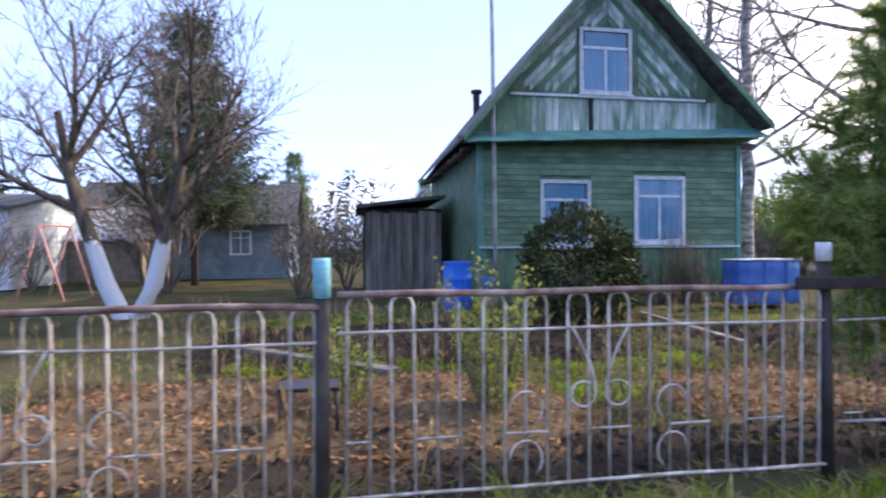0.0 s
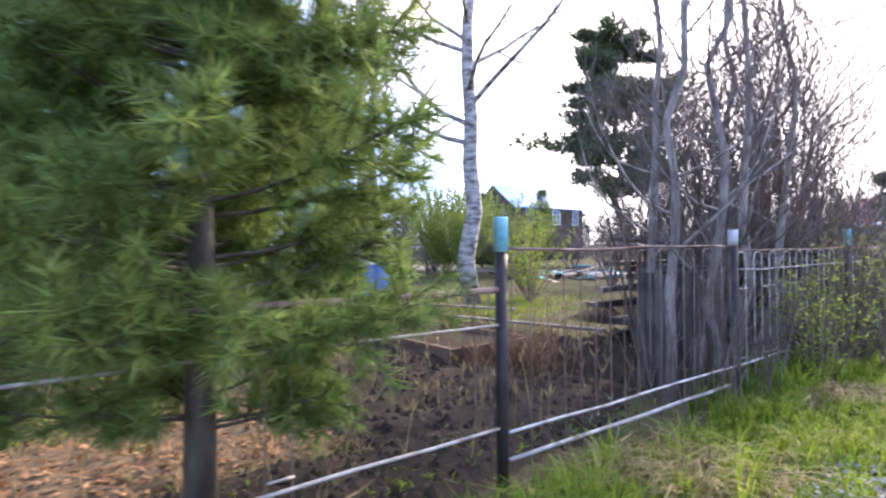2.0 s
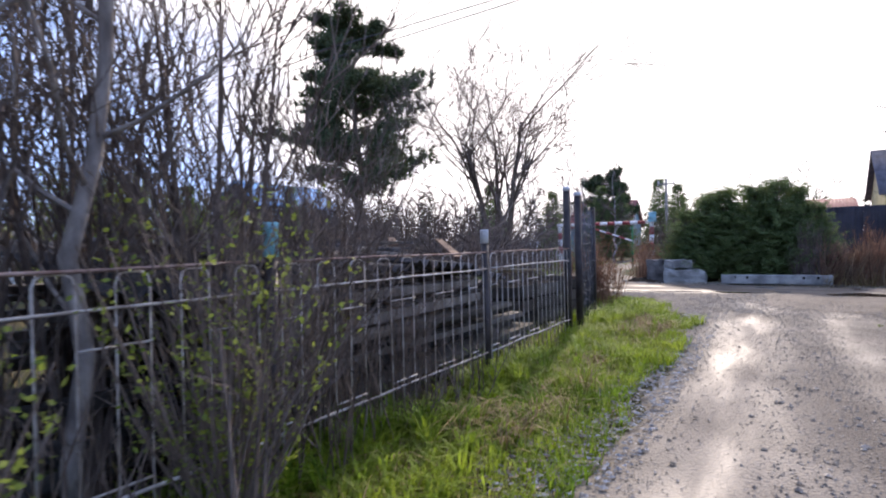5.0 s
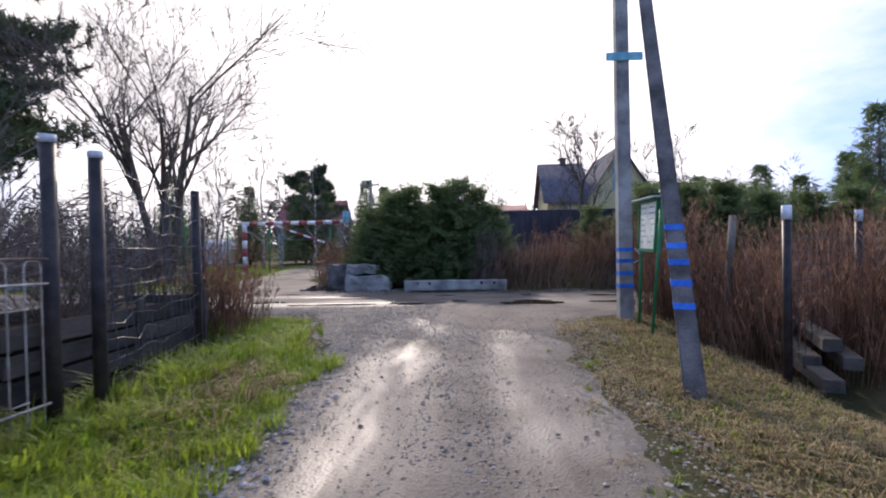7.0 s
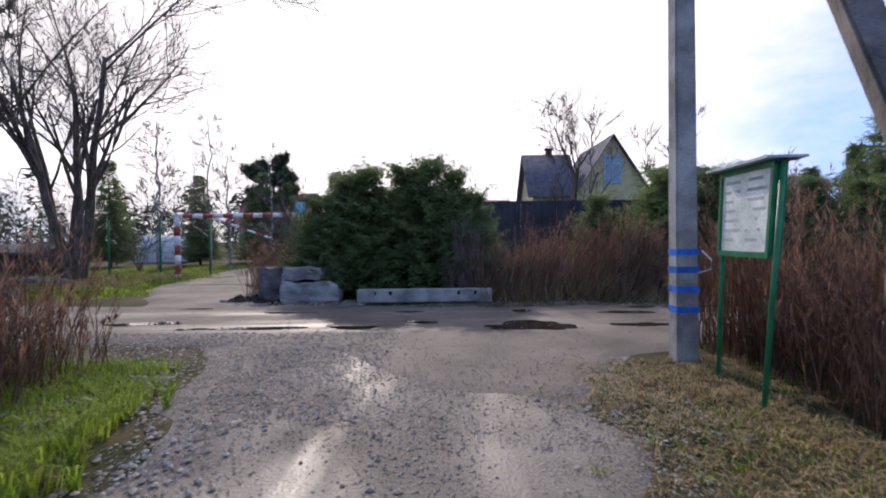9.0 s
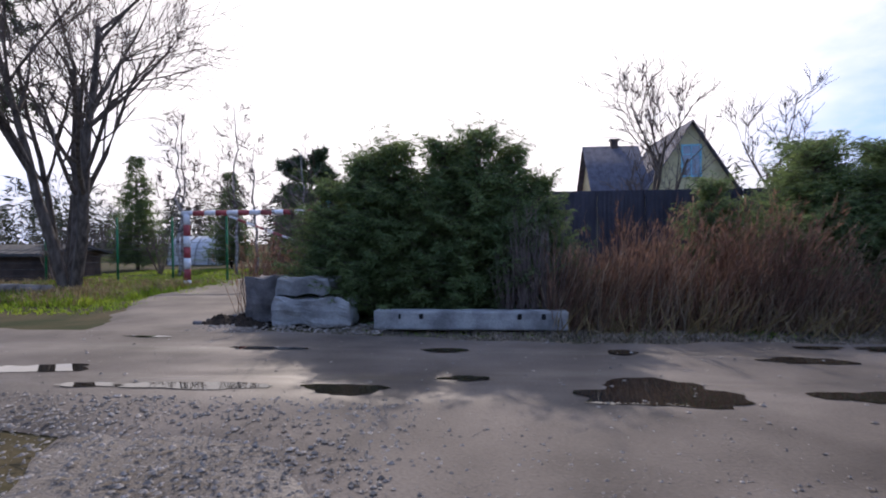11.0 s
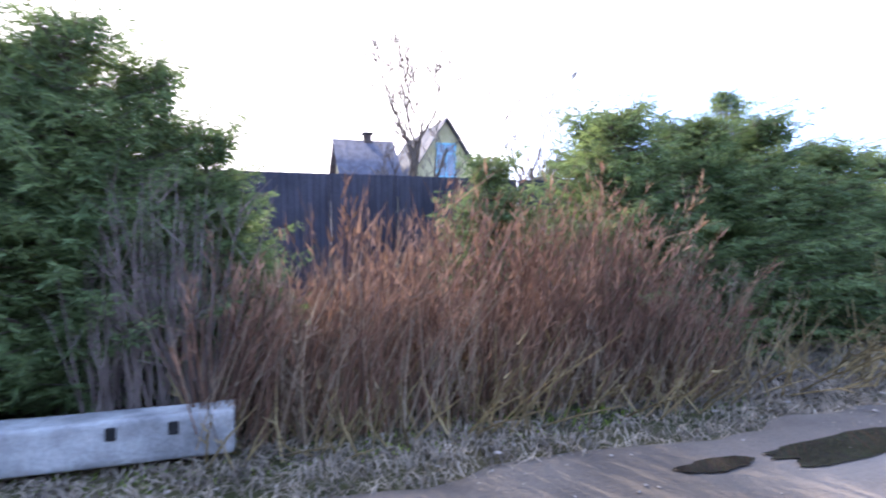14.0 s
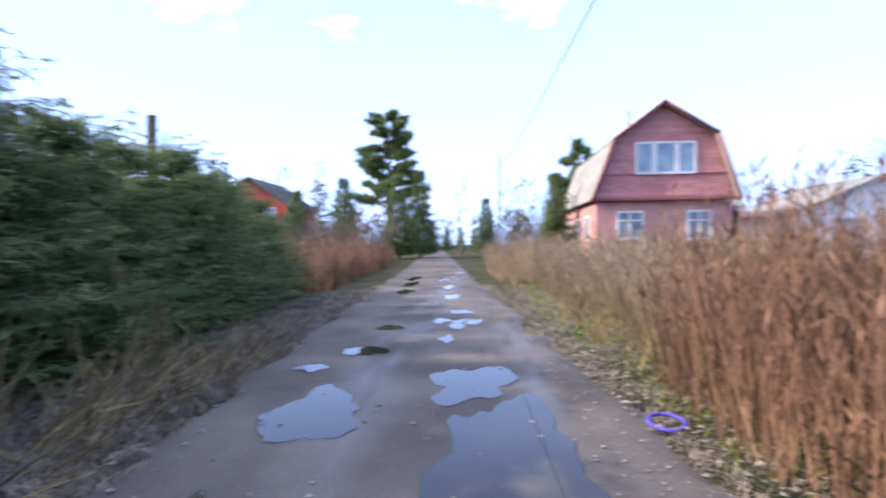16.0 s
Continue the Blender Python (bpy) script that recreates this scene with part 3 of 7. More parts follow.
def spruce(name, at, label, tall=3.2, wide=1.2, seed=1, density=1.0, needle="needle", twig=0.13, droop=0.35, top=0.8, bare=0.06, cat="spruce", uneven=0.25, group=""):
    """Whorls of drooping branches, each set with side sprays."""
    rng = random.Random(seed)
    root = thing(name, label, cat, group, at=pose(*at))
    trunk, nd = Heap(), Heap()
    trunk.tube([Vector((0, 0, -0.06)), Vector((0.02, 0.01, tall * 0.5)), Vector((0, 0, tall))], [0.02 * tall ** 0.8 + 0.02, 0.012 * tall, 0.006], 7)
    count = int(tall * 62 * density)
    for lv in range(count):
        t = bare + (1 - bare) * ((lv + rng.random()) / count) ** 1.25
        z = t * tall
        reach = wide * ((1 - t) ** top + 0.03) * (0.8 + 0.2 * min(1, t / 0.12)) * (1 + 0.3 * noise.noise(Vector((lv * 0.37, seed, t * 5))))
        a = rng.uniform(0, 2 * math.pi)
        ln = reach * rng.uniform(1 - uneven * 1.8, 1 + uneven)
        if ln < 0.05:
            continue
        out = Vector((math.cos(a), math.sin(a), 0))
        rise = (0.9 if t > 0.85 else 0.25) + rng.uniform(-0.2, 0.3)
        steps = max(2, int(ln / (twig * 0.75)))
        pts = [Vector((0, 0, z)) + out * ln * i / steps + Vector((0, 0, ln * (rise * i / steps - droop * (i / steps) ** 2 + 0.22 * (i / steps) ** 4))) for i in range(steps + 1)]
        trunk.tube([pts[0], pts[steps // 2], pts[-1]], [0.008 + 0.004 * ln, 0.006, 0.003], 3, cap=False)
        side = Vector((-out.y, out.x, 0))
        for i in range(max(1, steps // 3), steps + 1):
            u = i / steps
            for sgn in (-1, 1, 0):
                w = twig * (1.5 - 0.7 * u) * rng.uniform(0.6, 1.3)
                dv = (out * rng.uniform(0.4, 0.9) + side * sgn * rng.uniform(0.5, 1.0) + Vector((0, 0, rng.uniform(-0.6, 0.25)))).normalized() * w
                nrm = Vector((rng.uniform(-1, 1), rng.uniform(-1, 1), 0.7)).cross(dv).normalized()
                nd.leafy(pts[i], dv, nrm, w * 0.04 + 0.0025)
                for q in (0.12, 0.26, 0.4, 0.54, 0.68, 0.82):
                    dv2 = (dv.normalized() + nrm * rng.choice((-1, 1)) * rng.uniform(0.6, 1.2) + rnd_dir(rng) * 0.35).normalized() * w * 0.5
                    nd.leafy(pts[i] + dv * q, dv2, dv2.cross(rnd_dir(rng)).normalized(), w * 0.035 + 0.0015)
    part("trunk", trunk.mesh("trunk", M["bark"], True), None, root)
    part("crown", nd.mesh("crown", M[needle]), None, root)
    return root


def fluffy_pine(name, at, label, tall, wide, seed, branches=95, needle="needlepine", length=0.11):
    """A young long-needled pine: rising branches that end in soft brushes."""
    rng = random.Random(seed)
    root = thing(name, label, "pine tree", at=pose(*at))
    trunk, nd = Heap(), Heap()
    trunk.tube([Vector((0, 0, -0.06)), Vector((0.02, 0.02, tall * 0.4)), Vector((0, 0, tall))], [0.075, 0.052, 0.008], 9)
    for k in range(branches):
        t = 0.15 + 0.85 * (k + rng.random()) / branches
        t = min(0.99, 0.15 + (round((t - 0.15) * 15) + rng.gauss(0, 0.16)) / 15)
        z = t * tall
        grow_in = min(1, 0.55 + (t - 0.15) * 3.2)
        ln = wide * (1.02 - t) ** 1.35 * grow_in * rng.uniform(0.6, 1.12)
        a = rng.uniform(0, 6.283)
        out = Vector((math.cos(a), math.sin(a), 0))
        lift = 0.05 + 0.55 * t
        pts = [Vector((0, 0, z)) + out * ln * u + Vector((0, 0, ln * (lift * u * u + 0.05 * u))) for u in (0, 0.25, 0.5, 0.75, 1.0)]
        trunk.tube(pts, [0.012, 0.01, 0.008, 0.006, 0.004], 4, cap=False)
        for s in range(int(6 + 22 * ln)):
            u = rng.uniform(0.3, 1.02)
            j = min(int(u * 4), 3)
            b = pts[j].lerp(pts[j + 1], min(1.05, u * 4 - j))
            d = (out * 0.7 + Vector((0, 0, 0.45)) + rnd_dir(rng) * 0.9).normalized()
            e = b + d * rng.uniform(0.06, 0.24) * (0.5 + ln)
            trunk.tube([b, e], [0.004, 0.003], 3, cap=False)
            for q in range(3):
                tuft(nd, rng, b.lerp(e, 0.4 + 0.3 * q), d, length, 24, 0.0046)
    part("trunk", trunk.mesh("trunk", M["bark"], True), None, root)
    part("crown", nd.mesh("crown", M[needle]), None, root)
    return root


def tuft(nd, rng, p, d, size, count, w):
    """A brush of needles round a shoot."""
    for _ in range(count):
        v = (d * rng.uniform(0.2, 1.2) + rnd_dir(rng)).normalized() * size * rng.uniform(0.6, 1.2)
        nd.spike(p + d * rng.uniform(-0.3, 0.3) * size, v, v.cross(rnd_dir(rng)).normalized(), w)


def pine(name, at, label, tall=9.5, wide=3.6, seed=1, clear=0.35, limbs=26, needle="needledark", size=0.3, r=0.2, tufts=16, count=16, w=0.012, cat="pine tree", lean=(0, 0), top=0.7):
    """A stem with crooked limbs that end in flat clumps of needle tufts."""
    rng = random.Random(seed)
    root = thing(name, label, cat, at=pose(*at))
    trunk, nd = Heap(), Heap()
    pts = [Vector((lean[0] * i / 10 * tall + 0.02 * tall * rng.uniform(-1, 1) * (0 < i), lean[1] * i / 10 * tall + 0.02 * tall * rng.uniform(-1, 1) * (0 < i), -0.08 + tall * 0.95 * i / 10)) for i in range(11)]
    trunk.tube(pts, [r * (1 - 0.085 * i) for i in range(11)], 9)
    for k in range(limbs):
        t = clear + (1 - clear) * (k + rng.random()) / limbs
        i = min(int(t * 10), 9)
        b = pts[i].lerp(pts[i + 1], t * 10 - i)
        a = k * 2.4 + rng.uniform(-0.5, 0.5)
        ln = wide * (1.02 - (t - clear) / (1 - clear) * 0.78) ** top * rng.uniform(0.55, 1.1)
        d = Vector((math.cos(a), math.sin(a), rng.uniform(-0.1, 0.35))).normalized()
        br, q, e = [b.copy()], b.copy(), d
        for s in range(5):
            e = (e + rnd_dir(rng) * 0.2 + Vector((0, 0, 0.05))).normalized()
            q = q + e * ln / 5
            br.append(q.copy())
        trunk.tube(br, [max(r * 0.36 * (1 - t * 0.6) * (1 - 0.17 * s), 0.008) for s in range(6)], 5, cap=False)
        for s in range(tufts):
            u = rng.uniform(0.4, 1.05)
            j = min(int(u * 5), 4)
            c = br[j].lerp(br[j + 1], min(u * 5 - j, 1.2)) + Vector((rng.uniform(-1, 1), rng.uniform(-1, 1), rng.uniform(-0.25, 0.45))) * ln * 0.22
            if rng.random() < 0.35:
                trunk.tube([br[j], c], [0.012, 0.005], 3, cap=False)
            tuft(nd, rng, c, (Vector((0, 0, 0.6)) + e * 0.6 + rnd_dir(rng) * 0.5).normalized(), size, count, w)
    part("trunk", trunk.mesh("trunk", M["bark"], True), None, root)
    part("crown", nd.mesh("crown", M[needle]), None, root)
    return root


def blades(name, label, spots, material, tall, w, bend, seed, cat="grass", stuff=True, per=1):
    """Many upright bent blades, as one mass."""
    rng = random.Random(seed)
    h = Heap()
    for x, y, s in spots:
        z = height(x, y) - 0.01
        for _ in range(per):
            a = rng.uniform(0, 6.283)
            ln = tall * s * rng.uniform(0.5, 1.2)
            d = Vector((math.cos(a), math.sin(a), 0))
            side = Vector((-d.y, d.x, 0)) * w * rng.uniform(0.7, 1.3)
            p = Vector((x + rng.uniform(-0.03, 0.03), y + rng.uniform(-0.03, 0.03), z))
            m1 = p + Vector((0, 0, ln * 0.6)) + d * ln * bend * 0.3
            tip = p + Vector((0, 0, ln * (1 - bend * 0.35))) + d * ln * bend * rng.uniform(0.6, 1.4)
            b = len(h.v)
            h.v += [p - side, p + side, m1 + side * 0.7, m1 - side * 0.7, tip]
            h.f += [(b, b + 1, b + 2, b + 3), (b + 3, b + 2, b + 4)]
    tagged(part(name, h.mesh(name, M[material]), None), label, cat, kind="stuff")


def stalks(name, label, spots, material, tall, seed, lean=(0, 0), r=0.005, plume=True, spread=0.16, side_twigs=3):
    """Dry upright stalks with ragged plumes and side shoots, as one mass."""
    rng = random.Random(seed)
    h = Heap()
    for x, y, s in spots:
        z = height(x, y) - 0.02
        ln = tall * s * rng.uniform(0.55, 1.15)
        d = Vector((lean[0] + rng.gauss(0, spread), lean[1] + rng.gauss(0, spread), 1)).normalized()
        c = Vector((rng.uniform(-1, 1), rng.uniform(-1, 1), 0)) * 0.12 * ln
        p = Vector((x, y, z))
        pts = [p, p + d * ln * 0.5 + c * 0.4, p + d * ln + c + Vector((lean[0], lean[1], 0)) * 0.25 * ln]
        h.tube(pts, [r * 1.3, r, r * 0.4], 3, cap=False)
        if rng.random() < 0.04:
            continue
        for _ in range(side_twigs):
            u = rng.uniform(0.25, 0.95)
            q = p + d * ln * u + c * u * u
            v = (d + rnd_dir(rng) * 0.8).normalized() * ln * 0.22 * rng.uniform(0.5, 1.2)
            h.spike(q, v, v.cross(rnd_dir(rng)).normalized(), r * 0.9)
        if plume:
            for _ in range(5):
                v = (d + rnd_dir(rng) * 0.5).normalized() * rng.uniform(0.06, 0.16)
                h.leafy(pts[2] - d * rng.uniform(0, 0.25) * ln * 0.6, v, v.cross(rnd_dir(rng)).normalized(), 0.008)
    tagged(part(name, h.mesh(name, M[material]), None), label, "dry stalks", kind="stuff")


def scatter(n, box_, seed, keep=None, dense=None):
    rng = random.Random(seed)
    out = []
    while len(out) < n:
        x, y = rng.uniform(box_[0], box_[2]), rng.uniform(box_[1], box_[3])
        if keep and not keep(x, y):
            continue
        s = min(1.12, max(0.45, 0.78 + 0.6 * noise.noise(Vector((x * 0.8, y * 0.8, seed))) + 0.35 * noise.noise(Vector((x * 2.6, y * 2.6, seed)))))
        if dense and rng.random() > dense(x, y):
            continue
        out.append((x, y, s))
    return out


# ---- green wooden house ----
def rect_window(parent, x, y0, y1, z0, z1, panes, face=1, curtain=True, lean=0.0, frame_mat="frame"):
    """A framed window facing +x (face 1) or -x: frame, sill, panes, curtain."""
    # black sheet behind the panes paints the unlit room
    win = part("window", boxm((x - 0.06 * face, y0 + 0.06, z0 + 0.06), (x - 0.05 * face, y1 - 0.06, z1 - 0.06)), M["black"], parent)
    f = bmesh.new()
    t, o = 0.09, 0.045 * face
    box(f, (x, y0, z0), (x + o, y0 + t, z1))
    box(f, (x, y1 - t, z0), (x + o, y1, z1))
    box(f, (x, y0 + t, z1 - t), (x + o, y1 - t, z1))
    box(f, (x, y0 + t, z0), (x + o, y1 - t, z0 + t))
    part("window_frame", f, M[frame_mat], win)
    s = boxm((x, y0 - 0.04, z0 - 0.05), (x + 0.1 * face, y1 + 0.04, z0 - 0.003), 0.008)
    part("window_sill", s, M[frame_mat], win)
    m = bmesh.new()
    for a, b, c, d in panes[1]:
        box(m, (x - 0.02 * face, y0 + (y1 - y0) * a, z0 + (z1 - z0) * b), (x + 0.02 * face, y0 + (y1 - y0) * c, z0 + (z1 - z0) * d))
    part("muntin", m, M[frame_mat], win)
    for a, b, c, d in panes[0]:
        g = part("pane", boxm((x - 0.004, y0 + (y1 - y0) * a, z0 + (z1 - z0) * b), (x + 0.004, y0 + (y1 - y0) * c, z0 + (z1 - z0) * d)), M["glass"], win)
        g.visible_shadow = False
    if curtain:
        h = Heap()
        n = 18
        for i in range(n + 1):
            u = i / n
            yy = y0 + t + (y1 - y0 - 2 * t) * u
            xx = x - (0.035 + 0.01 * math.sin(u * 50)) * face
            h.v += [Vector((xx, yy, z0 + 0.08)), Vector((xx, yy, z0 + (z1 - z0) * curtain))]
        for i in range(n):
            if abs(i - n * 0.55) > 1.2:
                h.f.append((2 * i, 2 * i + 2, 2 * i + 3, 2 * i + 1))
        part("curtain", h.mesh("curtain", M["curtain"]), None, win)
    return win


PANES = ([(0.1, 0.72, 0.9, 0.94), (0.1, 0.07, 0.48, 0.68), (0.52, 0.07, 0.9, 0.68)], [(0.08, 0.68, 0.92, 0.72), (0.48, 0.06, 0.52, 0.68)])


def green_house():
    root = thing("house", "old green wooden house with worn paint and a steep gable", "house")
    x, yl, yr, back = -12.65, -7.0, -0.15, -21.0
    pitch_mid, apex = -3.72, 8.55
    core = bmesh.new()
    box(core, (back, yl + 0.02, 0), (x - 0.07, yr - 0.02, 4.0))
    wall = part("wall", core, M["greenpaint"], root)
    # gable core
    g = bmesh.new()
    for xx in (x - 0.07, back):
        for yy, zz in ((-7.3, 4.0), (0.4, 4.2), (pitch_mid, apex - 0.06)):
            g.verts.new((xx, yy, zz))
    g.verts.ensure_lookup_table()
    a = g.verts
    g.faces.new((a[0], a[1], a[2]))
    g.faces.new((a[5], a[4], a[3]))
    g.faces.new((a[0], a[2], a[5], a[3]))
    g.faces.new((a[2], a[1], a[4], a[5]))
    gable = part("gable", g, M["greenpaint"], root)
    # horizontal boards of the front, cut round the windows
    w1, w2 = (-5.5, -4.2, 1.42, 3.07), (-3.05, -1.66, 1.5, 3.2)
    rng = random.Random(4)
    step = 0.145
    for k in range(18):
        z0, z1 = 1.44 + k * step, 1.44 + (k + 1) * step - 0.008
        cuts = [(yl, yr)]
        for ya, yb, za, zb in (w1, w2):
            if z1 > za and z0 < zb:
                cuts = [seg for s in cuts for seg in ((s[0], min(s[1], ya)), (max(s[0], yb), s[1])) if seg[1] - seg[0] > 0.05]
        for s0, s1 in cuts:
            b = bmesh.new()
            box(b, (x - 0.068, s0 + 0.003, z0), (x - 0.035 + rng.uniform(0, 0.01), s1 - 0.003, z1))
            for v in b.verts:
                if v.co.x > x - 0.05 and v.co.z < (z0 + z1) / 2:
                    v.co.x += 0.012
            part("plank", b, M["greenpaint"], wall)
    # dado of upright boards and a ledge
    n = 46
    for k in range(n):
        y0 = yl + (yr - yl) * k / n
        part("plank", boxm((x - 0.068, y0 + 0.003, 0.1), (x - 0.035 + rng.uniform(0, 0.006), y0 + (yr - yl) / n - 0.003, 1.4)), M["greenpaint"], wall)
    part("ledge", boxm((x - 0.03, yl - 0.03, 1.39), (x + 0.05, yr + 0.03, 1.437), 0.006), M["frame"], wall)
    part("ledge", boxm((x - 0.03, yl - 0.03, 0.0), (x + 0.04, yr + 0.03, 0.1), 0.006), M["concretedark"], wall)
    for yy in (yl, yr):
        part("corner_board", boxm((x - 0.12, yy - 0.07, 0.1), (x + 0.01, yy + 0.07, 4.0), 0.006), M["tealtin"], wall)
    # gable boards: upright below the belt, slanted above
    top = lambda y: apex - 0.1 - (pitch_mid - y) * 1.2 if y < pitch_mid else apex - 0.1 - (y - pitch_mid) * 0.985
    n = 44
    for k in range(n):
        y0 = -7.3 + 7.8 * k / n
        y1 = y0 + 7.8 / n - 0.012
        t0, t1 = min(top(y0), 5.1), min(top(y1), 5.1)
        if max(t0, t1) < 4.25:
            continue
        b = boxm((x - 0.068, y0, 4.2), (x - 0.04 + rng.uniform(0, 0.012), y1, 5.1))
        for v in b.verts:
            if v.co.z > 5:
                v.co.z = t0 if v.co.y < (y0 + y1) / 2 else t1
        part("plank", b, M["greenworn"] if 0.2 < (k + 0.5) / n < 0.83 else M["greenpaint"], gable)
    part("ledge", boxm((x - 0.03, -6.25, 5.1), (x + 0.04, -1.1, 5.16), 0.006), M["frame"], gable)
    ay0, ay1, az0, az1 = -4.48, -3.1, 5.2, 6.85
    for side in (-1, 1):
        for k in range(-2, 30):
            # board rising towards the ridge line, clipped by slope and window
            off = k * 0.15
            b = bmesh.new()
            pts = []
            ya, za = pitch_mid + side * 0.02, 5.2 + off * 1.35
            for u in range(13):
                yy = pitch_mid + side * (0.02 + u * 0.2)
                zz = za - u * 0.2
                pts.append((yy, zz))
            for (y0, z0), (y1, z1) in zip(pts, pts[1:]):
                ylo, yhi = min(y0, y1), max(y0, y1)
                zm = (z0 + z1) / 2
                if zm < 5.2 or zm + 0.14 > top((y0 + y1) / 2) or (yhi > ay0 - 0.02 and ylo < ay1 + 0.02 and zm + 0.17 > az0 and zm < az1):
                    if b.faces:
                        bmesh.ops.recalc_face_normals(b, faces=b.faces)
                        part("plank", b, M["greenworn"] if k % 3 else M["greenpaint"], gable)
                        b = bmesh.new()
                    continue
                vs = [b.verts.new((xx, yy, zz + dz)) for xx in (x - 0.068, x - 0.045) for yy, zz, dz in ((y0, z0, 0), (y1, z1, 0), (y1, z1, 0.185), (y0, z0, 0.185))]
                for q in ((0, 1, 2, 3), (7, 6, 5, 4), (0, 4, 5, 1), (3, 2, 6, 7), (1, 5, 6, 2), (0, 3, 7, 4)):
                    b.faces.new([vs[i] for i in q])
                bmesh.ops.remove_doubles(b, verts=b.verts, dist=0.0005)
            if b.faces:
                bmesh.ops.recalc_face_normals(b, faces=b.faces)
                part("plank", b, M["greenworn"] if k % 3 else M["greenpaint"], gable)
            else:
                b.free()
    rect_window(root, x - 0.03, *w1, PANES, curtain=0.68)
    rect_window(root, x - 0.03, *w2, PANES, curtain=0.95)
    rect_window(root, x - 0.03, ay0, ay1, az0, az1, PANES, curtain=0.66)
    # black strip laid over the planks, painting the shade of a gap
    part("board_gap", boxm((x - 0.03, -4.24, 4.27), (x - 0.02, -4.13, 5.09)), M["black"], gable, "black strip painted as the shaded gap of a missing board")
    # rafter ends under the low eave
    for k in range(9):
        xx = x - 0.2 - k * 0.9
        rf = boxm((xx - 0.04, -7.45, 3.86), (xx + 0.04, -6.95, 3.97))
        for v in rf.verts:
            v.co.z += (v.co.y + 6.95) * 0.3
        part("rafter", rf, M["lumber"], root)
    # tin pent roof along the foot of the gable
    pent = bmesh.new()
    prof = [(x - 0.05, 4.28), (x + 0.5, 3.98), (x + 0.52, 3.95), (x + 0.5, 3.95), (x - 0.05, 4.0)]
    rows = []
    for k in range(25):
        yy = -7.4 + 7.75 * k / 24
        rise = (yy + 7.4) / 7.75 * 0.32 - 0.1
        rows.append([pent.verts.new((px, yy, pz + rise + 0.012 * rng.uniform(-1, 1))) for px, pz in prof])
    for r0, r1 in zip(rows, rows[1:]):
        for i in range(5):
            pent.faces.new((r0[i], r0[(i + 1) % 5], r1[(i + 1) % 5], r1[i]))
    pent.faces.new(rows[0][::-1])
    pent.faces.new(rows[-1])
    bmesh.ops.recalc_face_normals(pent, faces=pent.faces)
    part("pent_roof", pent, M["tealtin"], root, "teal painted tin pent roof")
    # main roof: two slabs of wavy sheets
    for side, ye, ze in ((-1, -7.5, 4.0), (1, 0.45, 4.46)):
        r = bmesh.new()
        n = 46
        rows = []
        for i in range(n + 1):
            u = i / n
            yy, zz = pitch_mid + (ye - pitch_mid) * u, apex + (ze - apex) * u
            rows.append([r.verts.new((xx, yy, zz + dz)) for xx in (x + 0.55, back - 0.4) for dz in (0.0, -0.07)])
        for r0, r1 in zip(rows, rows[1:]):
            for q in ((0, 2), (3, 1), (1, 0), (2, 3)):
                r.faces.new((r0[q[0]], r0[q[1]], r1[q[1]], r1[q[0]]))
        r.faces.new(rows[-1][:2] + rows[-1][3:1:-1])
        bmesh.ops.recalc_face_normals(r, faces=r.faces)
        roof = part("roof", r, M["roofdark"], root, "old dark roof sheets")
        # barge board with a notched lower edge
        bb = Heap()
        for i in range(121):
            u = i / 120
            yy, zz = pitch_mid + (ye - pitch_mid) * u, apex + (ze - apex) * u
            low = -0.19 if i % 2 else -0.13
            bb.v += [Vector((xx, yy, zz + dz)) for xx in (x + 0.553, x + 0.575) for dz in (0.02, low)]
        for i in range(120):
            o = 4 * i
            for q in ((0, 1, 5, 4), (2, 6, 7, 3), (0, 4, 6, 2), (1, 3, 7, 5)):
                bb.f.append(tuple(o + k for k in q))
        part("barge_board", bb.mesh("barge_board", M["greenpaint"]), None, roof)
    part("eave_beam", boxm((x - 0.2, -7.5, 3.95), (x - 0.08, 0.42, 4.1)), M["greyboard"], root)
    # chimney flue
    fl = tubes("flue", [[(-18.75, -5.7, 5.0), (-18.75, -5.7, 6.8)]], 0.12, M["black"], 10)
    part("flue", fl, None, root)
    cap = tubes("cap", [[(-18.75, -5.7, 6.82), (-18.75, -5.7, 6.92)]], 0.2, M["roofdark"], 10)
    part("cap", cap, None, root)
    return root


green_house()


def mast():
    root = thing("mast", "tall grey metal mast beside the green house", "mast")
    part("pole", tubes("pole", [[(-12.3, -6.72, -0.05), (-12.32, -6.75, 4), (-12.35, -6.8, 9.5)]], 0.05, M["concrete"], 10), None, root)
    for z in (1.2, 3.9):
        part("bracket", boxm((-12.62, -6.76, z), (-12.28, -6.72, z + 0.05)), M["post"], root)


mast()


def lean_to():
    root = thing("shed", "grey weathered board shed with a flat roof", "shed")
    x0, x1, y0, y1 = -20.0, -16.4, -9.65, -7.35
    # black core paints deep shade into the slits between planks
    part("wall", boxm((x0, y0, 0), (x1, y1, 2.6)), M["black"], root)
    rng = random.Random(9)
    wall = root.children[0]
    for k in range(13):
        ya = y0 + (y1 - y0) * k / 13
        part("plank", boxm((x1 + 0.003, ya + 0.006, 0.03), (x1 + 0.03 + rng.uniform(0, 0.015), ya + (y1 - y0) / 13 - 0.006, 2.5 + rng.uniform(-0.05, 0.05))), M["greyboard"], wall)
    r = boxm((x0 - 0.2, y0 - 0.25, 2.62), (x1 + 0.35, y1 + 0.1, 2.72))
    for v in r.verts:
        v.co.z += (v.co.y - y0) * 0.12
    part("roof", r, M["roofdark"], root)


lean_to()


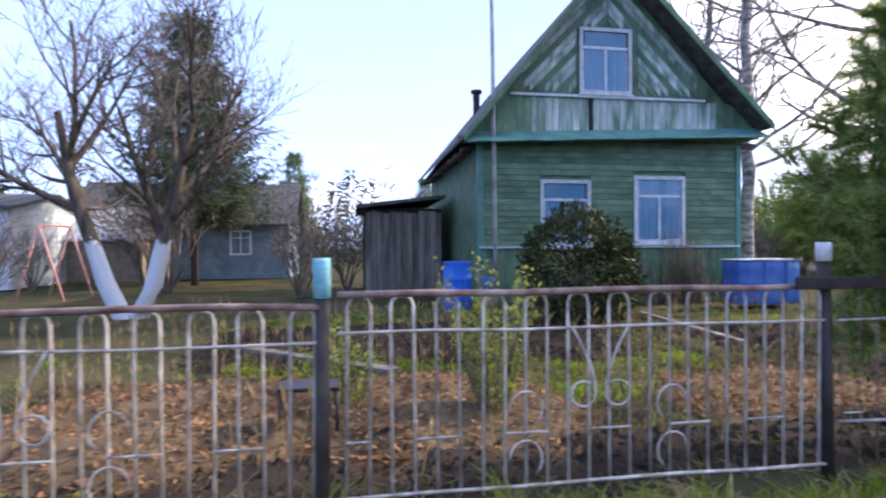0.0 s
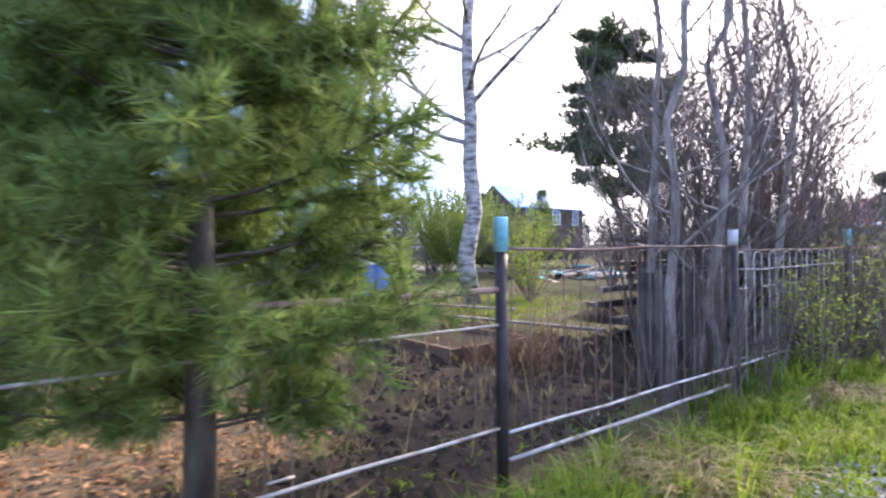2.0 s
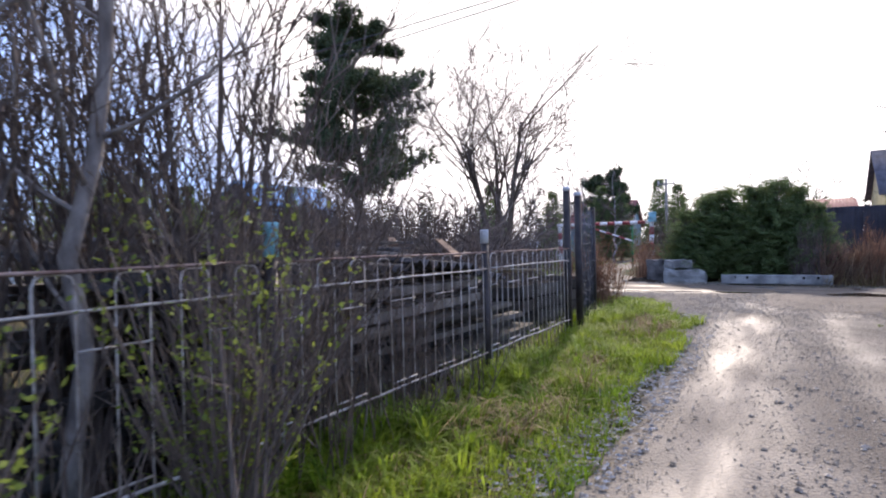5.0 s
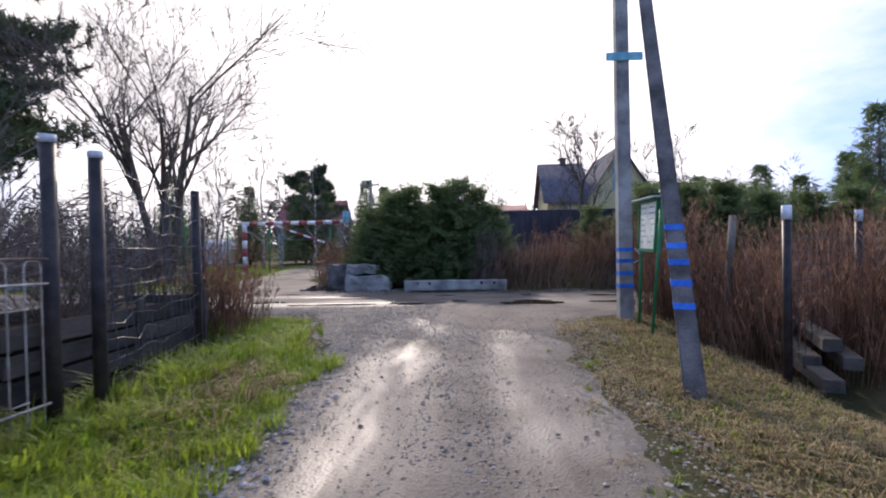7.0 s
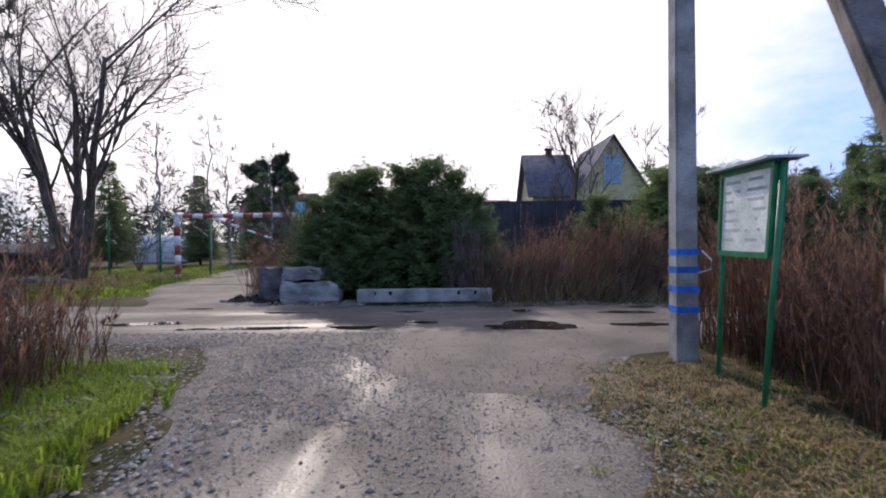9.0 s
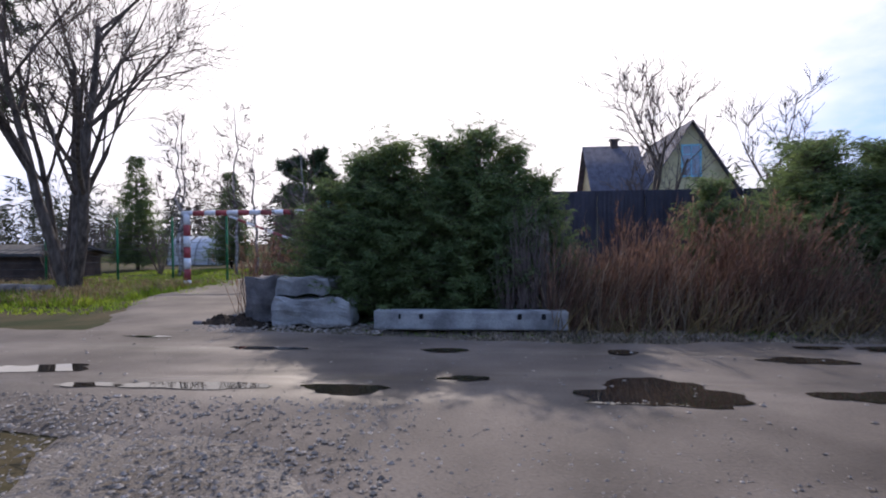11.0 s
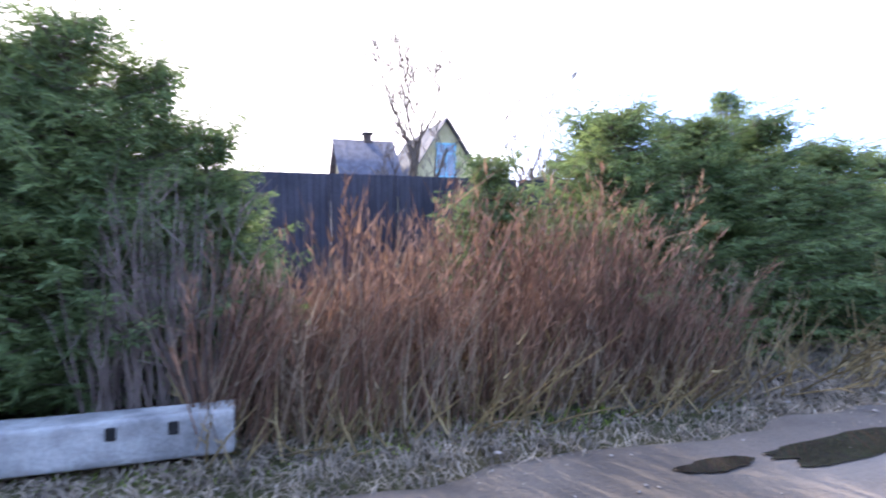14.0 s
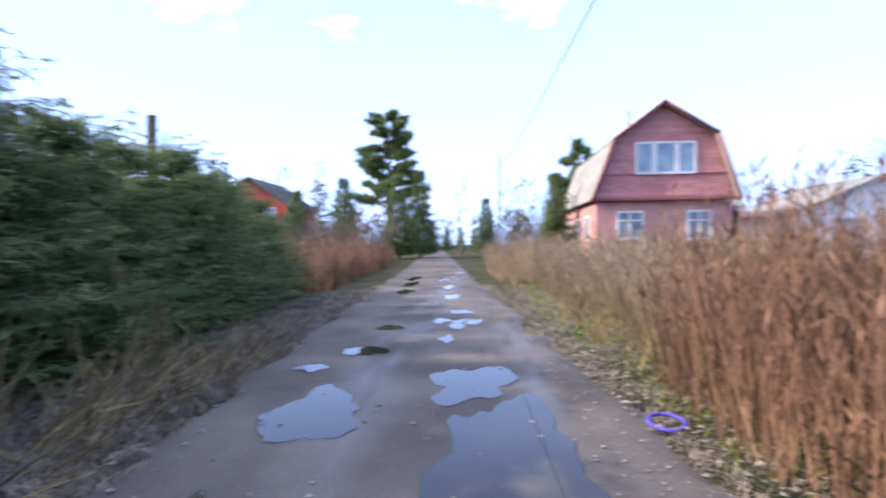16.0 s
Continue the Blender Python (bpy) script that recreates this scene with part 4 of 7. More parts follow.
def plain_house(name, label, x0, y0, x1, y1, eave, ridge, ridge_axis, wall, roof, windows=(), over=0.35, chimney=None, frame_mat="white", cat="house", small=False):
    """A house with gable roof slabs, board courses and framed windows on the faces that can be seen."""
    root = thing(name, label, cat)
    b = boxm((x0, y0, 0), (x1, y1, eave))
    w = part("wall", b, M[wall], root)
    for k in range(1, int(eave / 0.25)):
        z = k * 0.25
        part("course", boxm((x0 - 0.015, y0 - 0.015, z), (x1 + 0.015, y1 + 0.015, z + 0.02)), M[wall], w)
    g = bmesh.new()
    r = bmesh.new()
    if ridge_axis == "x":
        m = (y0 + y1) / 2
        tri_a, tri_b = [(x0, y0, eave), (x0, y1, eave), (x0, m, ridge)], [(x1, y0, eave), (x1, y1, eave), (x1, m, ridge)]
    else:
        m = (x0 + x1) / 2
        tri_a, tri_b = [(x0, y0, eave), (x1, y0, eave), (m, y0, ridge)], [(x0, y1, eave), (x1, y1, eave), (m, y1, ridge)]
    va, vb = [g.verts.new(p) for p in tri_a], [g.verts.new(p) for p in tri_b]
    g.faces.new(va)
    g.faces.new(vb)
    for i in range(3):
        g.faces.new((va[i], va[(i + 1) % 3], vb[(i + 1) % 3], vb[i]))
    bmesh.ops.recalc_face_normals(g, faces=g.faces)
    part("gable", g, M[wall], root)
    for sgn in (0, 1):
        r = bmesh.new()
        if ridge_axis == "x":
            e, half = (y0 - over if sgn == 0 else y1 + over), (y1 - y0) / 2
            ze = eave - over * (ridge - eave) / half
            pts = [(x0 - over, m, ridge + 0.04), (x1 + over, m, ridge + 0.04), (x1 + over, e, ze + 0.04), (x0 - over, e, ze + 0.04)]
        else:
            e, half = (x0 - over if sgn == 0 else x1 + over), (x1 - x0) / 2
            ze = eave - over * (ridge - eave) / half
            pts = [(m, y0 - over, ridge + 0.04), (m, y1 + over, ridge + 0.04), (e, y1 + over, ze + 0.04), (e, y0 - over, ze + 0.04)]
        lo, hi = [r.verts.new(p) for p in pts], [r.verts.new((p[0], p[1], p[2] + 0.1)) for p in pts]
        r.faces.new(lo)
        r.faces.new(hi[::-1])
        for i in range(4):
            r.faces.new((lo[i], lo[(i + 1) % 4], hi[(i + 1) % 4], hi[i]))
        bmesh.ops.recalc_face_normals(r, faces=r.faces)
        slab = part("roof", r, M[roof], root)
        a, bq, c, d = [Vector(p) + Vector((0, 0, 0.1)) for p in pts]
        ribs = 34 if roof == "tileroof" else 14
        for k in range(1, ribs):
            u = k / ribs
            p, q = a.lerp(bq, u), d.lerp(c, u)
            part("rib", tubes("rib", [[p, q]], 0.025, M[roof], 4), None, slab)
    for face, a0, a1, z0, z1 in windows:
        o = 0.03
        if face in ("x0", "x1"):
            xx, sg = (x0, -1) if face == "x0" else (x1, 1)
            lo, hi = (xx + sg * 0.02, a0, z0), (xx + sg * 0.035, a1, z1)
            bars = [((xx + sg * o, a0 - 0.09, z0 - 0.09), (xx + sg * 0.07, a0, z1 + 0.09)), ((xx + sg * o, a1, z0 - 0.09), (xx + sg * 0.07, a1 + 0.09, z1 + 0.09)), ((xx + sg * o, a0, z1), (xx + sg * 0.07, a1, z1 + 0.09)), ((xx + sg * o, a0, z0 - 0.09), (xx + sg * 0.07, a1, z0)),
                    ((xx + sg * o, (a0 + a1) / 2 - 0.03, z0), (xx + sg * 0.06, (a0 + a1) / 2 + 0.03, z1)), ((xx + sg * o, a0, z0 + (z1 - z0) * 0.7), (xx + sg * 0.06, a1, z0 + (z1 - z0) * 0.7 + 0.05))]
        else:
            yy, sg = (y0, -1) if face == "y0" else (y1, 1)
            lo, hi = (a0, yy + sg * 0.02, z0), (a1, yy + sg * 0.035, z1)
            bars = [((a0 - 0.09, yy + sg * o, z0 - 0.09), (a0, yy + sg * 0.07, z1 + 0.09)), ((a1, yy + sg * o, z0 - 0.09), (a1 + 0.09, yy + sg * 0.07, z1 + 0.09)), ((a0, yy + sg * o, z1), (a1, yy + sg * 0.07, z1 + 0.09)), ((a0, yy + sg * o, z0 - 0.09), (a1, yy + sg * 0.07, z0)),
                    (((a0 + a1) / 2 - 0.03, yy + sg * o, z0), ((a0 + a1) / 2 + 0.03, yy + sg * 0.06, z1)), ((a0, yy + sg * o, z0 + (z1 - z0) * 0.7), (a1, yy + sg * 0.06, z0 + (z1 - z0) * 0.7 + 0.05))]
        wn_ = part("window", boxm([min(p, q) for p, q in zip(lo, hi)], [max(p, q) for p, q in zip(lo, hi)]), M["windowglass"], root)
        fr = bmesh.new()
        for p, q in bars:
            box(fr, [min(s, t) for s, t in zip(p, q)], [max(s, t) for s, t in zip(p, q)])
        part("frame", fr, M[frame_mat], wn_)
    if chimney:
        cx, cy, cz = chimney
        cw = 0.2 if small else 0.3
        part("chimney", boxm((cx - cw, cy - cw, cz - 2.0), (cx + cw, cy + cw, cz), 0.02), M["brownwall" if small else "pinkwall"], root)
        part("chimney_cap", boxm((cx - cw - 0.1, cy - cw - 0.1, cz + 0.004), (cx + cw + 0.1, cy + cw + 0.1, cz + 0.1), 0.02), M["roofdark"], root)
    return root


# opaque panes with reflected sky painted in as mottled blue-grey
M["windowglass"] = mat("dark window with painted sky reflection", (0.12, 0.2, 0.28), (0.25, 0.34, 0.42), 2, 0.06, 0, spec=0.8)
plain_house("house", "dark brown two-storey house with a bright blue metal roof", -51, 38, -44.5, 50, 6.2, 8.7, "y", "brownwall", "blueroof",
            [("y0", -50.1, -49.0, 4.2, 5.8), ("y0", -46.9, -45.8, 4.2, 5.8), ("x1", 39.8, 41.0, 4.2, 5.8), ("x1", 44.4, 45.6, 4.2, 5.8), ("x1", 48, 49, 4.2, 5.8), ("y0", -48.7, -47.6, 1.4, 3.0)])
plain_house("shed", "low dark brown shed beyond the dirt track", -23.5, 31, -17.2, 34, 1.0, 1.3, "x", "brownwall", "roofdark", [], cat="shed")
plain_house("house", "cream house with a dark tiled roof and blue attic window", 8.9, 42.0, 13.4, 50, 4.3, 7.75, "y", "yellowwall", "tileroof", [("y0", 10.7, 11.6, 4.9, 6.5)], frame_mat="capblue", chimney=None)
plain_house("house", "low wing of the cream house under grey-blue tiles", 6.2, 42.6, 8.85, 48, 4.3, 7.0, "x", "yellowwall", "tileroof", [], chimney=(7.75, 45.3, 7.45), small=True)
plain_house("shed", "maroon roofed low shed behind the dark fence", 2.6, 44, 4.7, 48, 3.3, 4.0, "x", "brownwall", "maroon", [], cat="shed")
plain_house("house", "far house with a maroon roof beyond the barrier", -18.7, 58.5, -12.6, 65, 3.3, 5.9, "x", "bluewall", "maroon", [("x1", 60.5, 61.6, 3.6, 4.6)])
plain_house("house", "red house with a dark roof behind the hedge", 50, 33.0, 58, 39.5, 4.9, 7.2, "x", "redwall", "roofdark", [("x0", 34, 35, 3.5, 4.6)])
plain_house("house", "faded blue garden house among bare trees", -32, -22.5, -27, -13.0, 2.7, 4.6, "y", "bluewall", "roofdark", [("x1", -20.5, -19.6, 1.2, 2.2), ("x1", -15.6, -14.8, 1.2, 2.2)])
plain_house("house", "small house with a pale veranda and dark roof", -27, -30, -21.5, -22.0, 2.9, 3.5, "y", "frame", "roofdark", [("x1", -27, -25.5, 1.3, 2.5), ("x1", -24.8, -23.3, 1.3, 2.5)])
plain_house("shed", "garden shed with a pale blue tin roof", -28.5, -22.5, -25.5, -19.0, 2.0, 3.2, "y", "plywood", "frame", [], cat="shed")
plain_house("shed", "white metal shed beyond the birches", -34, 8.5, -31, 11.5, 2.3, 2.7, "y", "white", "greyroof", [], cat="shed")
plain_house("house", "low white house with a pale roof beyond the reeds", 31, -5.5, 37, 1.5, 2.7, 4.2, "x", "white", "greyroof", [("x0", -3.5, -2.3, 1.2, 2.3), ("x0", -1.2, 0.0, 1.2, 2.3)], frame_mat="frame")
plain_house("shed", "small shed with a blue gable beside the pink house", 33.5, 3.2, 36, 5.0, 2.6, 3.4, "x", "brownwall", "boxblue", [], cat="shed")


def pink_house():
    root = thing("house", "pink brick house with a grey mansard roof and maroon trim", "house")
    x0, x1, y0, y1 = 28.5, 37.5, 5.65, 11.35
    lower = part("wall", boxm((x0, y0, 0), (x1, y1, 3.1)), M["pinkwall"], root)
    for k in range(1, 20):
        part("course", boxm((x0 - 0.012, y0 - 0.012, k * 0.15), (x1 + 0.012, y1 + 0.012, k * 0.15 + 0.02)), M["pinkwall"], lower)
    m = (y0 + y1) / 2
    prof = [(y1 + 0.15, 3.25), (y1 - 0.78, 5.75), (m, 7.25), (y0 + 0.7, 5.9), (y0 - 0.15, 3.25)]
    g = bmesh.new()
    va, vb = [g.verts.new((x0 - 0.05, y, z)) for y, z in prof], [g.verts.new((x1, y, z)) for y, z in prof]
    g.faces.new(va)
    g.faces.new(vb)
    for i in range(5):
        g.faces.new((va[i], va[(i + 1) % 5], vb[(i + 1) % 5], vb[i]))
    bmesh.ops.recalc_face_normals(g, faces=g.faces)
    gable = part("gable", g, M["pinksiding"], root)
    for k in range(22):
        z = 3.35 + k * 0.16
        if z > 7.0:
            break
        yl = y1 + 0.15 - 0.93 * min(1, (z - 3.25) / 2.5) if z < 5.75 else y1 - 0.78 - (y1 - 0.78 - m) * (z - 5.75) / 1.5
        yr = y0 - 0.15 + 0.85 * min(1, (z - 3.25) / 2.65) if z < 5.9 else y0 + 0.7 + (m - y0 - 0.7) * (z - 5.9) / 1.35
        part("plank", boxm((x0 - 0.075, yr + 0.05, z), (x0 - 0.052, yl - 0.05, z + 0.14)), M["pinksiding"], gable)
    for (ya, za), (yb, zb) in zip(prof, prof[1:]):
        d = Vector((0, yb - ya, zb - za)).normalized()
        up = Vector((0, -d.z, d.y))
        if up.z < 0:
            up = -up
        r = bmesh.new()
        a, b = Vector((0, ya, za)) - d * 0.12, Vector((0, yb, zb)) + d * 0.06
        vs = [r.verts.new((xx, (p + up * o).y, (p + up * o).z)) for xx in (x0 - 0.45, x1 + 0.3) for p in (a, b) for o in (0.01, 0.1)]
        for q in ((0, 1, 3, 2), (4, 6, 7, 5), (0, 2, 6, 4), (1, 5, 7, 3), (0, 4, 5, 1), (2, 3, 7, 6)):
            r.faces.new([vs[i] for i in q])
        bmesh.ops.recalc_face_normals(r, faces=r.faces)
        slab = part("roof", r, M["greyroof"], root)
        tr = tubes("barge_board", [[(x0 - 0.47, (a + up * 0.05).y, (a + up * 0.05).z), (x0 - 0.47, (b + up * 0.05).y, (b + up * 0.05).z)]], 0.07, M["maroon"], 4)
        part("barge_board", tr, None, slab)
    part("belt", boxm((x0 - 0.35, y0 - 0.35, 3.12), (x0 - 0.053, y1 + 0.3, 3.24), 0.01), M["maroon"], root)
    part("belt", boxm((x0 - 0.09, y0 + 0.15, 4.2), (x0 - 0.078, y1 - 0.3, 4.28), 0.003), M["maroon"], root)
    for face, a0, a1, z0, z1, bars in (("x0", 7.25, 9.6, 4.35, 5.55, (0.3, 0.7)), ("x0", 9.45, 10.4, 1.55, 2.6, (0.5,)), ("x0", 6.6, 7.45, 1.5, 2.6, (0.5,)), ("y1", 30.0, 30.9, 1.5, 2.5, (0.5,)), ("y1", 32.6, 33.5, 1.5, 2.5, (0.5,)), ("y1", 35, 35.9, 1.5, 2.5, (0.5,))):
        f = bmesh.new()
        if face == "x0":
            off = x0 - (0.085 if z0 > 4 else 0.02)
            win = part("window", boxm((off - 0.02, a0, z0), (off - 0.01, a1, z1)), M["windowglass"], root)
            for p, q in (((a0 - 0.1, z0 - 0.1), (a0, z1 + 0.1)), ((a1, z0 - 0.1), (a1 + 0.1, z1 + 0.1)), ((a0, z1), (a1, z1 + 0.1)), ((a0, z0 - 0.1), (a1, z0))):
                box(f, (off - 0.06, p[0], p[1]), (off - 0.005, q[0], q[1]))
            for u in bars:
                c = a0 + (a1 - a0) * u
                box(f, (off - 0.05, c - (0.12 if len(bars) > 1 else 0.04), z0), (off - 0.022, c + (0.12 if len(bars) > 1 else 0.04), z1))
            if len(bars) == 1:
                box(f, (off - 0.05, a0, z0 + (z1 - z0) * 0.66), (off - 0.022, a1, z0 + (z1 - z0) * 0.66 + 0.07))
        else:
            win = part("window", boxm((a0, y1 + 0.02, z0), (a1, y1 + 0.03, z1)), M["windowglass"], root)
            for p, q in (((a0 - 0.1, z0 - 0.1), (a0, z1 + 0.1)), ((a1, z0 - 0.1), (a1 + 0.1, z1 + 0.1)), ((a0, z1), (a1, z1 + 0.1)), ((a0, z0 - 0.1), (a1, z0))):
                box(f, (p[0], y1 + 0.016, p[1]), (q[0], y1 + 0.06, q[1]))
        part("frame", f, M["white"], win)
    part("flue", tubes("flue", [[(31, 9.3, 6.2), (31, 9.3, 7.6)]], 0.08, M["concrete"], 8), None, root)


pink_house()


def greenhouse():
    root = thing("greenhouse", "white arched plastic greenhouse on the far lawn", "greenhouse")
    h = Heap()
    n = 14
    for x in (-21.5, -17.6):
        for i in range(n + 1):
            a = math.pi * i / n
            h.v += [Vector((x, 47.5 + 1.5 * math.cos(a), 1.95 * math.sin(a))), Vector((x, 47.5 + 1.46 * math.cos(a), 1.9 * math.sin(a)))]
    o = 2 * (n + 1)
    for i in range(n):
        a = 2 * i
        h.f += [(a, a + 2, o + a + 2, o + a), (a + 1, o + a + 1, o + a + 3, a + 3)]
    part("cover", h.mesh("cover", M["white"], True), None, root)
    for k in range(5):
        x = -21.5 + 3.9 * k / 4
        part("hoop", tubes("hoop", [[(x, 47.5 + 1.53 * math.cos(math.pi * i / 12), 1.98 * math.sin(math.pi * i / 12)) for i in range(13)]], 0.03, M["concrete"], 5), None, root)
    for x in (-21.5, -17.6):
        bm = bmesh.new()
        bm.faces.new([bm.verts.new((x, 47.5 + 1.44 * math.cos(math.pi * i / 12), 1.88 * math.sin(math.pi * i / 12))) for i in range(13)])
        bmesh.ops.solidify(bm, geom=bm.faces[:], thickness=0.02)
        part("end_wall", bm, M["white"], root)


greenhouse()


# ---- fence along the lane ----
FX = -2.53


def steel_fence():
    root = thing("fence", "rusty whitish rod fence with dark posts and painted caps", "fence")
    spacing = 2.87
    # post: place along the lane, cap top, cap length, cap paint
    rows = [(-3, 1.37, 0.2, "capblue"), (-2, 1.37, 0.2, "capwhite"), (-1, 1.37, 0.2, "capblue"), (0, 1.44, 0.11, "capwhite"), (1, 1.6, 0.2, "capblue"), (2, 1.56, 0.14, "capwhite"), (3, 1.6, 0.2, "capblue"), (4, 1.6, 0.14, "capwhite")]
    for k, tip, long, paint in rows:
        p = part("post", tubes("post", [[(0, 0, -0.3), (0, 0, tip - long - 0.003)]], 0.037, M["post"], 12), None, root)
        p.location = (FX, -7.28 + spacing * k - (0.035 if k == -1 else 0.02 if k == 0 else 0), 0)
        p.rotation_euler = (radians(random.uniform(-1, 1)), radians(random.uniform(-1, 1)), 0)
        part("cap", tubes("cap", [[(0, 0, tip - long), (0, 0, tip - 0.012), (0, 0, tip)]], 0.043, M[paint], 12), None, p)

    def rods(tall, gap, thick, low):
        pts = [(0, 0, low), (0, 0, tall - 0.05), (0, 0.012, tall - 0.015), (0, 0.04, tall), (0, gap - 0.04, tall), (0, gap - 0.012, tall - 0.015), (0, gap, tall - 0.05), (0, gap, low)]
        return tubes("rod", [pts], thick, M["rustrail" if thick < 0.005 else "rod"], 6)
    rng = random.Random(3)
    for k in range(-3, 5):
        y0, y1 = -7.28 + spacing * k, -7.28 + spacing * (k + 1)
        if k == 4:
            y1 = 6.9
        top, second, low = (1.12, 0.95, 0.44) if k < -1 else ((1.175, 0.99, 0.44) if k < 1 else ((1.4, 1.2, 0.4) if k == 1 else (1.36, 1.2, 0.4)))
        pairs = 12 if k < 1 else 9
        gap = (y1 - y0 - 0.16) / (2 * pairs - 1)
        slim = 0.004 if k in (0, 1) else 0.006 if k > 1 else 0.008
        pair = rods(top - 0.004, gap, slim, 0.12)
        for i in range(pairs):
            if k == 0 and i not in (0, 1, 6, 11):
                continue
            r = part("rod", pair, None, root)
            r.location = (FX + rng.uniform(-0.006, 0.006), y0 + 0.08 + gap * 2 * i, 0)
            r.rotation_euler = (radians(rng.uniform(-0.6, 0.6)), 0, 0)
            # short bars that tie the rods together
            ya = y0 + 0.08 + gap * 2 * i
            if k != 1 and i < pairs - 1:
                for z in (low, second - 0.17) if k > 1 else (low,):
                    part("crossbar", tubes("crossbar", [[(FX + 0.012, ya + gap * (i % 2), z), (FX + 0.012, ya + gap * (i % 2 + 1), z)]], 0.007, M["rod"], 5), None, root)
        rails = [(top + 0.012, 0.018 if k < 1 else 0.009, "rustrail"), (0.16 if k < 0 else low - 0.05, 0.01, "rod")]
        if k != 1:
            rails.append((second, 0.008, "rod"))
        else:
            rails.append((low - 0.2, 0.014, "rod"))
        for z, rad, mt in rails:
            pts = [(FX + 0.015, y0 + 0.04 + (y1 - y0 - 0.08) * u / 6, z + rng.uniform(-0.008, 0.008)) for u in range(7)]
            part("rail", tubes("rail", [pts], rad, M[mt], 6), None, root)
        # a bent tulip of flat bar with curled feet in the middle of the panel
        if k < 0:
            c = (y0 + y1) / 2
            for sg in (-1, 1):
                stem = [(FX + 0.02, c + sg * (0.16 - 0.13 * math.sin(u * math.pi / 14)), second - 0.36 * u / 7) for u in range(8)]
                stem += [(FX + 0.02, c + sg * (0.1 - 0.07 * math.cos(a * 0.6)), second - 0.36 - 0.07 * math.sin(a * 0.6)) for a in range(1, 10)]
                part("scroll", tubes("scroll", [stem], 0.007, M["rod"], 5), None, root)
                for z in (0.56, 0.3):
                    arc = [(FX + 0.018, c + sg * (0.42 + 0.09 * math.cos(a * 0.45)), z + 0.1 * math.sin(a * 0.45)) for a in range(0, 10)]
                    part("scroll", tubes("scroll", [arc], 0.006, M["rod"], 5), None, root)
    # rusty angle bar on the post by the young pine
    part("bracket", boxm((FX + 0.04, -7.55, 1.17), (FX + 0.06, -6.85, 1.24), 0.004), M["post"], root)
    return root


steel_fence()


def net_fence():
    root = thing("wire_fence", "tall dark wire mesh fence on pipe posts", "fence")
    for x, y, h, cap in ((FX - 0.03, 6.95, 2.2, 1), (FX - 0.02, 7.45, 2.16, 1), (-3.06, 10.12, 2.15, 0), (-3.9, 12.0, 1.9, 0)):
        p = part("post", tubes("post", [[(x, y, -0.2), (x, y, h)]], 0.055, M["post"], 12), None, root)
        if cap:
            part("cap", tubes("cap", [[(x, y, h + 0.003), (x, y, h + 0.06)]], 0.058, M["capwhite"], 12), None, p)
    rng = random.Random(12)
    line = [(FX, 7.45), (-3.06, 10.12), (-3.9, 12.0)]
    for (xa, ya), (xb, yb) in zip(line, line[1:]):
        n = int(math.hypot(xb - xa, yb - ya) / 0.16)
        for i in range(1, n):
            u = i / n
            x, y = xa + (xb - xa) * u, ya + (yb - ya) * u
            part("wire", tubes("wire", [[(x + rng.uniform(-0.03, 0.03), y + rng.uniform(-0.03, 0.03), 0.1 + 0.9 * v + rng.uniform(-0.02, 0.02)) for v in (0, 0.5, 1.0, 1.6, 2.1 + rng.uniform(-0.1, 0.15))]], 0.006, M["wire"], 4), None, root)
        for k in range(13):
            z = 0.15 + k * 0.16
            pts = [(xa + (xb - xa) * u / 8 + rng.uniform(-0.04, 0.04), ya + (yb - ya) * u / 8, z + rng.uniform(-0.05, 0.05)) for u in range(9)]
            part("wire", tubes("wire", [pts], 0.005, M["wire"], 4), None, root)


net_fence()


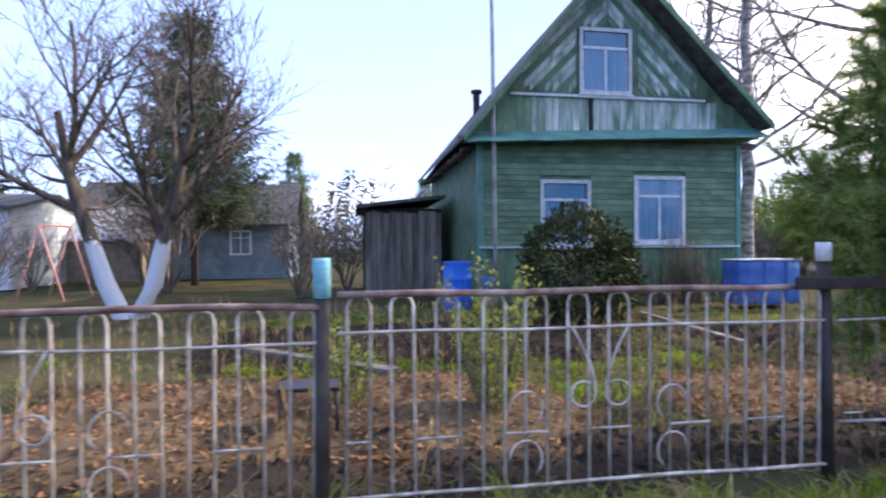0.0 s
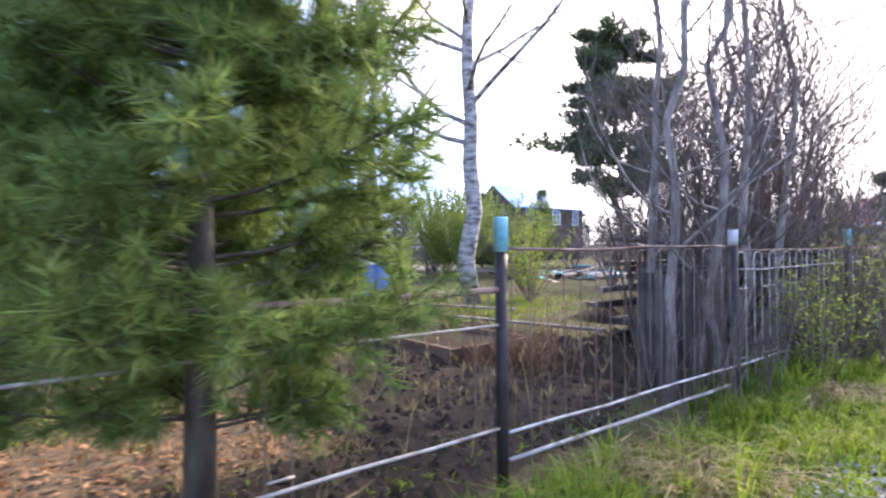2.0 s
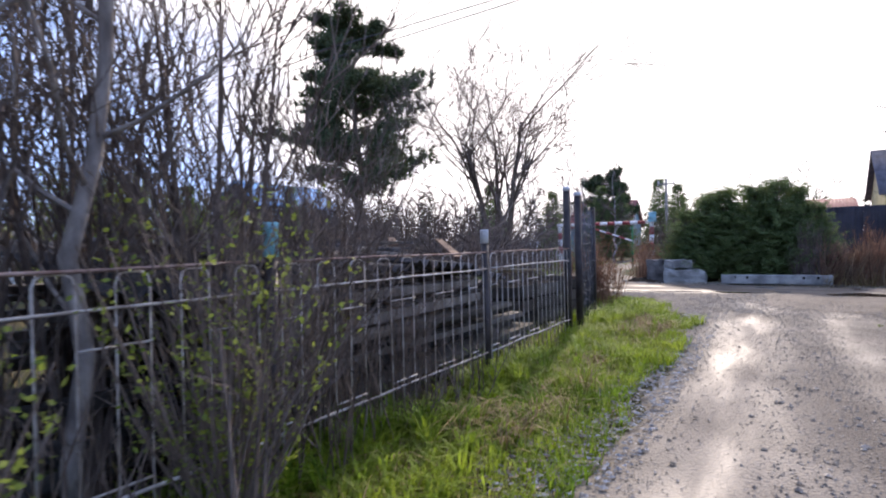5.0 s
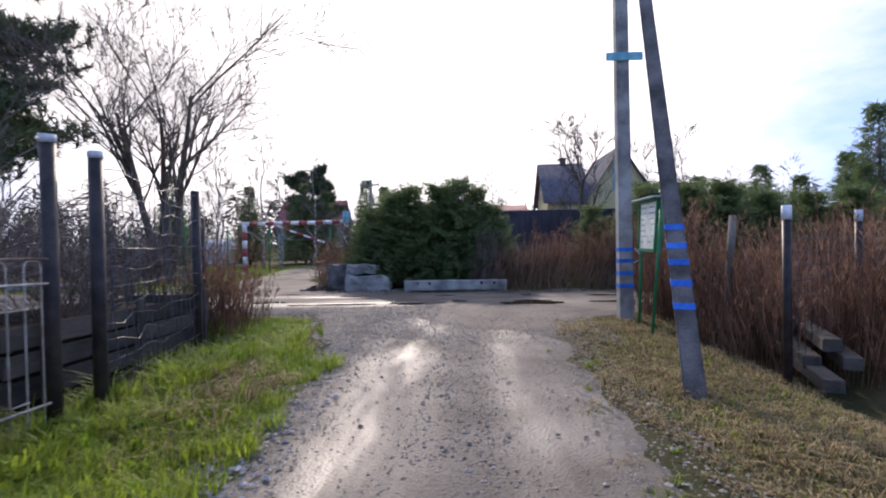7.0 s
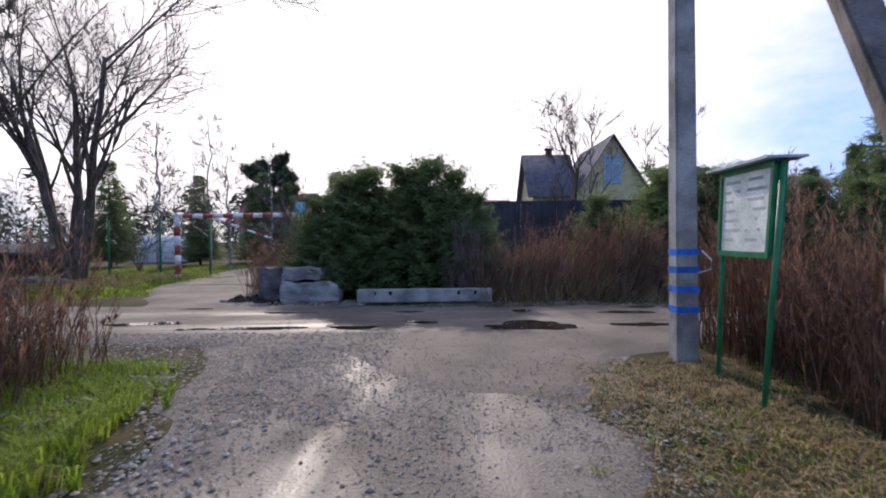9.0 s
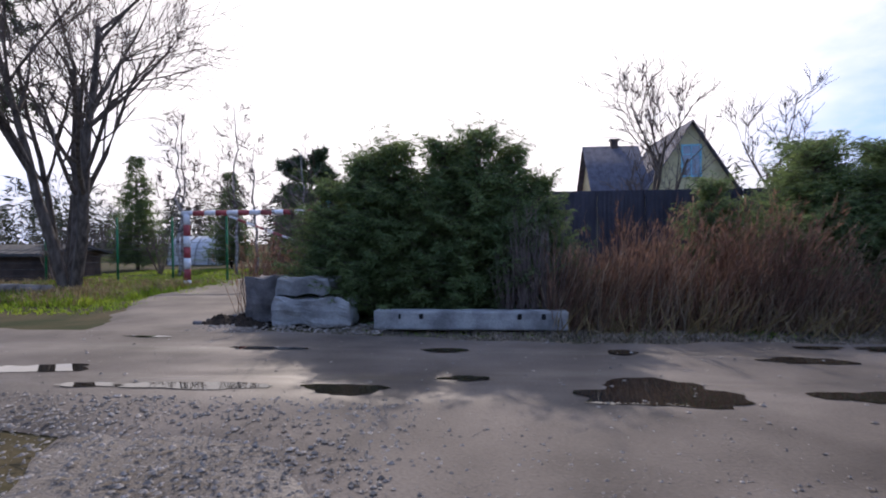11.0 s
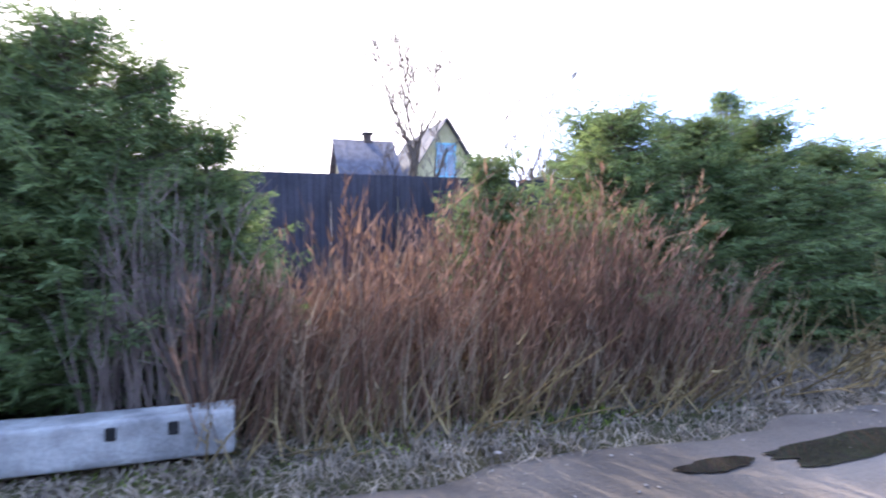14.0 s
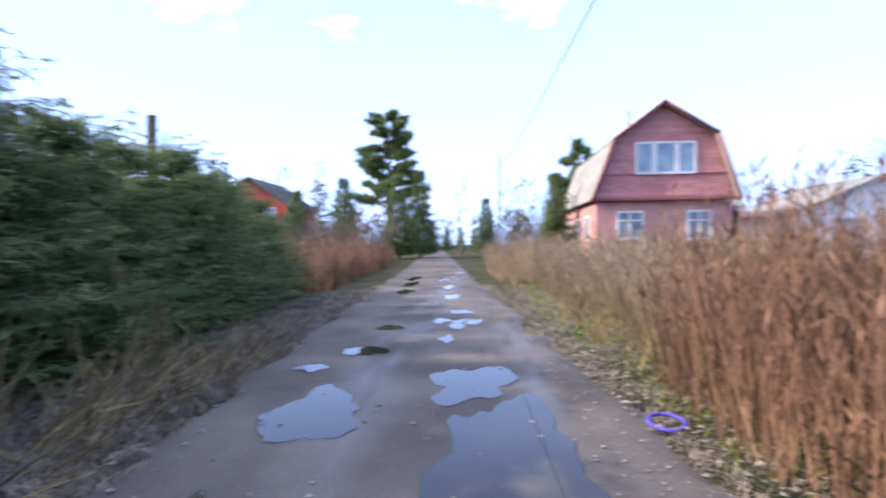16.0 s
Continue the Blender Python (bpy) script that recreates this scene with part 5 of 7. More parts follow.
def timber_pile():
    """Old boards and beams stacked behind the fence under wavy sheets."""
    root = thing("timber_pile", "old grey timber stack under wavy roofing sheets behind fence", "timber pile")
    rng = random.Random(21)
    for layer in range(10):
        z = 0.08 + layer * 0.112
        for row in range(5):
            x = -3.0 - row * 0.62 - (rng.random() ** 2 * 0.5 if row == 0 else 0) + rng.uniform(-0.06, 0.06)
            y0, y1 = 0.8 + rng.uniform(-0.5, 1.4), 7.0 + rng.uniform(-1.3, 0.2) - layer * 0.1
            if layer > 7:
                y1 = min(y1, 5.5 + rng.uniform(-0.5, 0.3))
            w, t = rng.uniform(0.1, 0.42), rng.uniform(0.03, 0.1)
            b = boxm((x - w, y0, z), (x, y1, z + t), 0.006)
            tilt, yaw = rng.uniform(-0.05, 0.05), rng.uniform(-0.02, 0.02)
            for v in b.verts:
                v.co.z += (v.co.y - 3.7) * tilt * 0.4
                v.co.x += (v.co.y - 3.7) * yaw
            part("beam", b, M["greyboard"] if rng.random() < 0.15 else M["lumber"], root)
    for k, (yc, tilt, turn) in enumerate(((1.3, 0.05, 0.1), (2.35, 0.12, -0.12), (3.3, 0.05, 0.05), (4.2, 0.1, -0.2), (5.1, 0.16, 0.25))):
        h = Heap()
        n = 36
        for i in range(n + 1):
            u = i / n
            for q in range(5):
                a = q / 4
                xx = -2.95 - 0.06 * (k % 3) - 2.5 * a
                zz = 1.2 + 0.035 * (k % 2) + 0.34 * a + 0.05 * math.sin(a * 3 + k) - (0.06 if k == 4 else 0) + 0.035 * math.sin(u * 44) - tilt * (u - 0.5)
                yy = yc - 0.65 + 1.3 * u + turn * a
                h.v += [Vector((xx, yy, zz)), Vector((xx, yy, zz - 0.012))]
        for i in range(n):
            for q in range(4):
                o = 10 * i + 2 * q
                h.f += [(o, o + 10, o + 12, o + 2), (o + 1, o + 3, o + 13, o + 11)]
            o = 10 * i
            h.f += [(o, o + 1, o + 11, o + 10), (o + 8, o + 18, o + 19, o + 9)]
        for o in (0, 10 * n):
            for q in range(4):
                h.f.append((o + 2 * q, o + 2 * q + 2, o + 2 * q + 3, o + 2 * q + 1))
        part("roofing_sheet", h.mesh("roofing_sheet", M["slate"], False), None, root, "grey wavy sheet")
    b = boxm((-3.9, 5.75, 1.08), (-2.95, 6.95, 1.1))
    for v in b.verts:
        v.co.z += (v.co.x + 3.4) * 0.08 - (v.co.y - 5.75) * 0.05
    part("plywood_sheet", b, M["plywood"], root, "pale plywood sheet")
    for k in range(14):
        # loose boards thrown on top at all angles
        L, c, an = rng.uniform(0.8, 2.4), Vector((rng.uniform(-5.0, -3.4), rng.uniform(1.2, 6.0), 0)), rng.uniform(0.2, 2.9)
        bm = boxm((-L / 2, -rng.uniform(0.03, 0.09), -0.015), (L / 2, 0.05, 0.015), 0.004)
        zt = 1.3 + 0.14 * (-2.95 - c.x) if c.y < 5.6 else 1.12
        bmesh.ops.transform(bm, matrix=Matrix.Translation(c + Vector((0, 0, zt + rng.uniform(0, 0.06)))) @ Euler((0, 0.136 * math.cos(an) + rng.uniform(-0.03, 0.03), an)).to_matrix().to_4x4(), verts=bm.verts)
        part("board", bm, M[rng.choice(("lumber", "greyboard", "brownboard", "slate"))], root)


timber_pile()


# ---- poles, notice board, kerb and blocks ----
def square_post(name_mat, base, top, w0, w1, parent, name="pole", turn=0.0):
    bm = bmesh.new()
    co, si = math.cos(radians(turn)), math.sin(radians(turn))
    base, top = Vector(base), Vector(top)
    vs = []
    for p, w in ((base, w0), (top, w1)):
        for sx, sy in ((-1, -1), (1, -1), (1, 1), (-1, 1)):
            vs.append(bm.verts.new(p + Vector(((sx * co - sy * si) * w / 2, (sx * si + sy * co) * w / 2, 0))))
    bm.faces.new(vs[3::-1])
    bm.faces.new(vs[4:])
    for i in range(4):
        bm.faces.new((vs[i], vs[(i + 1) % 4], vs[4 + (i + 1) % 4], vs[4 + i]))
    bmesh.ops.bevel(bm, geom=[e for e in bm.edges], offset=0.018, segments=2, affect="EDGES")
    return part(name, bm, M[name_mat], parent)


def utility_pole():
    root = thing("utility_pole", "square concrete utility pole with blue painted bands", "pole")
    b, t = Vector((3.3, 13.25, -0.3)), Vector((3.27, 13.25, 9.2))
    p = square_post("concrete", b, t, 0.25, 0.2, root)
    for z in (0.55, 0.78, 1.0, 1.2):
        c = b.lerp(t, (z + 0.3) / 9.5)
        w = 0.256 - 0.05 * (z + 0.3) / 9.5
        part("painted_band", boxm((c.x - w / 2, c.y - w / 2, z), (c.x + w / 2, c.y + w / 2, z + 0.07)), M["bandblue"], p, "blue painted band")
    part("bracket", boxm((2.98, 13.08, 4.6), (3.62, 13.115, 4.74), 0.006), M["capblue"], root, "pale blue bracket plate")
    part("cross_arm", boxm((2.5, 13.1, 8.3), (4.1, 13.14, 8.4), 0.006), M["post"], root)
    for x in (2.6, 3.0, 3.6, 4.0):
        part("insulator", tubes("insulator", [[(x, 13.12, 8.403), (x, 13.12, 8.53)]], 0.035, M["white"], 8), None, root)
    part("bracket", boxm((3.36, 13.09, 6.94), (3.44, 13.15, 7.06), 0.006), M["post"], root)
    part("cable_loop", tubes("cable_loop", [[(3.44, 13.1, 1.25), (3.5, 13.0, 1.15), (3.47, 12.95, 1.05), (3.4, 13.1, 1.0)]], 0.008, M["white"], 5), None, root)


utility_pole()


def strut():
    root = thing("pole_strut", "leaning dark concrete strut with bright blue bands", "pole")
    d = Vector((0.12, 0.628, 1))
    b = Vector((2.54, 8.3, 0.0))
    p = square_post("strutconcrete", b - d * 0.3, b + d * 8.0, 0.2, 0.165, root, turn=-18)
    co, si = math.cos(radians(-18)), math.sin(radians(-18))
    for z in (0.72, 0.94, 1.15, 1.32, 1.52):
        bm = bmesh.new()
        for k, zz in enumerate((z, z + 0.06)):
            c = b + d * zz
            w = 0.206 - 0.035 * (zz + 0.3) / 8.3
            for sx, sy in ((-1, -1), (1, -1), (1, 1), (-1, 1)):
                bm.verts.new(c + Vector(((sx * co - sy * si) * w / 2, (sx * si + sy * co) * w / 2, 0)))
        bm.verts.ensure_lookup_table()
        v = bm.verts
        bm.faces.new((v[3], v[2], v[1], v[0]))
        bm.faces.new((v[4], v[5], v[6], v[7]))
        for i in range(4):
            bm.faces.new((v[i], v[(i + 1) % 4], v[4 + (i + 1) % 4], v[4 + i]))
        part("painted_band", bm, M["bandblue"], p, "blue painted band")


strut()


def far_pole(name, label, base, tall, r, material, arm=False):
    root = thing(name, label, "pole", at=pose(*base))
    part("pole", tubes("pole", [[(0, 0, -0.3), (0, 0.02, tall * 0.5), (0, 0, tall)]], r, M[material], 8), None, root)
    if arm:
        part("cross_arm", boxm((-0.7, -0.05, tall - 0.5), (0.7, 0.05, tall - 0.38)), M[material], root)
        for x in (-0.6, 0.6):
            part("insulator", tubes("insulator", [[(x, 0, tall - 0.377), (x, 0, tall - 0.2)]], 0.05, M["white"], 6), None, root)


far_pole("wooden_pole", "broken off dark wooden pole above the hedge", (21.24, 26.97, 0), 5.65, 0.15, "lumber")
far_pole("utility_pole", "distant concrete pole with a cross arm", (62, 14.6, 0), 10.7, 0.14, "concrete", True)
far_pole("street_lamp", "distant grey lamp post beyond the barrier", (-7.6, 49.9, 0), 6.8, 0.1, "concrete", True)
far_pole("utility_pole", "grey pole along the dirt road", (-48, 17.2, 0), 10.4, 0.14, "concrete", True)
far_pole("utility_pole", "distant pole behind the birches", (-42, 6.0, 0), 5.0, 0.12, "concrete", True)


def cables():
    for a, b, sag in (((3.42, 13.12, 7.0), (62, 14.6, 9.0), 0.35), ((2.6, 13.12, 8.53), (-48.0, 17.2, 9.2), 0.5), ((3.0, 13.12, 8.53), (-48.0, 17.2, 10.2), 0.4)):
        a, b = Vector(a), Vector(b)
        pts = [a.lerp(b, u / 16) - Vector((0, 0, sag * 4 * (u / 16) * (1 - u / 16))) for u in range(17)]
        tagged(part("cable", tubes("cable", [pts], 0.018, M["wire"], 5), None), "thin black overhead cable between poles", "cable", group="overhead cables")


cables()


def notice_board():
    root = thing("notice_board", "green framed notice board on two thin legs", "notice board")
    top, bottom = 2.02, 1.24
    pa, pb = Vector((3.3, 12.45, 0)), Vector((3.19, 11.45, 0))
    la, lb = Vector((0.04, 0, 0)), Vector((0.08, 0, 0))
    d = (pb - pa).normalized()
    n = Vector((d.y, -d.x, 0))
    if n.x > 0:
        n = -n
    for p, q in ((pa, la), (pb, lb)):
        part("leg", tubes("leg", [[p - q * 0.2 + Vector((0, 0, -0.2)), p + q * 2.05 + Vector((0, 0, 2.05))]], 0.024, M["signgreen"], 8), None, root)
    def slab(name, u0, u1, z0, z1, o0, o1, material, parent):
        bm = bmesh.new()
        L = (pb - pa).length
        vs = [bm.verts.new(pa + d * L * u + la.lerp(lb, u) * z + n * o + Vector((0, 0, z))) for o in (o0, o1) for u, z in ((u0, z0), (u1, z0), (u1, z1), (u0, z1))]
        for q in ((0, 1, 2, 3), (7, 6, 5, 4), (0, 4, 5, 1), (3, 2, 6, 7), (1, 5, 6, 2), (0, 3, 7, 4)):
            bm.faces.new([vs[i] for i in q])
        bmesh.ops.recalc_face_normals(bm, faces=bm.faces)
        return part(name, bm, M[material], parent)
    case = slab("case", 0.03, 0.97, bottom, top, -0.06, 0.03, "signgreen", root)
    sheet = slab("notice_sheet", 0.06, 0.94, bottom + 0.03, top - 0.03, 0.033, 0.04, "paper", root)
    rng = random.Random(5)
    for col in range(2):
        for k in range(7):
            u0 = 0.12 + col * 0.42
            z = top - 0.12 - k * 0.09
            slab("text_line", u0, u0 + rng.uniform(0.18, 0.34), z, z + 0.028, 0.042, 0.044, "ink", sheet)
    for u0, u1, z0, z1 in ((0.02, 0.98, top - 0.03, top + 0.02), (0.02, 0.98, bottom - 0.02, bottom + 0.03), (0.02, 0.06, bottom, top), (0.94, 0.98, bottom, top)):
        slab("frame", u0, u1, z0, z1, 0.031, 0.062, "signgreen", root)
    slab("roof", -0.06, 1.06, top + 0.023, top + 0.045, -0.16, 0.16, "frame", root)


notice_board()


def rough_block(lo, hi, seed, amount=0.03, cuts=5, bevel=0.03, smooth=True):
    bm = bmesh.new()
    box(bm, lo, hi, bevel)
    bmesh.ops.subdivide_edges(bm, edges=list(bm.edges), cuts=cuts, use_grid_fill=True)
    for v in bm.verts:
        q = v.co * 3.1 + Vector((seed * 5.3, seed, 0))
        v.co += Vector((noise.noise(q), noise.noise(q + Vector((9, 0, 0))), noise.noise(q + Vector((0, 9, 0))))) * amount
        q = v.co * 11
        v.co += Vector((noise.noise(q), noise.noise(q + Vector((4, 0, 0))), noise.noise(q + Vector((0, 4, 0))))) * amount * 0.25
    for f in bm.faces:
        f.smooth = smooth
    return bm


def concrete_things():
    k = thing("concrete_beam", "long pale concrete beam lying at the roadside", "concrete beam")
    part("body", rough_block((-1.39, 19.02, 0.03), (1.58, 19.3, 0.32), 1, 0.012, 7, 0.012), M["concrete"], k)
    # black boxes set on the face paint the shade of holes
    for x in (-1.0, -0.68, 0.82, 1.18):
        part("lifting_hole", boxm((x, 19.0, 0.2), (x + (0.03 if x in (-1.0,) else 0.06), 19.03, 0.28), 0.004), M["black"], k)
    blocks = [((-3.2, 19.45, 0.02), (-1.9, 20.15, 0.46), 3, "concrete", "weathered concrete block with chipped edges"),
              ((-3.25, 19.7, 0.5), (-2.3, 20.4, 0.78), 5, "concrete", "smaller concrete slab resting on a block"),
              ((-3.8, 19.8, 0.0), (-3.25, 20.6, 0.8), 7, "concretedark", "upright rough concrete lump beside blocks")]
    for lo, hi, sd, m, lab in blocks:
        tagged(part("concrete_block", rough_block(lo, hi, sd, 0.09, 6, 0.015, False), M[m]), lab, "concrete block", group="roadside blocks")
    rng = random.Random(31)
    for i in range(9):
        x, y, s = -4.1 + rng.uniform(-0.5, 0.5), 20.0 + rng.uniform(-0.7, 0.5), rng.uniform(0.08, 0.2)
        tagged(part("rubble", rough_block((x, y, -0.02), (x + s * 1.3, y + s, s * 0.7), 20 + i, s * 0.3, 2, s * 0.15), M["concretedark"]), "broken piece of dark concrete on the ground", "rubble", group="rubble by the blocks")


concrete_things()


def height_barrier():
    root = thing("height_barrier", "red and white striped pipe barrier over the track", "barrier")
    def striped(a, b, n, r, name):
        a, b = Vector(a), Vector(b)
        bar = None
        for i in range(n):
            m = M["white"] if i % 2 == 0 else M["redpaint"]
            seg = tubes("stripe", [[a.lerp(b, i / n), a.lerp(b, (i + 1) / n)]], r, m, 10)
            if bar is None:
                bar = part(name, seg, None, root)
            else:
                part("stripe", seg, None, bar)
    striped((-9.85, 28.4, -0.2), (-9.85, 28.4, 2.4), 7, 0.11, "post")
    striped((-5.2, 28.9, -0.2), (-5.2, 28.9, 2.6), 7, 0.11, "post")
    striped((-10.0, 28.4, 2.42), (-5.1, 28.9, 2.45), 13, 0.09, "beam")
    striped((-8.3, 28.3, 2.3), (-5.9, 27.6, 1.5), 7, 0.04, "brace")
    part("plate", boxm((-5.32, 28.7, 2.45), (-4.95, 28.75, 2.95), 0.01), M["capblue"], root)


height_barrier()


def low_rail():
    root = thing("low_rail", "low rusty pipe rail standing behind the concrete blocks", "rail")
    part("bar", tubes("bar", [[(-5.0, 24, 1.26), (-3.8, 23.9, 1.27)]], 0.035, M["rustrail"], 8), None, root)
    for x in (-4.85, -4.0):
        part("post", tubes("post", [[(x, 23.95, -0.2), (x, 23.95, 1.24)]], 0.035, M["rustrail"], 8), None, root)


low_rail()


def dark_fence():
    root = thing("metal_fence", "tall dark corrugated metal fence behind dry stalks", "fence")
    y = 24.0
    for k in range(10):
        x0, x1 = -1.5 + k * 1.1, -1.5 + (k + 1) * 1.1
        h = Heap()
        n = 22
        for i in range(n + 1):
            u = i / n
            dy = 0.018 * (1 if (i // 1) % 4 in (1, 2) else -1)
            for z in (0.05, 2.56):
                h.v += [Vector((x0 + (x1 - x0) * u, y + dy, z)), Vector((x0 + (x1 - x0) * u, y + dy + 0.004, z))]
        for i in range(n):
            o = 4 * i
            for q in ((0, 4, 6, 2), (1, 3, 7, 5), (2, 6, 7, 3), (0, 1, 5, 4)):
                h.f.append(tuple(o + j for j in q))
        part("panel", h.mesh("panel", M["darkmetal"]), None, root)
    for k in range(5):
        x = -1.4 + k * 2.6
        part("post", boxm((x, y + 0.03, -0.2), (x + 0.07, y + 0.1, 2.5)), M["post"], root)


dark_fence()


def plank_bed():
    """A raised bed boxed in with old planks behind the wire fence."""
    root = thing("raised_bed", "raised garden bed boxed with grey weathered planks", "garden bed")
    rng = random.Random(31)
    for k, z in enumerate((0.05, 0.28, 0.51)):
        for x in (-3.55, -4.75):
            b = boxm((x - 0.03, 7.7 + rng.uniform(-0.1, 0.1), z), (x + rng.uniform(0, 0.02), 11.5 + rng.uniform(-0.3, 0.3), z + 0.2), 0.006)
            for v in b.verts:
                v.co.z += (v.co.y - 9.6) * rng.uniform(-0.006, 0.006) - (v.co.y - 9.6) * 0.01 * k
            part("plank", b, M["lumber"], root)
        for y in (7.82, 11.3):
            part("plank", boxm((-4.7, y - 0.03, z), (-3.6, y, z + 0.2), 0.006), M["lumber"], root)
    part("soil", boxm((-4.74, 7.84, -0.05), (-3.6, 11.25, 0.6), 0.02), M["soil"], root, "dark garden soil")
    for y in (8.0, 9.5, 11.1):
        part("stake", boxm((-3.5, y, -0.1), (-3.44, y + 0.07, 0.82), 0.004), M["lumber"], root)
    lg = thing("fallen_log", "grey barkless log lying in the grass by aspens", "log")
    part("log", tubes("log", [[(-14.3, 25.5, 0.12), (-13.2, 25.1, 0.16), (-11.9, 25.0, 0.13)]], 0.15, M["greyboard"], 10), None, lg)


plank_bed()


def right_fence():
    root = thing("wire_fence", "dark pipe posts with pale caps and thin wire", "fence")
    posts = [(3.78, 9.0), (5.5, 10.45), (7.2, 11.9)]
    for x, y in posts:
        p = part("post", tubes("post", [[(x, y, -0.3), (x, y, 1.6)]], 0.045, M["post"], 10), None, root)
        part("cap", tubes("cap", [[(x, y, 1.603), (x, y, 1.75)]], 0.05, M["capwhite"], 10), None, p)
    for k in range(9):
        z = 0.2 + k * 0.15
        part("wire", tubes("wire", [[(x, y, z) for x, y in posts]], 0.004, M["wire"], 4), None, root)
    for k in range(24):
        u = (k + 0.5) / 24
        x, y = 3.78 + 3.42 * u, 9.0 + 2.9 * u
        part("wire", tubes("wire", [[(x, y, 0.1), (x, y, 1.45)]], 0.004, M["wire"], 4), None, root)
    lg = thing("timber_pile", "dark old beams lying in the ditch", "timber pile")
    for k, (a, b) in enumerate((((4.15, 9.2, 0.06), (5.9, 14.2, 0.1)), ((4.45, 9.0, 0.08), (6.3, 13.8, 0.12)), ((4.3, 9.1, 0.26), (6.0, 13.9, 0.3)), ((4.0, 8.6, -0.05), (5.0, 12.0, 0.0)))):
        d = Vector(b) - Vector(a)
        bm = boxm((-0.09, 0, -0.07), (0.09, d.length, 0.07), 0.01)
        bmesh.ops.transform(bm, matrix=Matrix.Translation(a) @ d.to_track_quat("Y", "Z").to_matrix().to_4x4(), verts=bm.verts)
        part("beam", bm, M["lumber"], lg)
    s = thing("leaning_post", "leaning weathered wooden post among dry stalks", "post")
    part("shaft", tubes("shaft", [[(4.3, 11.6, -0.2), (4.5, 11.7, 1.75)]], 0.06, M["greyboard"], 8), None, s)


right_fence()


# ---- garden things ----
def barrel():
    root = thing("barrel", "bright blue plastic water barrel on the garden soil", "barrel", at=pose(-11.9, -7.72, 0.0))
    h = Heap()
    prof = [(0.0, 0.29), (0.03, 0.31), (0.3, 0.335), (0.33, 0.35), (0.37, 0.335), (0.68, 0.335), (0.72, 0.35), (0.76, 0.335), (1.02, 0.31), (1.05, 0.32), (1.08, 0.32)]
    h.tube([Vector((0, 0, z)) for z, r in prof], [r for z, r in prof], 24)
    part("body", h.mesh("body", M["barrelblue"], True), None, root)
    part("rim", tubes("rim", [[(0.32 * math.cos(a * math.pi / 12), 0.32 * math.sin(a * math.pi / 12), 1.09) for a in range(25)]], 0.015, M["barrelblue"], 6), None, root)
    h = Heap()
    bk = thing("bucket", "small blue bucket beside the barrel", "bucket", at=pose(-11.7, -7.05, 0.45))
    h.tube([Vector((0, 0, 0)), Vector((0, 0, 0.3))], [0.13, 0.17], 16)
    part("body", h.mesh("body", M["boxblue"], True), None, bk)
    st = thing("stool", "rough wooden stump under the bucket", "stump", at=pose(-11.7, -7.05, 0))
    h = Heap()
    h.tube([Vector((0, 0, -0.03)), Vector((0, 0, 0.45))], [0.2, 0.18], 14)
    part("block", h.mesh("block", M["greyboard"], True), None, st)


barrel()


def blue_tank():
    root = thing("water_tank", "faded blue sheet metal water tank in the garden", "tank")
    bm = rough_block((-11.8, -1.25, 0.06), (-11.15, 0.3, 1.08), 3, 0.012, 4, 0.015)
    b = part("body", bm, M["boxblue"], root)
    part("rim", boxm((-11.83, -1.28, 1.085), (-11.12, 0.33, 1.115), 0.004), M["frame"], root)
    for y in (-0.65, -0.1):
        part("rib", boxm((-11.15, y, 0.1), (-11.12, y + 0.04, 1.06)), M["boxblue"], root)


blue_tank()


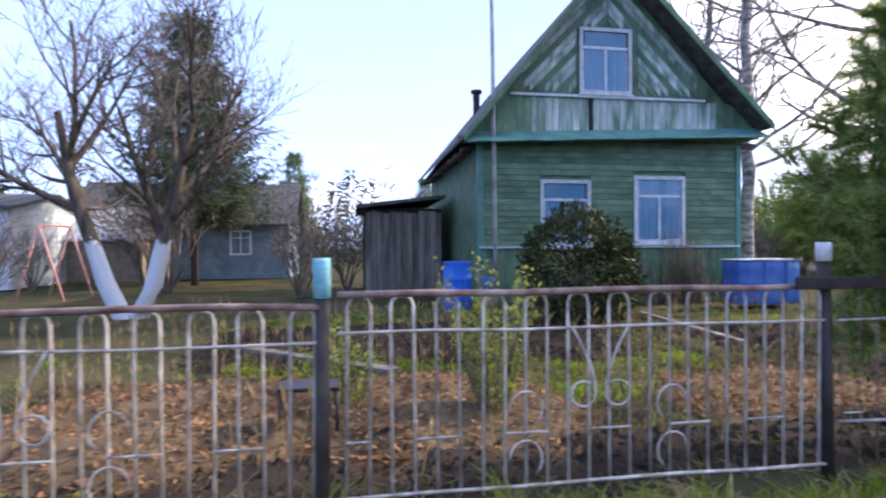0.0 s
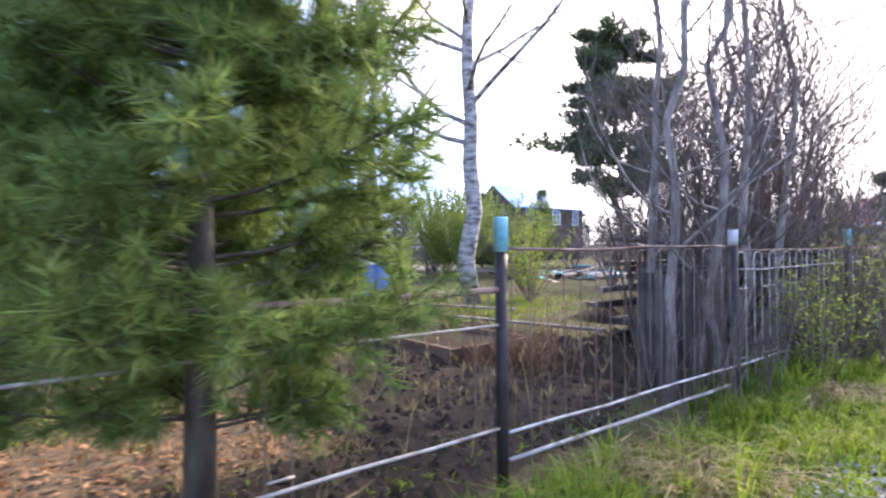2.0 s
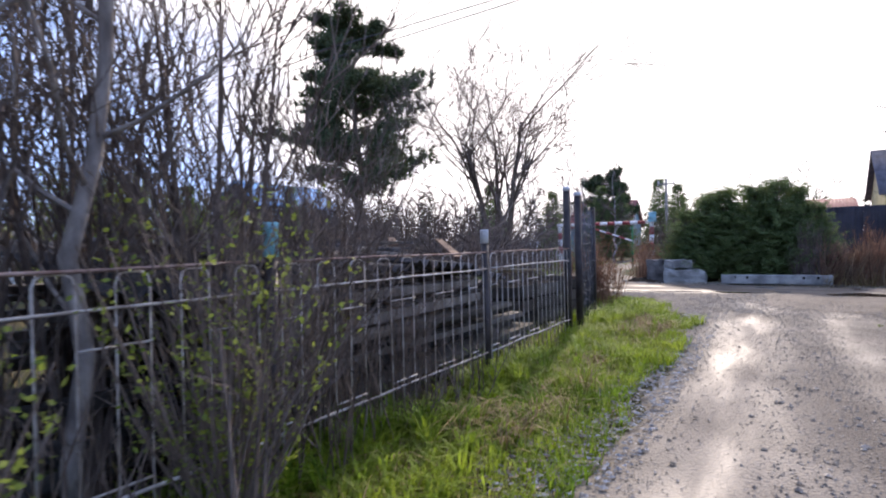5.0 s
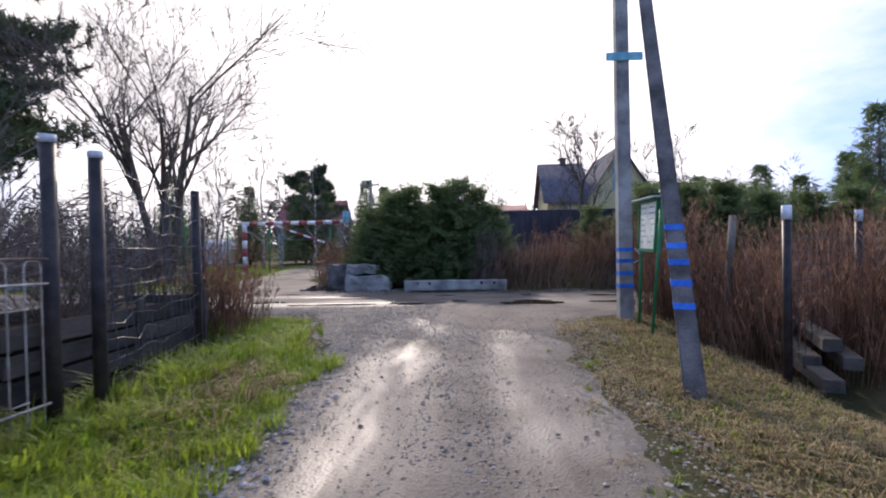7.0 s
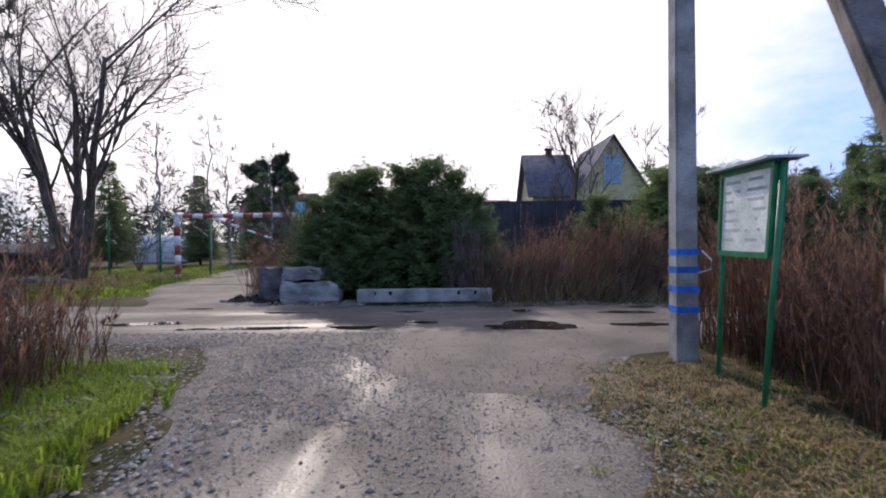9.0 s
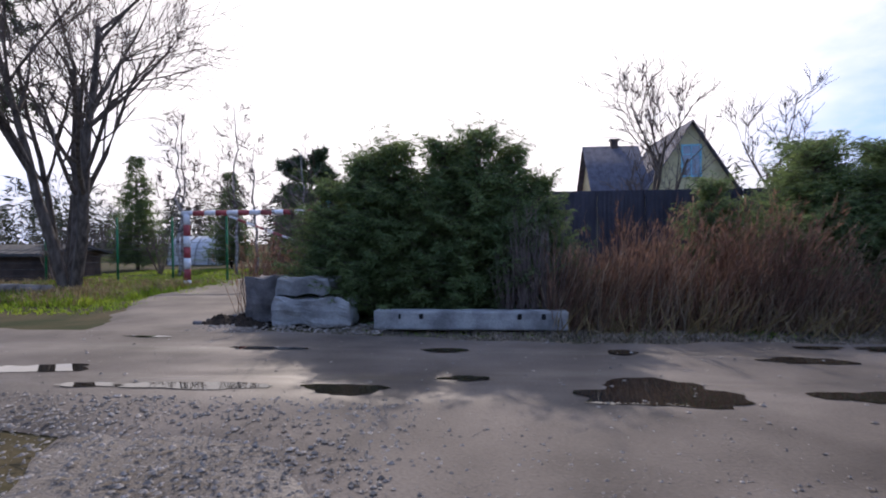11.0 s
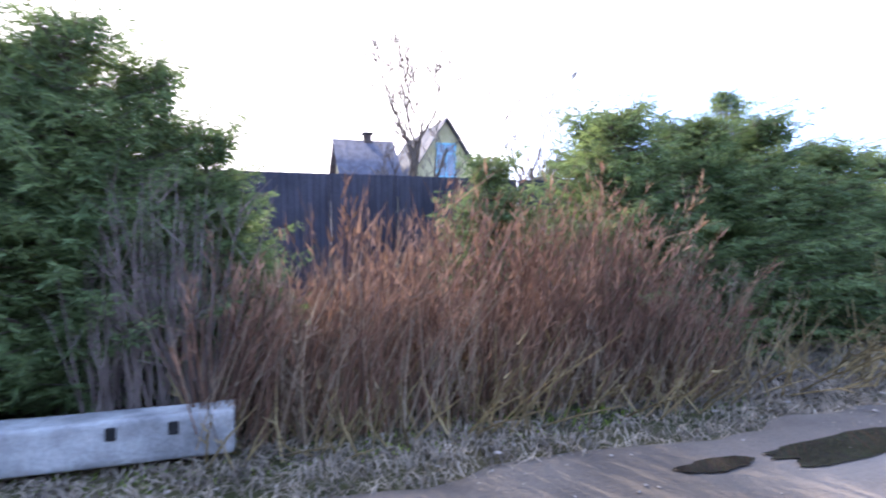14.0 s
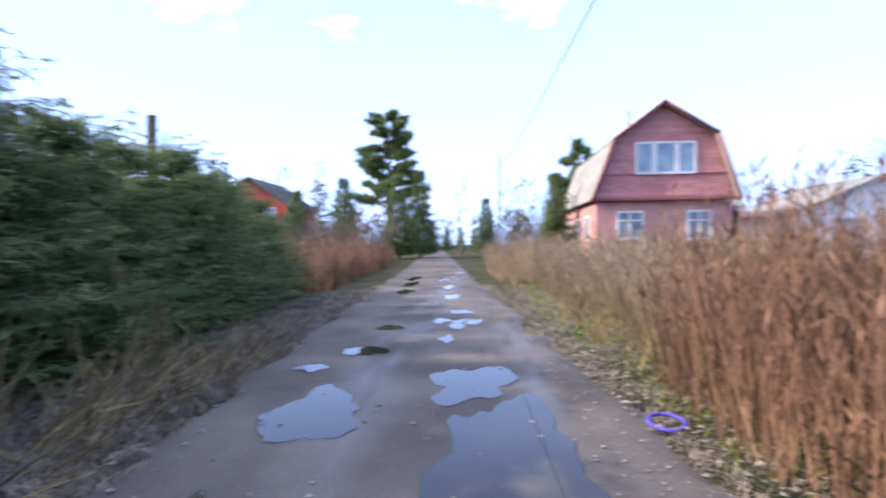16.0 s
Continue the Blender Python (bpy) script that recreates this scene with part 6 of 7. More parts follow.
def bed(name, label, x0, y0, x1, y1, tall, material, seed, cat="garden bed"):
    """A low heap of soil or mulch with an uneven top."""
    nx, ny = max(6, int((x1 - x0) / 0.14)), max(6, int((y1 - y0) / 0.14))
    h = Heap()
    for j in range(ny + 1):
        for i in range(nx + 1):
            u, v = i / nx, j / ny
            x, y = x0 + (x1 - x0) * u, y0 + (y1 - y0) * v
            e = min(1, 4 * u * (1 - u) * 1.6) * min(1, 4 * v * (1 - v) * 1.6)
            x += 0.3 * noise.noise(Vector((x, y, seed)))
            y += 0.3 * noise.noise(Vector((x, y, seed + 7)))
            z = height(x, y) - 0.03 + tall * e * (0.75 + 0.5 * noise.noise(Vector((x * 2, y * 2, seed)))) + 0.05 * e * noise.noise(Vector((x * 9, y * 9, seed)))
            h.v.append(Vector((x, y, z)))
    for j in range(ny):
        for i in range(nx):
            o = j * (nx + 1) + i
            h.f.append((o, o + 1, o + nx + 2, o + nx + 1))
    top = tagged(part(name, h.mesh(name, M[material], True), None), label, cat)
    # clods or dead leaves lying over the whole bed
    rng, c = random.Random(seed + 400), Heap()
    for _ in range(int((x1 - x0) * (y1 - y0) * (420 if material == "mulch" else 130))):
        i, j, u, v = rng.randrange(1, nx - 1), rng.randrange(1, ny - 1), rng.random(), rng.random()
        o = j * (nx + 1) + i
        p = h.v[o].lerp(h.v[o + 1], u).lerp(h.v[o + nx + 1].lerp(h.v[o + nx + 2], u), v)
        if material == "mulch":
            d = Vector((rng.uniform(-1, 1), rng.uniform(-1, 1), rng.uniform(-0.3, 0.5))).normalized() * rng.uniform(0.03, 0.085)
            c.leafy(p + Vector((0, 0, 0.008)), d, d.cross(Vector((rng.uniform(-0.6, 0.6), rng.uniform(-0.6, 0.6), 1))).normalized(), rng.uniform(0.008, 0.024))
        else:
            s, b = 0.015 + 0.05 * rng.random() ** 2, len(c.v)
            for dx, dy, dz in ((1, 0, 0), (0.3, 0.95, 0), (-0.8, 0.6, 0), (-0.8, -0.6, 0), (0.3, -0.95, 0), (0, 0, 0.8)):
                c.v.append(p + Vector((dx * rng.uniform(0.7, 1.2), dy * rng.uniform(0.7, 1.2), dz * rng.uniform(0.6, 1.3) - 0.1)) * s)
            c.f += [(b + q, b + (q + 1) % 5, b + 5) for q in range(5)]
    cover = part("leaf_cover" if material == "mulch" else "clod_cover", c.mesh("cover", M["deadleaf" if material == "mulch" else "clod"]), None, top)
    cover["kind"] = "stuff"


bed("mulch_bed", "low bed covered with tan straw mulch", -6.0, -13.2, -3.1, -7.9, 0.2, "mulch", 1)
bed("mulch_bed", "small bed of brown leaf mulch", -5.4, -7.4, -3.6, -4.6, 0.14, "mulch", 2)
bed("soil_bed", "freshly dug dark soil bed", -10.2, -12.5, -6.2, -5.0, 0.18, "soil", 3)
bed("soil_bed", "dark soil mound along the fence", -3.9, -13.5, -2.7, -2.0, 0.11, "soil", 4)
bed("soil_bed", "wide dug garden soil by the tank", -9.2, -5.0, -3.0, 0.6, 0.17, "soil", 5)
bed("soil_heap", "heap of dark earth on the grass", -7.6, 2.2, -6.2, 4.2, 0.3, "soil", 6, "soil heap")
bed("soil_heap", "rough bank of dark earth beside the concrete blocks", -4.6, 19.1, -3.2, 20.7, 0.22, "soil", 9, "soil heap")
bed("soil_bed", "dark soil under the timber", -6.2, 0.2, -2.65, 7.2, 0.1, "soil", 8)


def bed_box():
    root = thing("raised_bed", "low raised bed edged with old brown boards", "raised bed")
    for lo, hi in (((-7.6, -2.55, -0.03), (-5.4, -2.5, 0.24)), ((-7.6, -1.12, -0.03), (-5.4, -1.07, 0.22)), ((-5.4, -2.55, -0.03), (-5.35, -1.07, 0.23))):
        part("board", boxm(lo, hi, 0.004), M["brownboard"], root)
    part("soil", boxm((-7.5, -2.5, -0.02), (-5.4, -1.12, 0.15)), M["soil"], root)
    for i, (a, b, w) in enumerate((((-6.6, -11.4, 0.25), (-4.2, -9.7, 0.42), 0.14), ((-9.5, -4.6, 0.16), (-6.2, -5.0, 0.17), 0.12), ((-8.5, -0.4, 0.2), (-5.2, 0.2, 0.2), 0.12), ((-10.5, 0.9, 0.15), (-8.4, 1.6, 0.15), 0.15))):
        d = Vector(b) - Vector(a)
        bm = boxm((-w / 2, 0, -0.02), (w / 2, d.length, 0.02), 0.004)
        bmesh.ops.transform(bm, matrix=Matrix.Translation(a) @ d.to_track_quat("Y", "Z").to_matrix().to_4x4(), verts=bm.verts)
        tagged(part("plank", bm, M["greyboard"]), "long weathered plank lying across the garden bed", "plank", group="garden planks")
    tb = thing("stool", "small dark metal stool standing in the mulch", "stool", at=pose(-3.9, -10.35, 0.05))
    part("seat", boxm((-0.14, -0.22, 0.34), (0.14, 0.22, 0.37), 0.006), M["post"], tb)
    for sx, sy in ((-0.12, -0.2), (0.12, -0.2), (-0.12, 0.2), (0.12, 0.2)):
        part("leg", tubes("leg", [[(sx, sy, -0.05), (sx, sy, 0.337)]], 0.012, M["post"], 6), None, tb)


bed_box()


def compost_box():
    root = thing("compost_box", "dark upright board compost box behind the fence", "compost box")
    rng = random.Random(77)
    for k in range(6):
        y = -1.45 + k * 0.1
        part("board", boxm((-2.97, y, -0.05), (-2.94, y + 0.092, 1.2 + rng.uniform(-0.04, 0.04)), 0.004), M["lumber"], root)
    for k in range(6):
        x = -3.55 + k * 0.098
        for y in (-1.45, -0.88):
            part("board", boxm((x, y - 0.03, -0.05), (x + 0.09, y, 1.18 + rng.uniform(-0.04, 0.04)), 0.004), M["lumber"], root)
    part("soil", boxm((-3.53, -1.44, -0.04), (-2.98, -0.92, 0.8), 0.02), M["soil"], root)


compost_box()


def swing_frame():
    root = thing("swing_frame", "pinkish pipe frame of a garden swing", "swing")
    for a, b in (((-16.3, -19.0, 0), (-16.3, -18.4, 2.1)), ((-16.3, -17.8, 0), (-16.3, -18.4, 2.1)), ((-18.0, -19.0, 0), (-18.0, -18.4, 2.1)), ((-18.0, -17.8, 0), (-18.0, -18.4, 2.1)), ((-16.3, -18.4, 2.1), (-18.0, -18.4, 2.1))):
        part("pipe", tubes("pipe", [[a, b]], 0.035, M["pinkwall"], 6), None, root)


swing_frame()


def debris():
    rng = random.Random(44)
    root = thing("debris_heap", "heap of pale broken boards and sheets on grass", "debris heap")
    for i in range(46):
        c = Vector((-17.0 + rng.gauss(0, 1.4), 14.8 + rng.gauss(0, 1.6), 0))
        hgt = max(0.03, 0.75 - 0.3 * math.hypot(c.x + 17, c.y - 14.8))
        L, w = rng.uniform(0.5, 1.8), rng.uniform(0.1, 0.4)
        bm = boxm((-L / 2, -w / 2, -0.02), (L / 2, w / 2, 0.02), 0.003)
        m = Matrix.Translation(c + Vector((0, 0, hgt * rng.uniform(0.1, 1.0)))) @ Euler((rng.uniform(-0.3, 0.3), rng.uniform(-0.3, 0.3), rng.uniform(0, 6.3))).to_matrix().to_4x4()
        bmesh.ops.transform(bm, matrix=m, verts=bm.verts)
        part("board", bm, M[rng.choice(("white", "greyboard", "slate", "capblue", "lumber", "plywood"))], root)


debris()
ring_pts = [(7.96 + 0.125 * math.cos(a * math.pi / 12), 14.93 + 0.125 * math.sin(a * math.pi / 12), 0.045 + 0.02 * math.cos(a * math.pi / 12)) for a in range(25)]
tagged(part("plastic_ring", tubes("plastic_ring", [ring_pts], 0.014, M["purple"], 8), None), "purple plastic ring lying on the gravel verge", "ring")
tagged(part("fallen_log", tubes("fallen_log", [[(-15.5, 21.6, 0.08), (-13, 21.9, 0.1), (-11.2, 22.0, 0.09)]], 0.12, M["concrete"], 8), None), "pale fallen log on the grass by the track", "log")


def lawn_fence():
    root = thing("wire_fence", "thin dark green wire fence beyond the track", "fence")
    posts = [(-19, 29.6), (-16.2, 29.8), (-13.5, 30), (-11.4, 30.1), (-9.35, 30.2), (-7.0, 33), (-5.5, 36), (-3.5, 40)]
    for x, y in posts:
        part("post", tubes("post", [[(x, y, -0.2), (x, y, 2.4)]], 0.04, M["signgreen"], 6), None, root)
    for k in range(9):
        z = 0.25 + k * 0.24
        part("wire", tubes("wire", [[(x, y, z) for x, y in posts]], 0.006, M["wire"], 4), None, root)


lawn_fence()


# ---- trees and shrubs ----
bare_tree("apple_tree", (-12.2, -14.6, 0), "old many-stemmed bare apple tree with whitewashed trunk", 12.2, 0.21, 2, 0.55, 4, (5, 5, 6, 7), 0.78, 0.24, 0.09, 11, "limedbark", 0.36, rmin=0.008, turn=1.5)
spruce("juniper_tree", (-23, -16.2, 0), "tall ragged dark conifer behind the apple tree", 10.4, 3.3, 23, 1.3, "needledark", 0.3, 0.15, 0.55, 0.2, "conifer")
straight_tree("birch", (-14.2, 1.3, 0), "tall bare birch with dark patched bark", 15, 0.2, 1, clear=0.25, limbs=26)
straight_tree("birch", (-11.4, 3.0, 0), "tall pale birch with wide bare limbs", 15, 0.25, 2, clear=0.27, limbs=24, reach=0.36)
straight_tree("birch", (-16.2, 2.9, 0), "slender bare birch behind the house", 14, 0.17, 3, clear=0.3, limbs=20)
straight_tree("birch", (-15.4, 0.9, 0), "bare birch close behind the green gable", 14, 0.17, 4, clear=0.35, limbs=18)
pine("pine_tree", (-28.5, 34.2, 0), "tall crooked dark pine with flat needle clumps", 19.8, 7.8, 5, 0.3, 42, r=0.4, tufts=60, count=20, size=0.74, w=0.045, top=0.42)
fluffy_pine("young_pine", (-2.75, -6.0, 0), "young bushy cedar pine growing beside the fence", 4.7, 1.6, 7, 165)
bare_tree("aspen", (-12.6, 26.6, 0), "tall bare aspens growing from one foot", 17.2, 0.19, 3, 0.26, 4, (4, 4, 5, 7), 0.68, 0.16, 0.05, 13, "bark", 0.45, rmin=0.012)
bare_tree("aspen", (-13.6, 27.5, 0), "bare aspen with fine upright twigs", 15, 0.13, 2, 0.22, 4, (4, 4, 4, 6), 0.65, 0.16, 0.06, 14, "bark", 0.45, rmin=0.012)
bare_tree("walnut_tree", (5.9, 29.9, 0), "bare dark tree before the cream house", 11.6, 0.17, 1, 0.02, 4, (4, 5, 5, 7), 0.7, 0.18, 0.14, 15, "bark", 0.42, shrink=0.58, rmin=0.013)
bare_tree("apple_tree", (10.5, 31.2, 0), "bare round-headed tree behind the spruces", 9.4, 0.16, 1, 0.02, 4, (4, 5, 5, 7), 0.7, 0.18, 0.14, 16, "bark", 0.42, shrink=0.58, rmin=0.013)
bare_tree("apple_tree", (25, 37, 0), "bare tree beyond the dry stalks", 10, 0.2, 1, 0.02, 4, (4, 4, 4, 6), 0.75, 0.16, 0.1, 17, "bark", 0.45, shrink=0.55, rmin=0.02)

for i, (x, y, h_) in enumerate(((-13.5, 34, 7), (-11.8, 36, 8), (-10.4, 35, 6), (-15, 37, 8), (-9.2, 38, 6.5), (72, 19, 9), (78, 30, 10), (52, 28.5, 7), (49, 30, 8))):
    straight_tree("birch", (x, y, 0), "slender bare young birch", h_, 0.07, 80 + i, clear=0.2, limbs=16, reach=0.22, rmin=0.014)
# slim saplings crowding the fence
for x, y, h_, sd, ln in ((-3.05, -1.7, 6.4, 301, (0.03, 0.0)), (-2.85, -1.2, 5.6, 302, (0.0, 0.02)), (-2.95, -0.5, 7.0, 303, (0.01, 0.03)), (-3.3, 0.2, 6.8, 304, (-0.02, 0.02)), (-3.0, 0.5, 6.0, 305, (0.03, 0.02)), (-3.6, -1.1, 6.2, 306, (0.02, -0.02))):
    straight_tree("sapling", (x, y, 0), "slim bare sapling growing behind the fence", h_, 0.042, sd, bark="palebark", clear=0.18, limbs=15, reach=0.24, depth=2, kids=(3, 4), up=0.32, lean=ln, rmin=0.006)
pine("pine_tree", (-11.9, 47, 0), "shaggy dark pine standing over the far red roof", 7.2, 2.5, 57, 0.5, 20, r=0.2, tufts=40, count=16, size=0.6, w=0.05, top=0.3)
# shrubs along the fence
shrub = bare_tree("shrub", (-3.3, -0.4, 0), "tall leafless shrub crowding the fence", 4.4, 0.028, 8, 0.2, 3, (3, 3, 4), 0.5, 0.12, 0.08, 31, "twig", 0.62, cat="shrub", rmin=0.006)
for i, (x, y, z, sc) in enumerate(((-3.5, 0.8, 0.5, 1.0), (-3.3, 1.6, 1.6, 1.1), (-4.0, 1.0, 3.6, 0.85), (-2.0, 0.7, 4.2, 0.4), (-3.1, 2.2, 5.0, 0.5), (-4.6, 0.2, 2.2, 0.8), (-3.4, 1.5, 0.9, 0.7), (-3.1, 2.4, 3.1, 0.7), (-3.6, 0.3, 1.2, 0.8), (-2.75, 2.0, 2.0, 0.45), (-2.7, 2.9, 3.3, 0.32), (-2.8, 1.2, 0.7, 0.55))):
    shrub.scale = (sc, sc, sc)
    copy_thing(shrub, pose(x, y, 0, 0, 0, z * 57))
shrub.scale = (1, 1, 1)


def leaf_sprigs(name, at, label, tall, wide, n, seed, leaf="leaf", size=0.035, stems=14, per=26, cat="shrub"):
    """Thin stems with small fresh leaves."""
    rng = random.Random(seed)
    root = thing(name, label, cat, at=pose(*at))
    st, lf = Heap(), Heap()
    for i in range(stems):
        a = rng.uniform(0, 6.283)
        d = Vector((math.cos(a) * rng.uniform(0, wide), math.sin(a) * rng.uniform(0, wide), tall * rng.uniform(0.6, 1.05)))
        b = Vector((math.cos(a) * 0.06, math.sin(a) * 0.06, -0.05))
        pts = [b, b + d * 0.5 + rnd_dir(rng) * 0.05, b + d]
        st.tube(pts, [0.009, 0.007, 0.003], 4, cap=False)
        for k in range(per):
            u = rng.uniform(0.2, 1.0)
            p = (pts[0].lerp(pts[1], u * 2) if u < 0.5 else pts[1].lerp(pts[2], u * 2 - 1)) + rnd_dir(rng) * 0.05
            v = rnd_dir(rng) * size * rng.uniform(0.6, 1.3)
            v.z = abs(v.z)
            lf.leafy(p, v, v.cross(rnd_dir(rng)).normalized(), size * 0.3)
    part("branchwork", st.mesh("branchwork", M["twig"]), None, root)
    part("leaves", lf.mesh("leaves", M[leaf]), None, root)
    return root


leaf_sprigs("currant_bush", (-4.1, -8.9, 0), "currant bush with pale green spring leaves", 1.35, 0.5, 1, 3, stems=28, per=60, size=0.045)
leaf_sprigs("currant_bush", (-4.6, -10.1, 0), "low currant bush just coming into leaf", 0.8, 0.5, 1, 4, stems=18, per=44, size=0.045)
leaf_sprigs("currant_bush", (-4.0, -7.7, 0), "small bush with few fresh leaves", 0.75, 0.35, 1, 5, stems=9, per=18)
leaf_sprigs("willow_shrub", (-2.35, 0.9, 0), "shrub with yellow green leaves over the fence", 1.75, 0.7, 1, 6, stems=44, per=44, size=0.036)
leaf_sprigs("willow_shrub", (-2.25, -0.5, 0), "leafing shrub spilling onto the verge", 1.3, 0.6, 1, 16, stems=40, per=40, size=0.04)
leaf_sprigs("willow_shrub", (-10.8, 4.6, 0), "yellow green bush behind the house", 2.3, 1.6, 1, 8, stems=40, per=60, size=0.07)
leaf_sprigs("willow_shrub", (-24, 12, 0), "broad yellow green bush in the distance", 5.0, 3.2, 1, 9, stems=80, per=150, size=0.12)
leaf_sprigs("willow_shrub", (-26, 18, 0), "pale green thicket in the distance", 4.6, 3.6, 1, 10, stems=80, per=150, size=0.12)
leaf_sprigs("willow_shrub", (-20.6, 10.4, 0), "olive thicket just coming into leaf", 4.6, 2.2, 1, 28, stems=90, per=110, size=0.09)
leaf_sprigs("willow_shrub", (-19.2, 12.9, 0), "broad grey green thicket by the debris", 3.7, 2.4, 1, 29, stems=90, per=70, size=0.08)
leaf_sprigs("willow_shrub", (-29, 15, 0), "tall pale green thicket beyond the gardens", 5.2, 3.6, 1, 18, stems=70, per=140, size=0.13)


def dense_bush(name, at, label, tall, wide, seed, n=5200):
    rng = random.Random(seed)
    root = thing(name, label, "bush", at=pose(*at))
    st, lf = Heap(), Heap()
    for i in range(26):
        d = rnd_dir(rng)
        d.z = abs(d.z) + 0.3
        st.tube([Vector((0, 0, -0.05)), Vector((d.x * wide * 0.5, d.y * wide * 0.5, d.z * tall * 0.6))], [0.02, 0.006], 4, cap=False)
    for i in range(n):
        d = rnd_dir(rng)
        r = rng.uniform(0.55, 1.0) ** 0.5 * (1 + 0.28 * noise.noise(d * 2.3 + Vector((seed, 0, 0))))
        p = Vector((d.x * wide * r, d.y * wide * r, tall * 0.48 + d.z * tall * 0.5 * r))
        v = (d + rnd_dir(rng) * 0.9).normalized() * rng.uniform(0.08, 0.2)
        lf.leafy(p, v, v.cross(rnd_dir(rng)).normalized(), 0.028)
    part("branchwork", st.mesh("branchwork", M["twig"]), None, root)
    part("leaves", lf.mesh("leaves", M["evergreen"]), None, root)


dense_bush("evergreen_bush", (-9.6, -5.85, 0), "dense dark evergreen bush before the house wall", 2.15, 1.05, 5)
dense_bush("evergreen_bush", (-10.3, -5.0, 0), "lower dark evergreen bush by the house", 1.5, 0.75, 8, 2600)

# spruce hedge by the beam, and along the dirt road
specs = [(-2.75, 21.0, 2.5, 0.95), (-2.0, 20.7, 2.9, 1.0), (-1.35, 20.55, 3.1, 1.15), (-0.5, 20.7, 3.15, 1.2), (0.2, 20.5, 3.3, 1.15), (0.95, 20.75, 3.05, 0.95), (1.35, 20.9, 2.5, 0.8), (-1.7, 21.4, 3.0, 1.2), (-0.1, 21.5, 3.1, 1.2)]
base = [spruce("spruce", (0, -400 - 5 * i, 0), "bushy trimmed spruce forming a roadside hedge", 3.2, 1.2, 41 + i, 3.5, top=0.5, uneven=0.42, twig=0.15, group="spruce hedge") for i in range(3)]
row = specs + [(4.6, 21.5, 2.45, 0.9), (6.1, 21.15, 3.05, 1.35), (7.4, 21.1, 3.0, 1.4), (8.75, 21.15, 3.1, 1.35), (10.1, 21.2, 2.8, 1.35), (11.4, 21.4, 2.75, 1.35), (12.8, 21.5, 2.9, 1.4), (14.4, 21.8, 2.7, 1.4), (16.0, 22.1, 2.7, 1.4), (17.8, 22.3, 2.5, 1.4), (5.4, 20.6, 1.6, 0.6), (6.6, 22.2, 3.2, 1.3), (8.2, 22.4, 3.2, 1.3), (9.8, 22.5, 3.1, 1.3)]
rng_h = random.Random(2)
for i, (x, y, h_, w_) in enumerate(row):
    src = base[i % 3]
    src.scale = (w_ / 1.2, w_ / 1.2, h_ / 3.2)
    copy_thing(src, pose(x, y, 0, rng_h.uniform(-3, 3), rng_h.uniform(-3, 3), rng_h.uniform(0, 360)))
for b in base:
    for c in b.children:
        bpy.data.objects.remove(c)
    bpy.data.objects.remove(b)

pine("pine_tree", (63, 26.4, 0), "tall pine at the far end of the road", 15.8, 4.8, 51, 0.36, 40, r=0.3, tufts=70, count=20, size=0.5, w=0.035, needle="needle")
pine("pine_tree", (50, 8.5, 0), "pine behind the dry stalks near the pink house", 9.5, 3.2, 53, 0.3, 24, r=0.22, tufts=26, count=14, size=0.6, w=0.05, needle="needle")
far = [spruce("spruce", (61, 22.9, 0), "dark spruce beside the far road", 9.0, 2.4, 61, 1.0, twig=0.4), spruce("spruce", (57, 24.5, 0), "broad dark spruce beside the far road", 8.0, 2.2, 62, 1.0, twig=0.4)]
for x, y, s in ((48, 27.5, 0.75), (44, 30, 0.6), (40, 29, 0.45), (104, 20.5, 0.5), (108, 26, 0.6), (112, 23.5, 0.55), (100, 28, 0.5), (102, 18, 0.45), (55, 9.5, 0.7), (70, 16, 0.75), (33, 12.5, 0.55), (-19.5, 40, 0.7), (-15, 42, 0.62), (-11.6, 44, 0.66), (-10.3, 45, 0.6), (-12.8, 45.5, 0.55), (-9.5, 58, 0.85), (-8, 60.0, 0.8), (-44, 42, 0.9), (-50, 41, 0.95), (-47, 44, 0.8), (25, 40, 0.75), (30, 47, 0.8), (22, 52, 0.7), (-30, 20, 0.6), (-40, -14, 0.9), (-46, -4, 0.8)):
    far[0].scale = (s, s, s)
    copy_thing(far[0], pose(x, y, 0, 0, 0, x * 31))
far[0].scale = (1, 1, 1)
for x, y, s in ((26, 38.5, 1.05), (14, 36, 0.55), (17, 35, 0.6), (20, 36.5, 0.55), (23, 35.5, 0.6), (29, 36, 0.7), (32, 37, 0.6)):
    far[0].scale = (s * 1.2, s * 1.2, s)
    copy_thing(far[0], pose(x, y, 0, 0, 0, x * 31))
far[0].scale = (1, 1, 1)

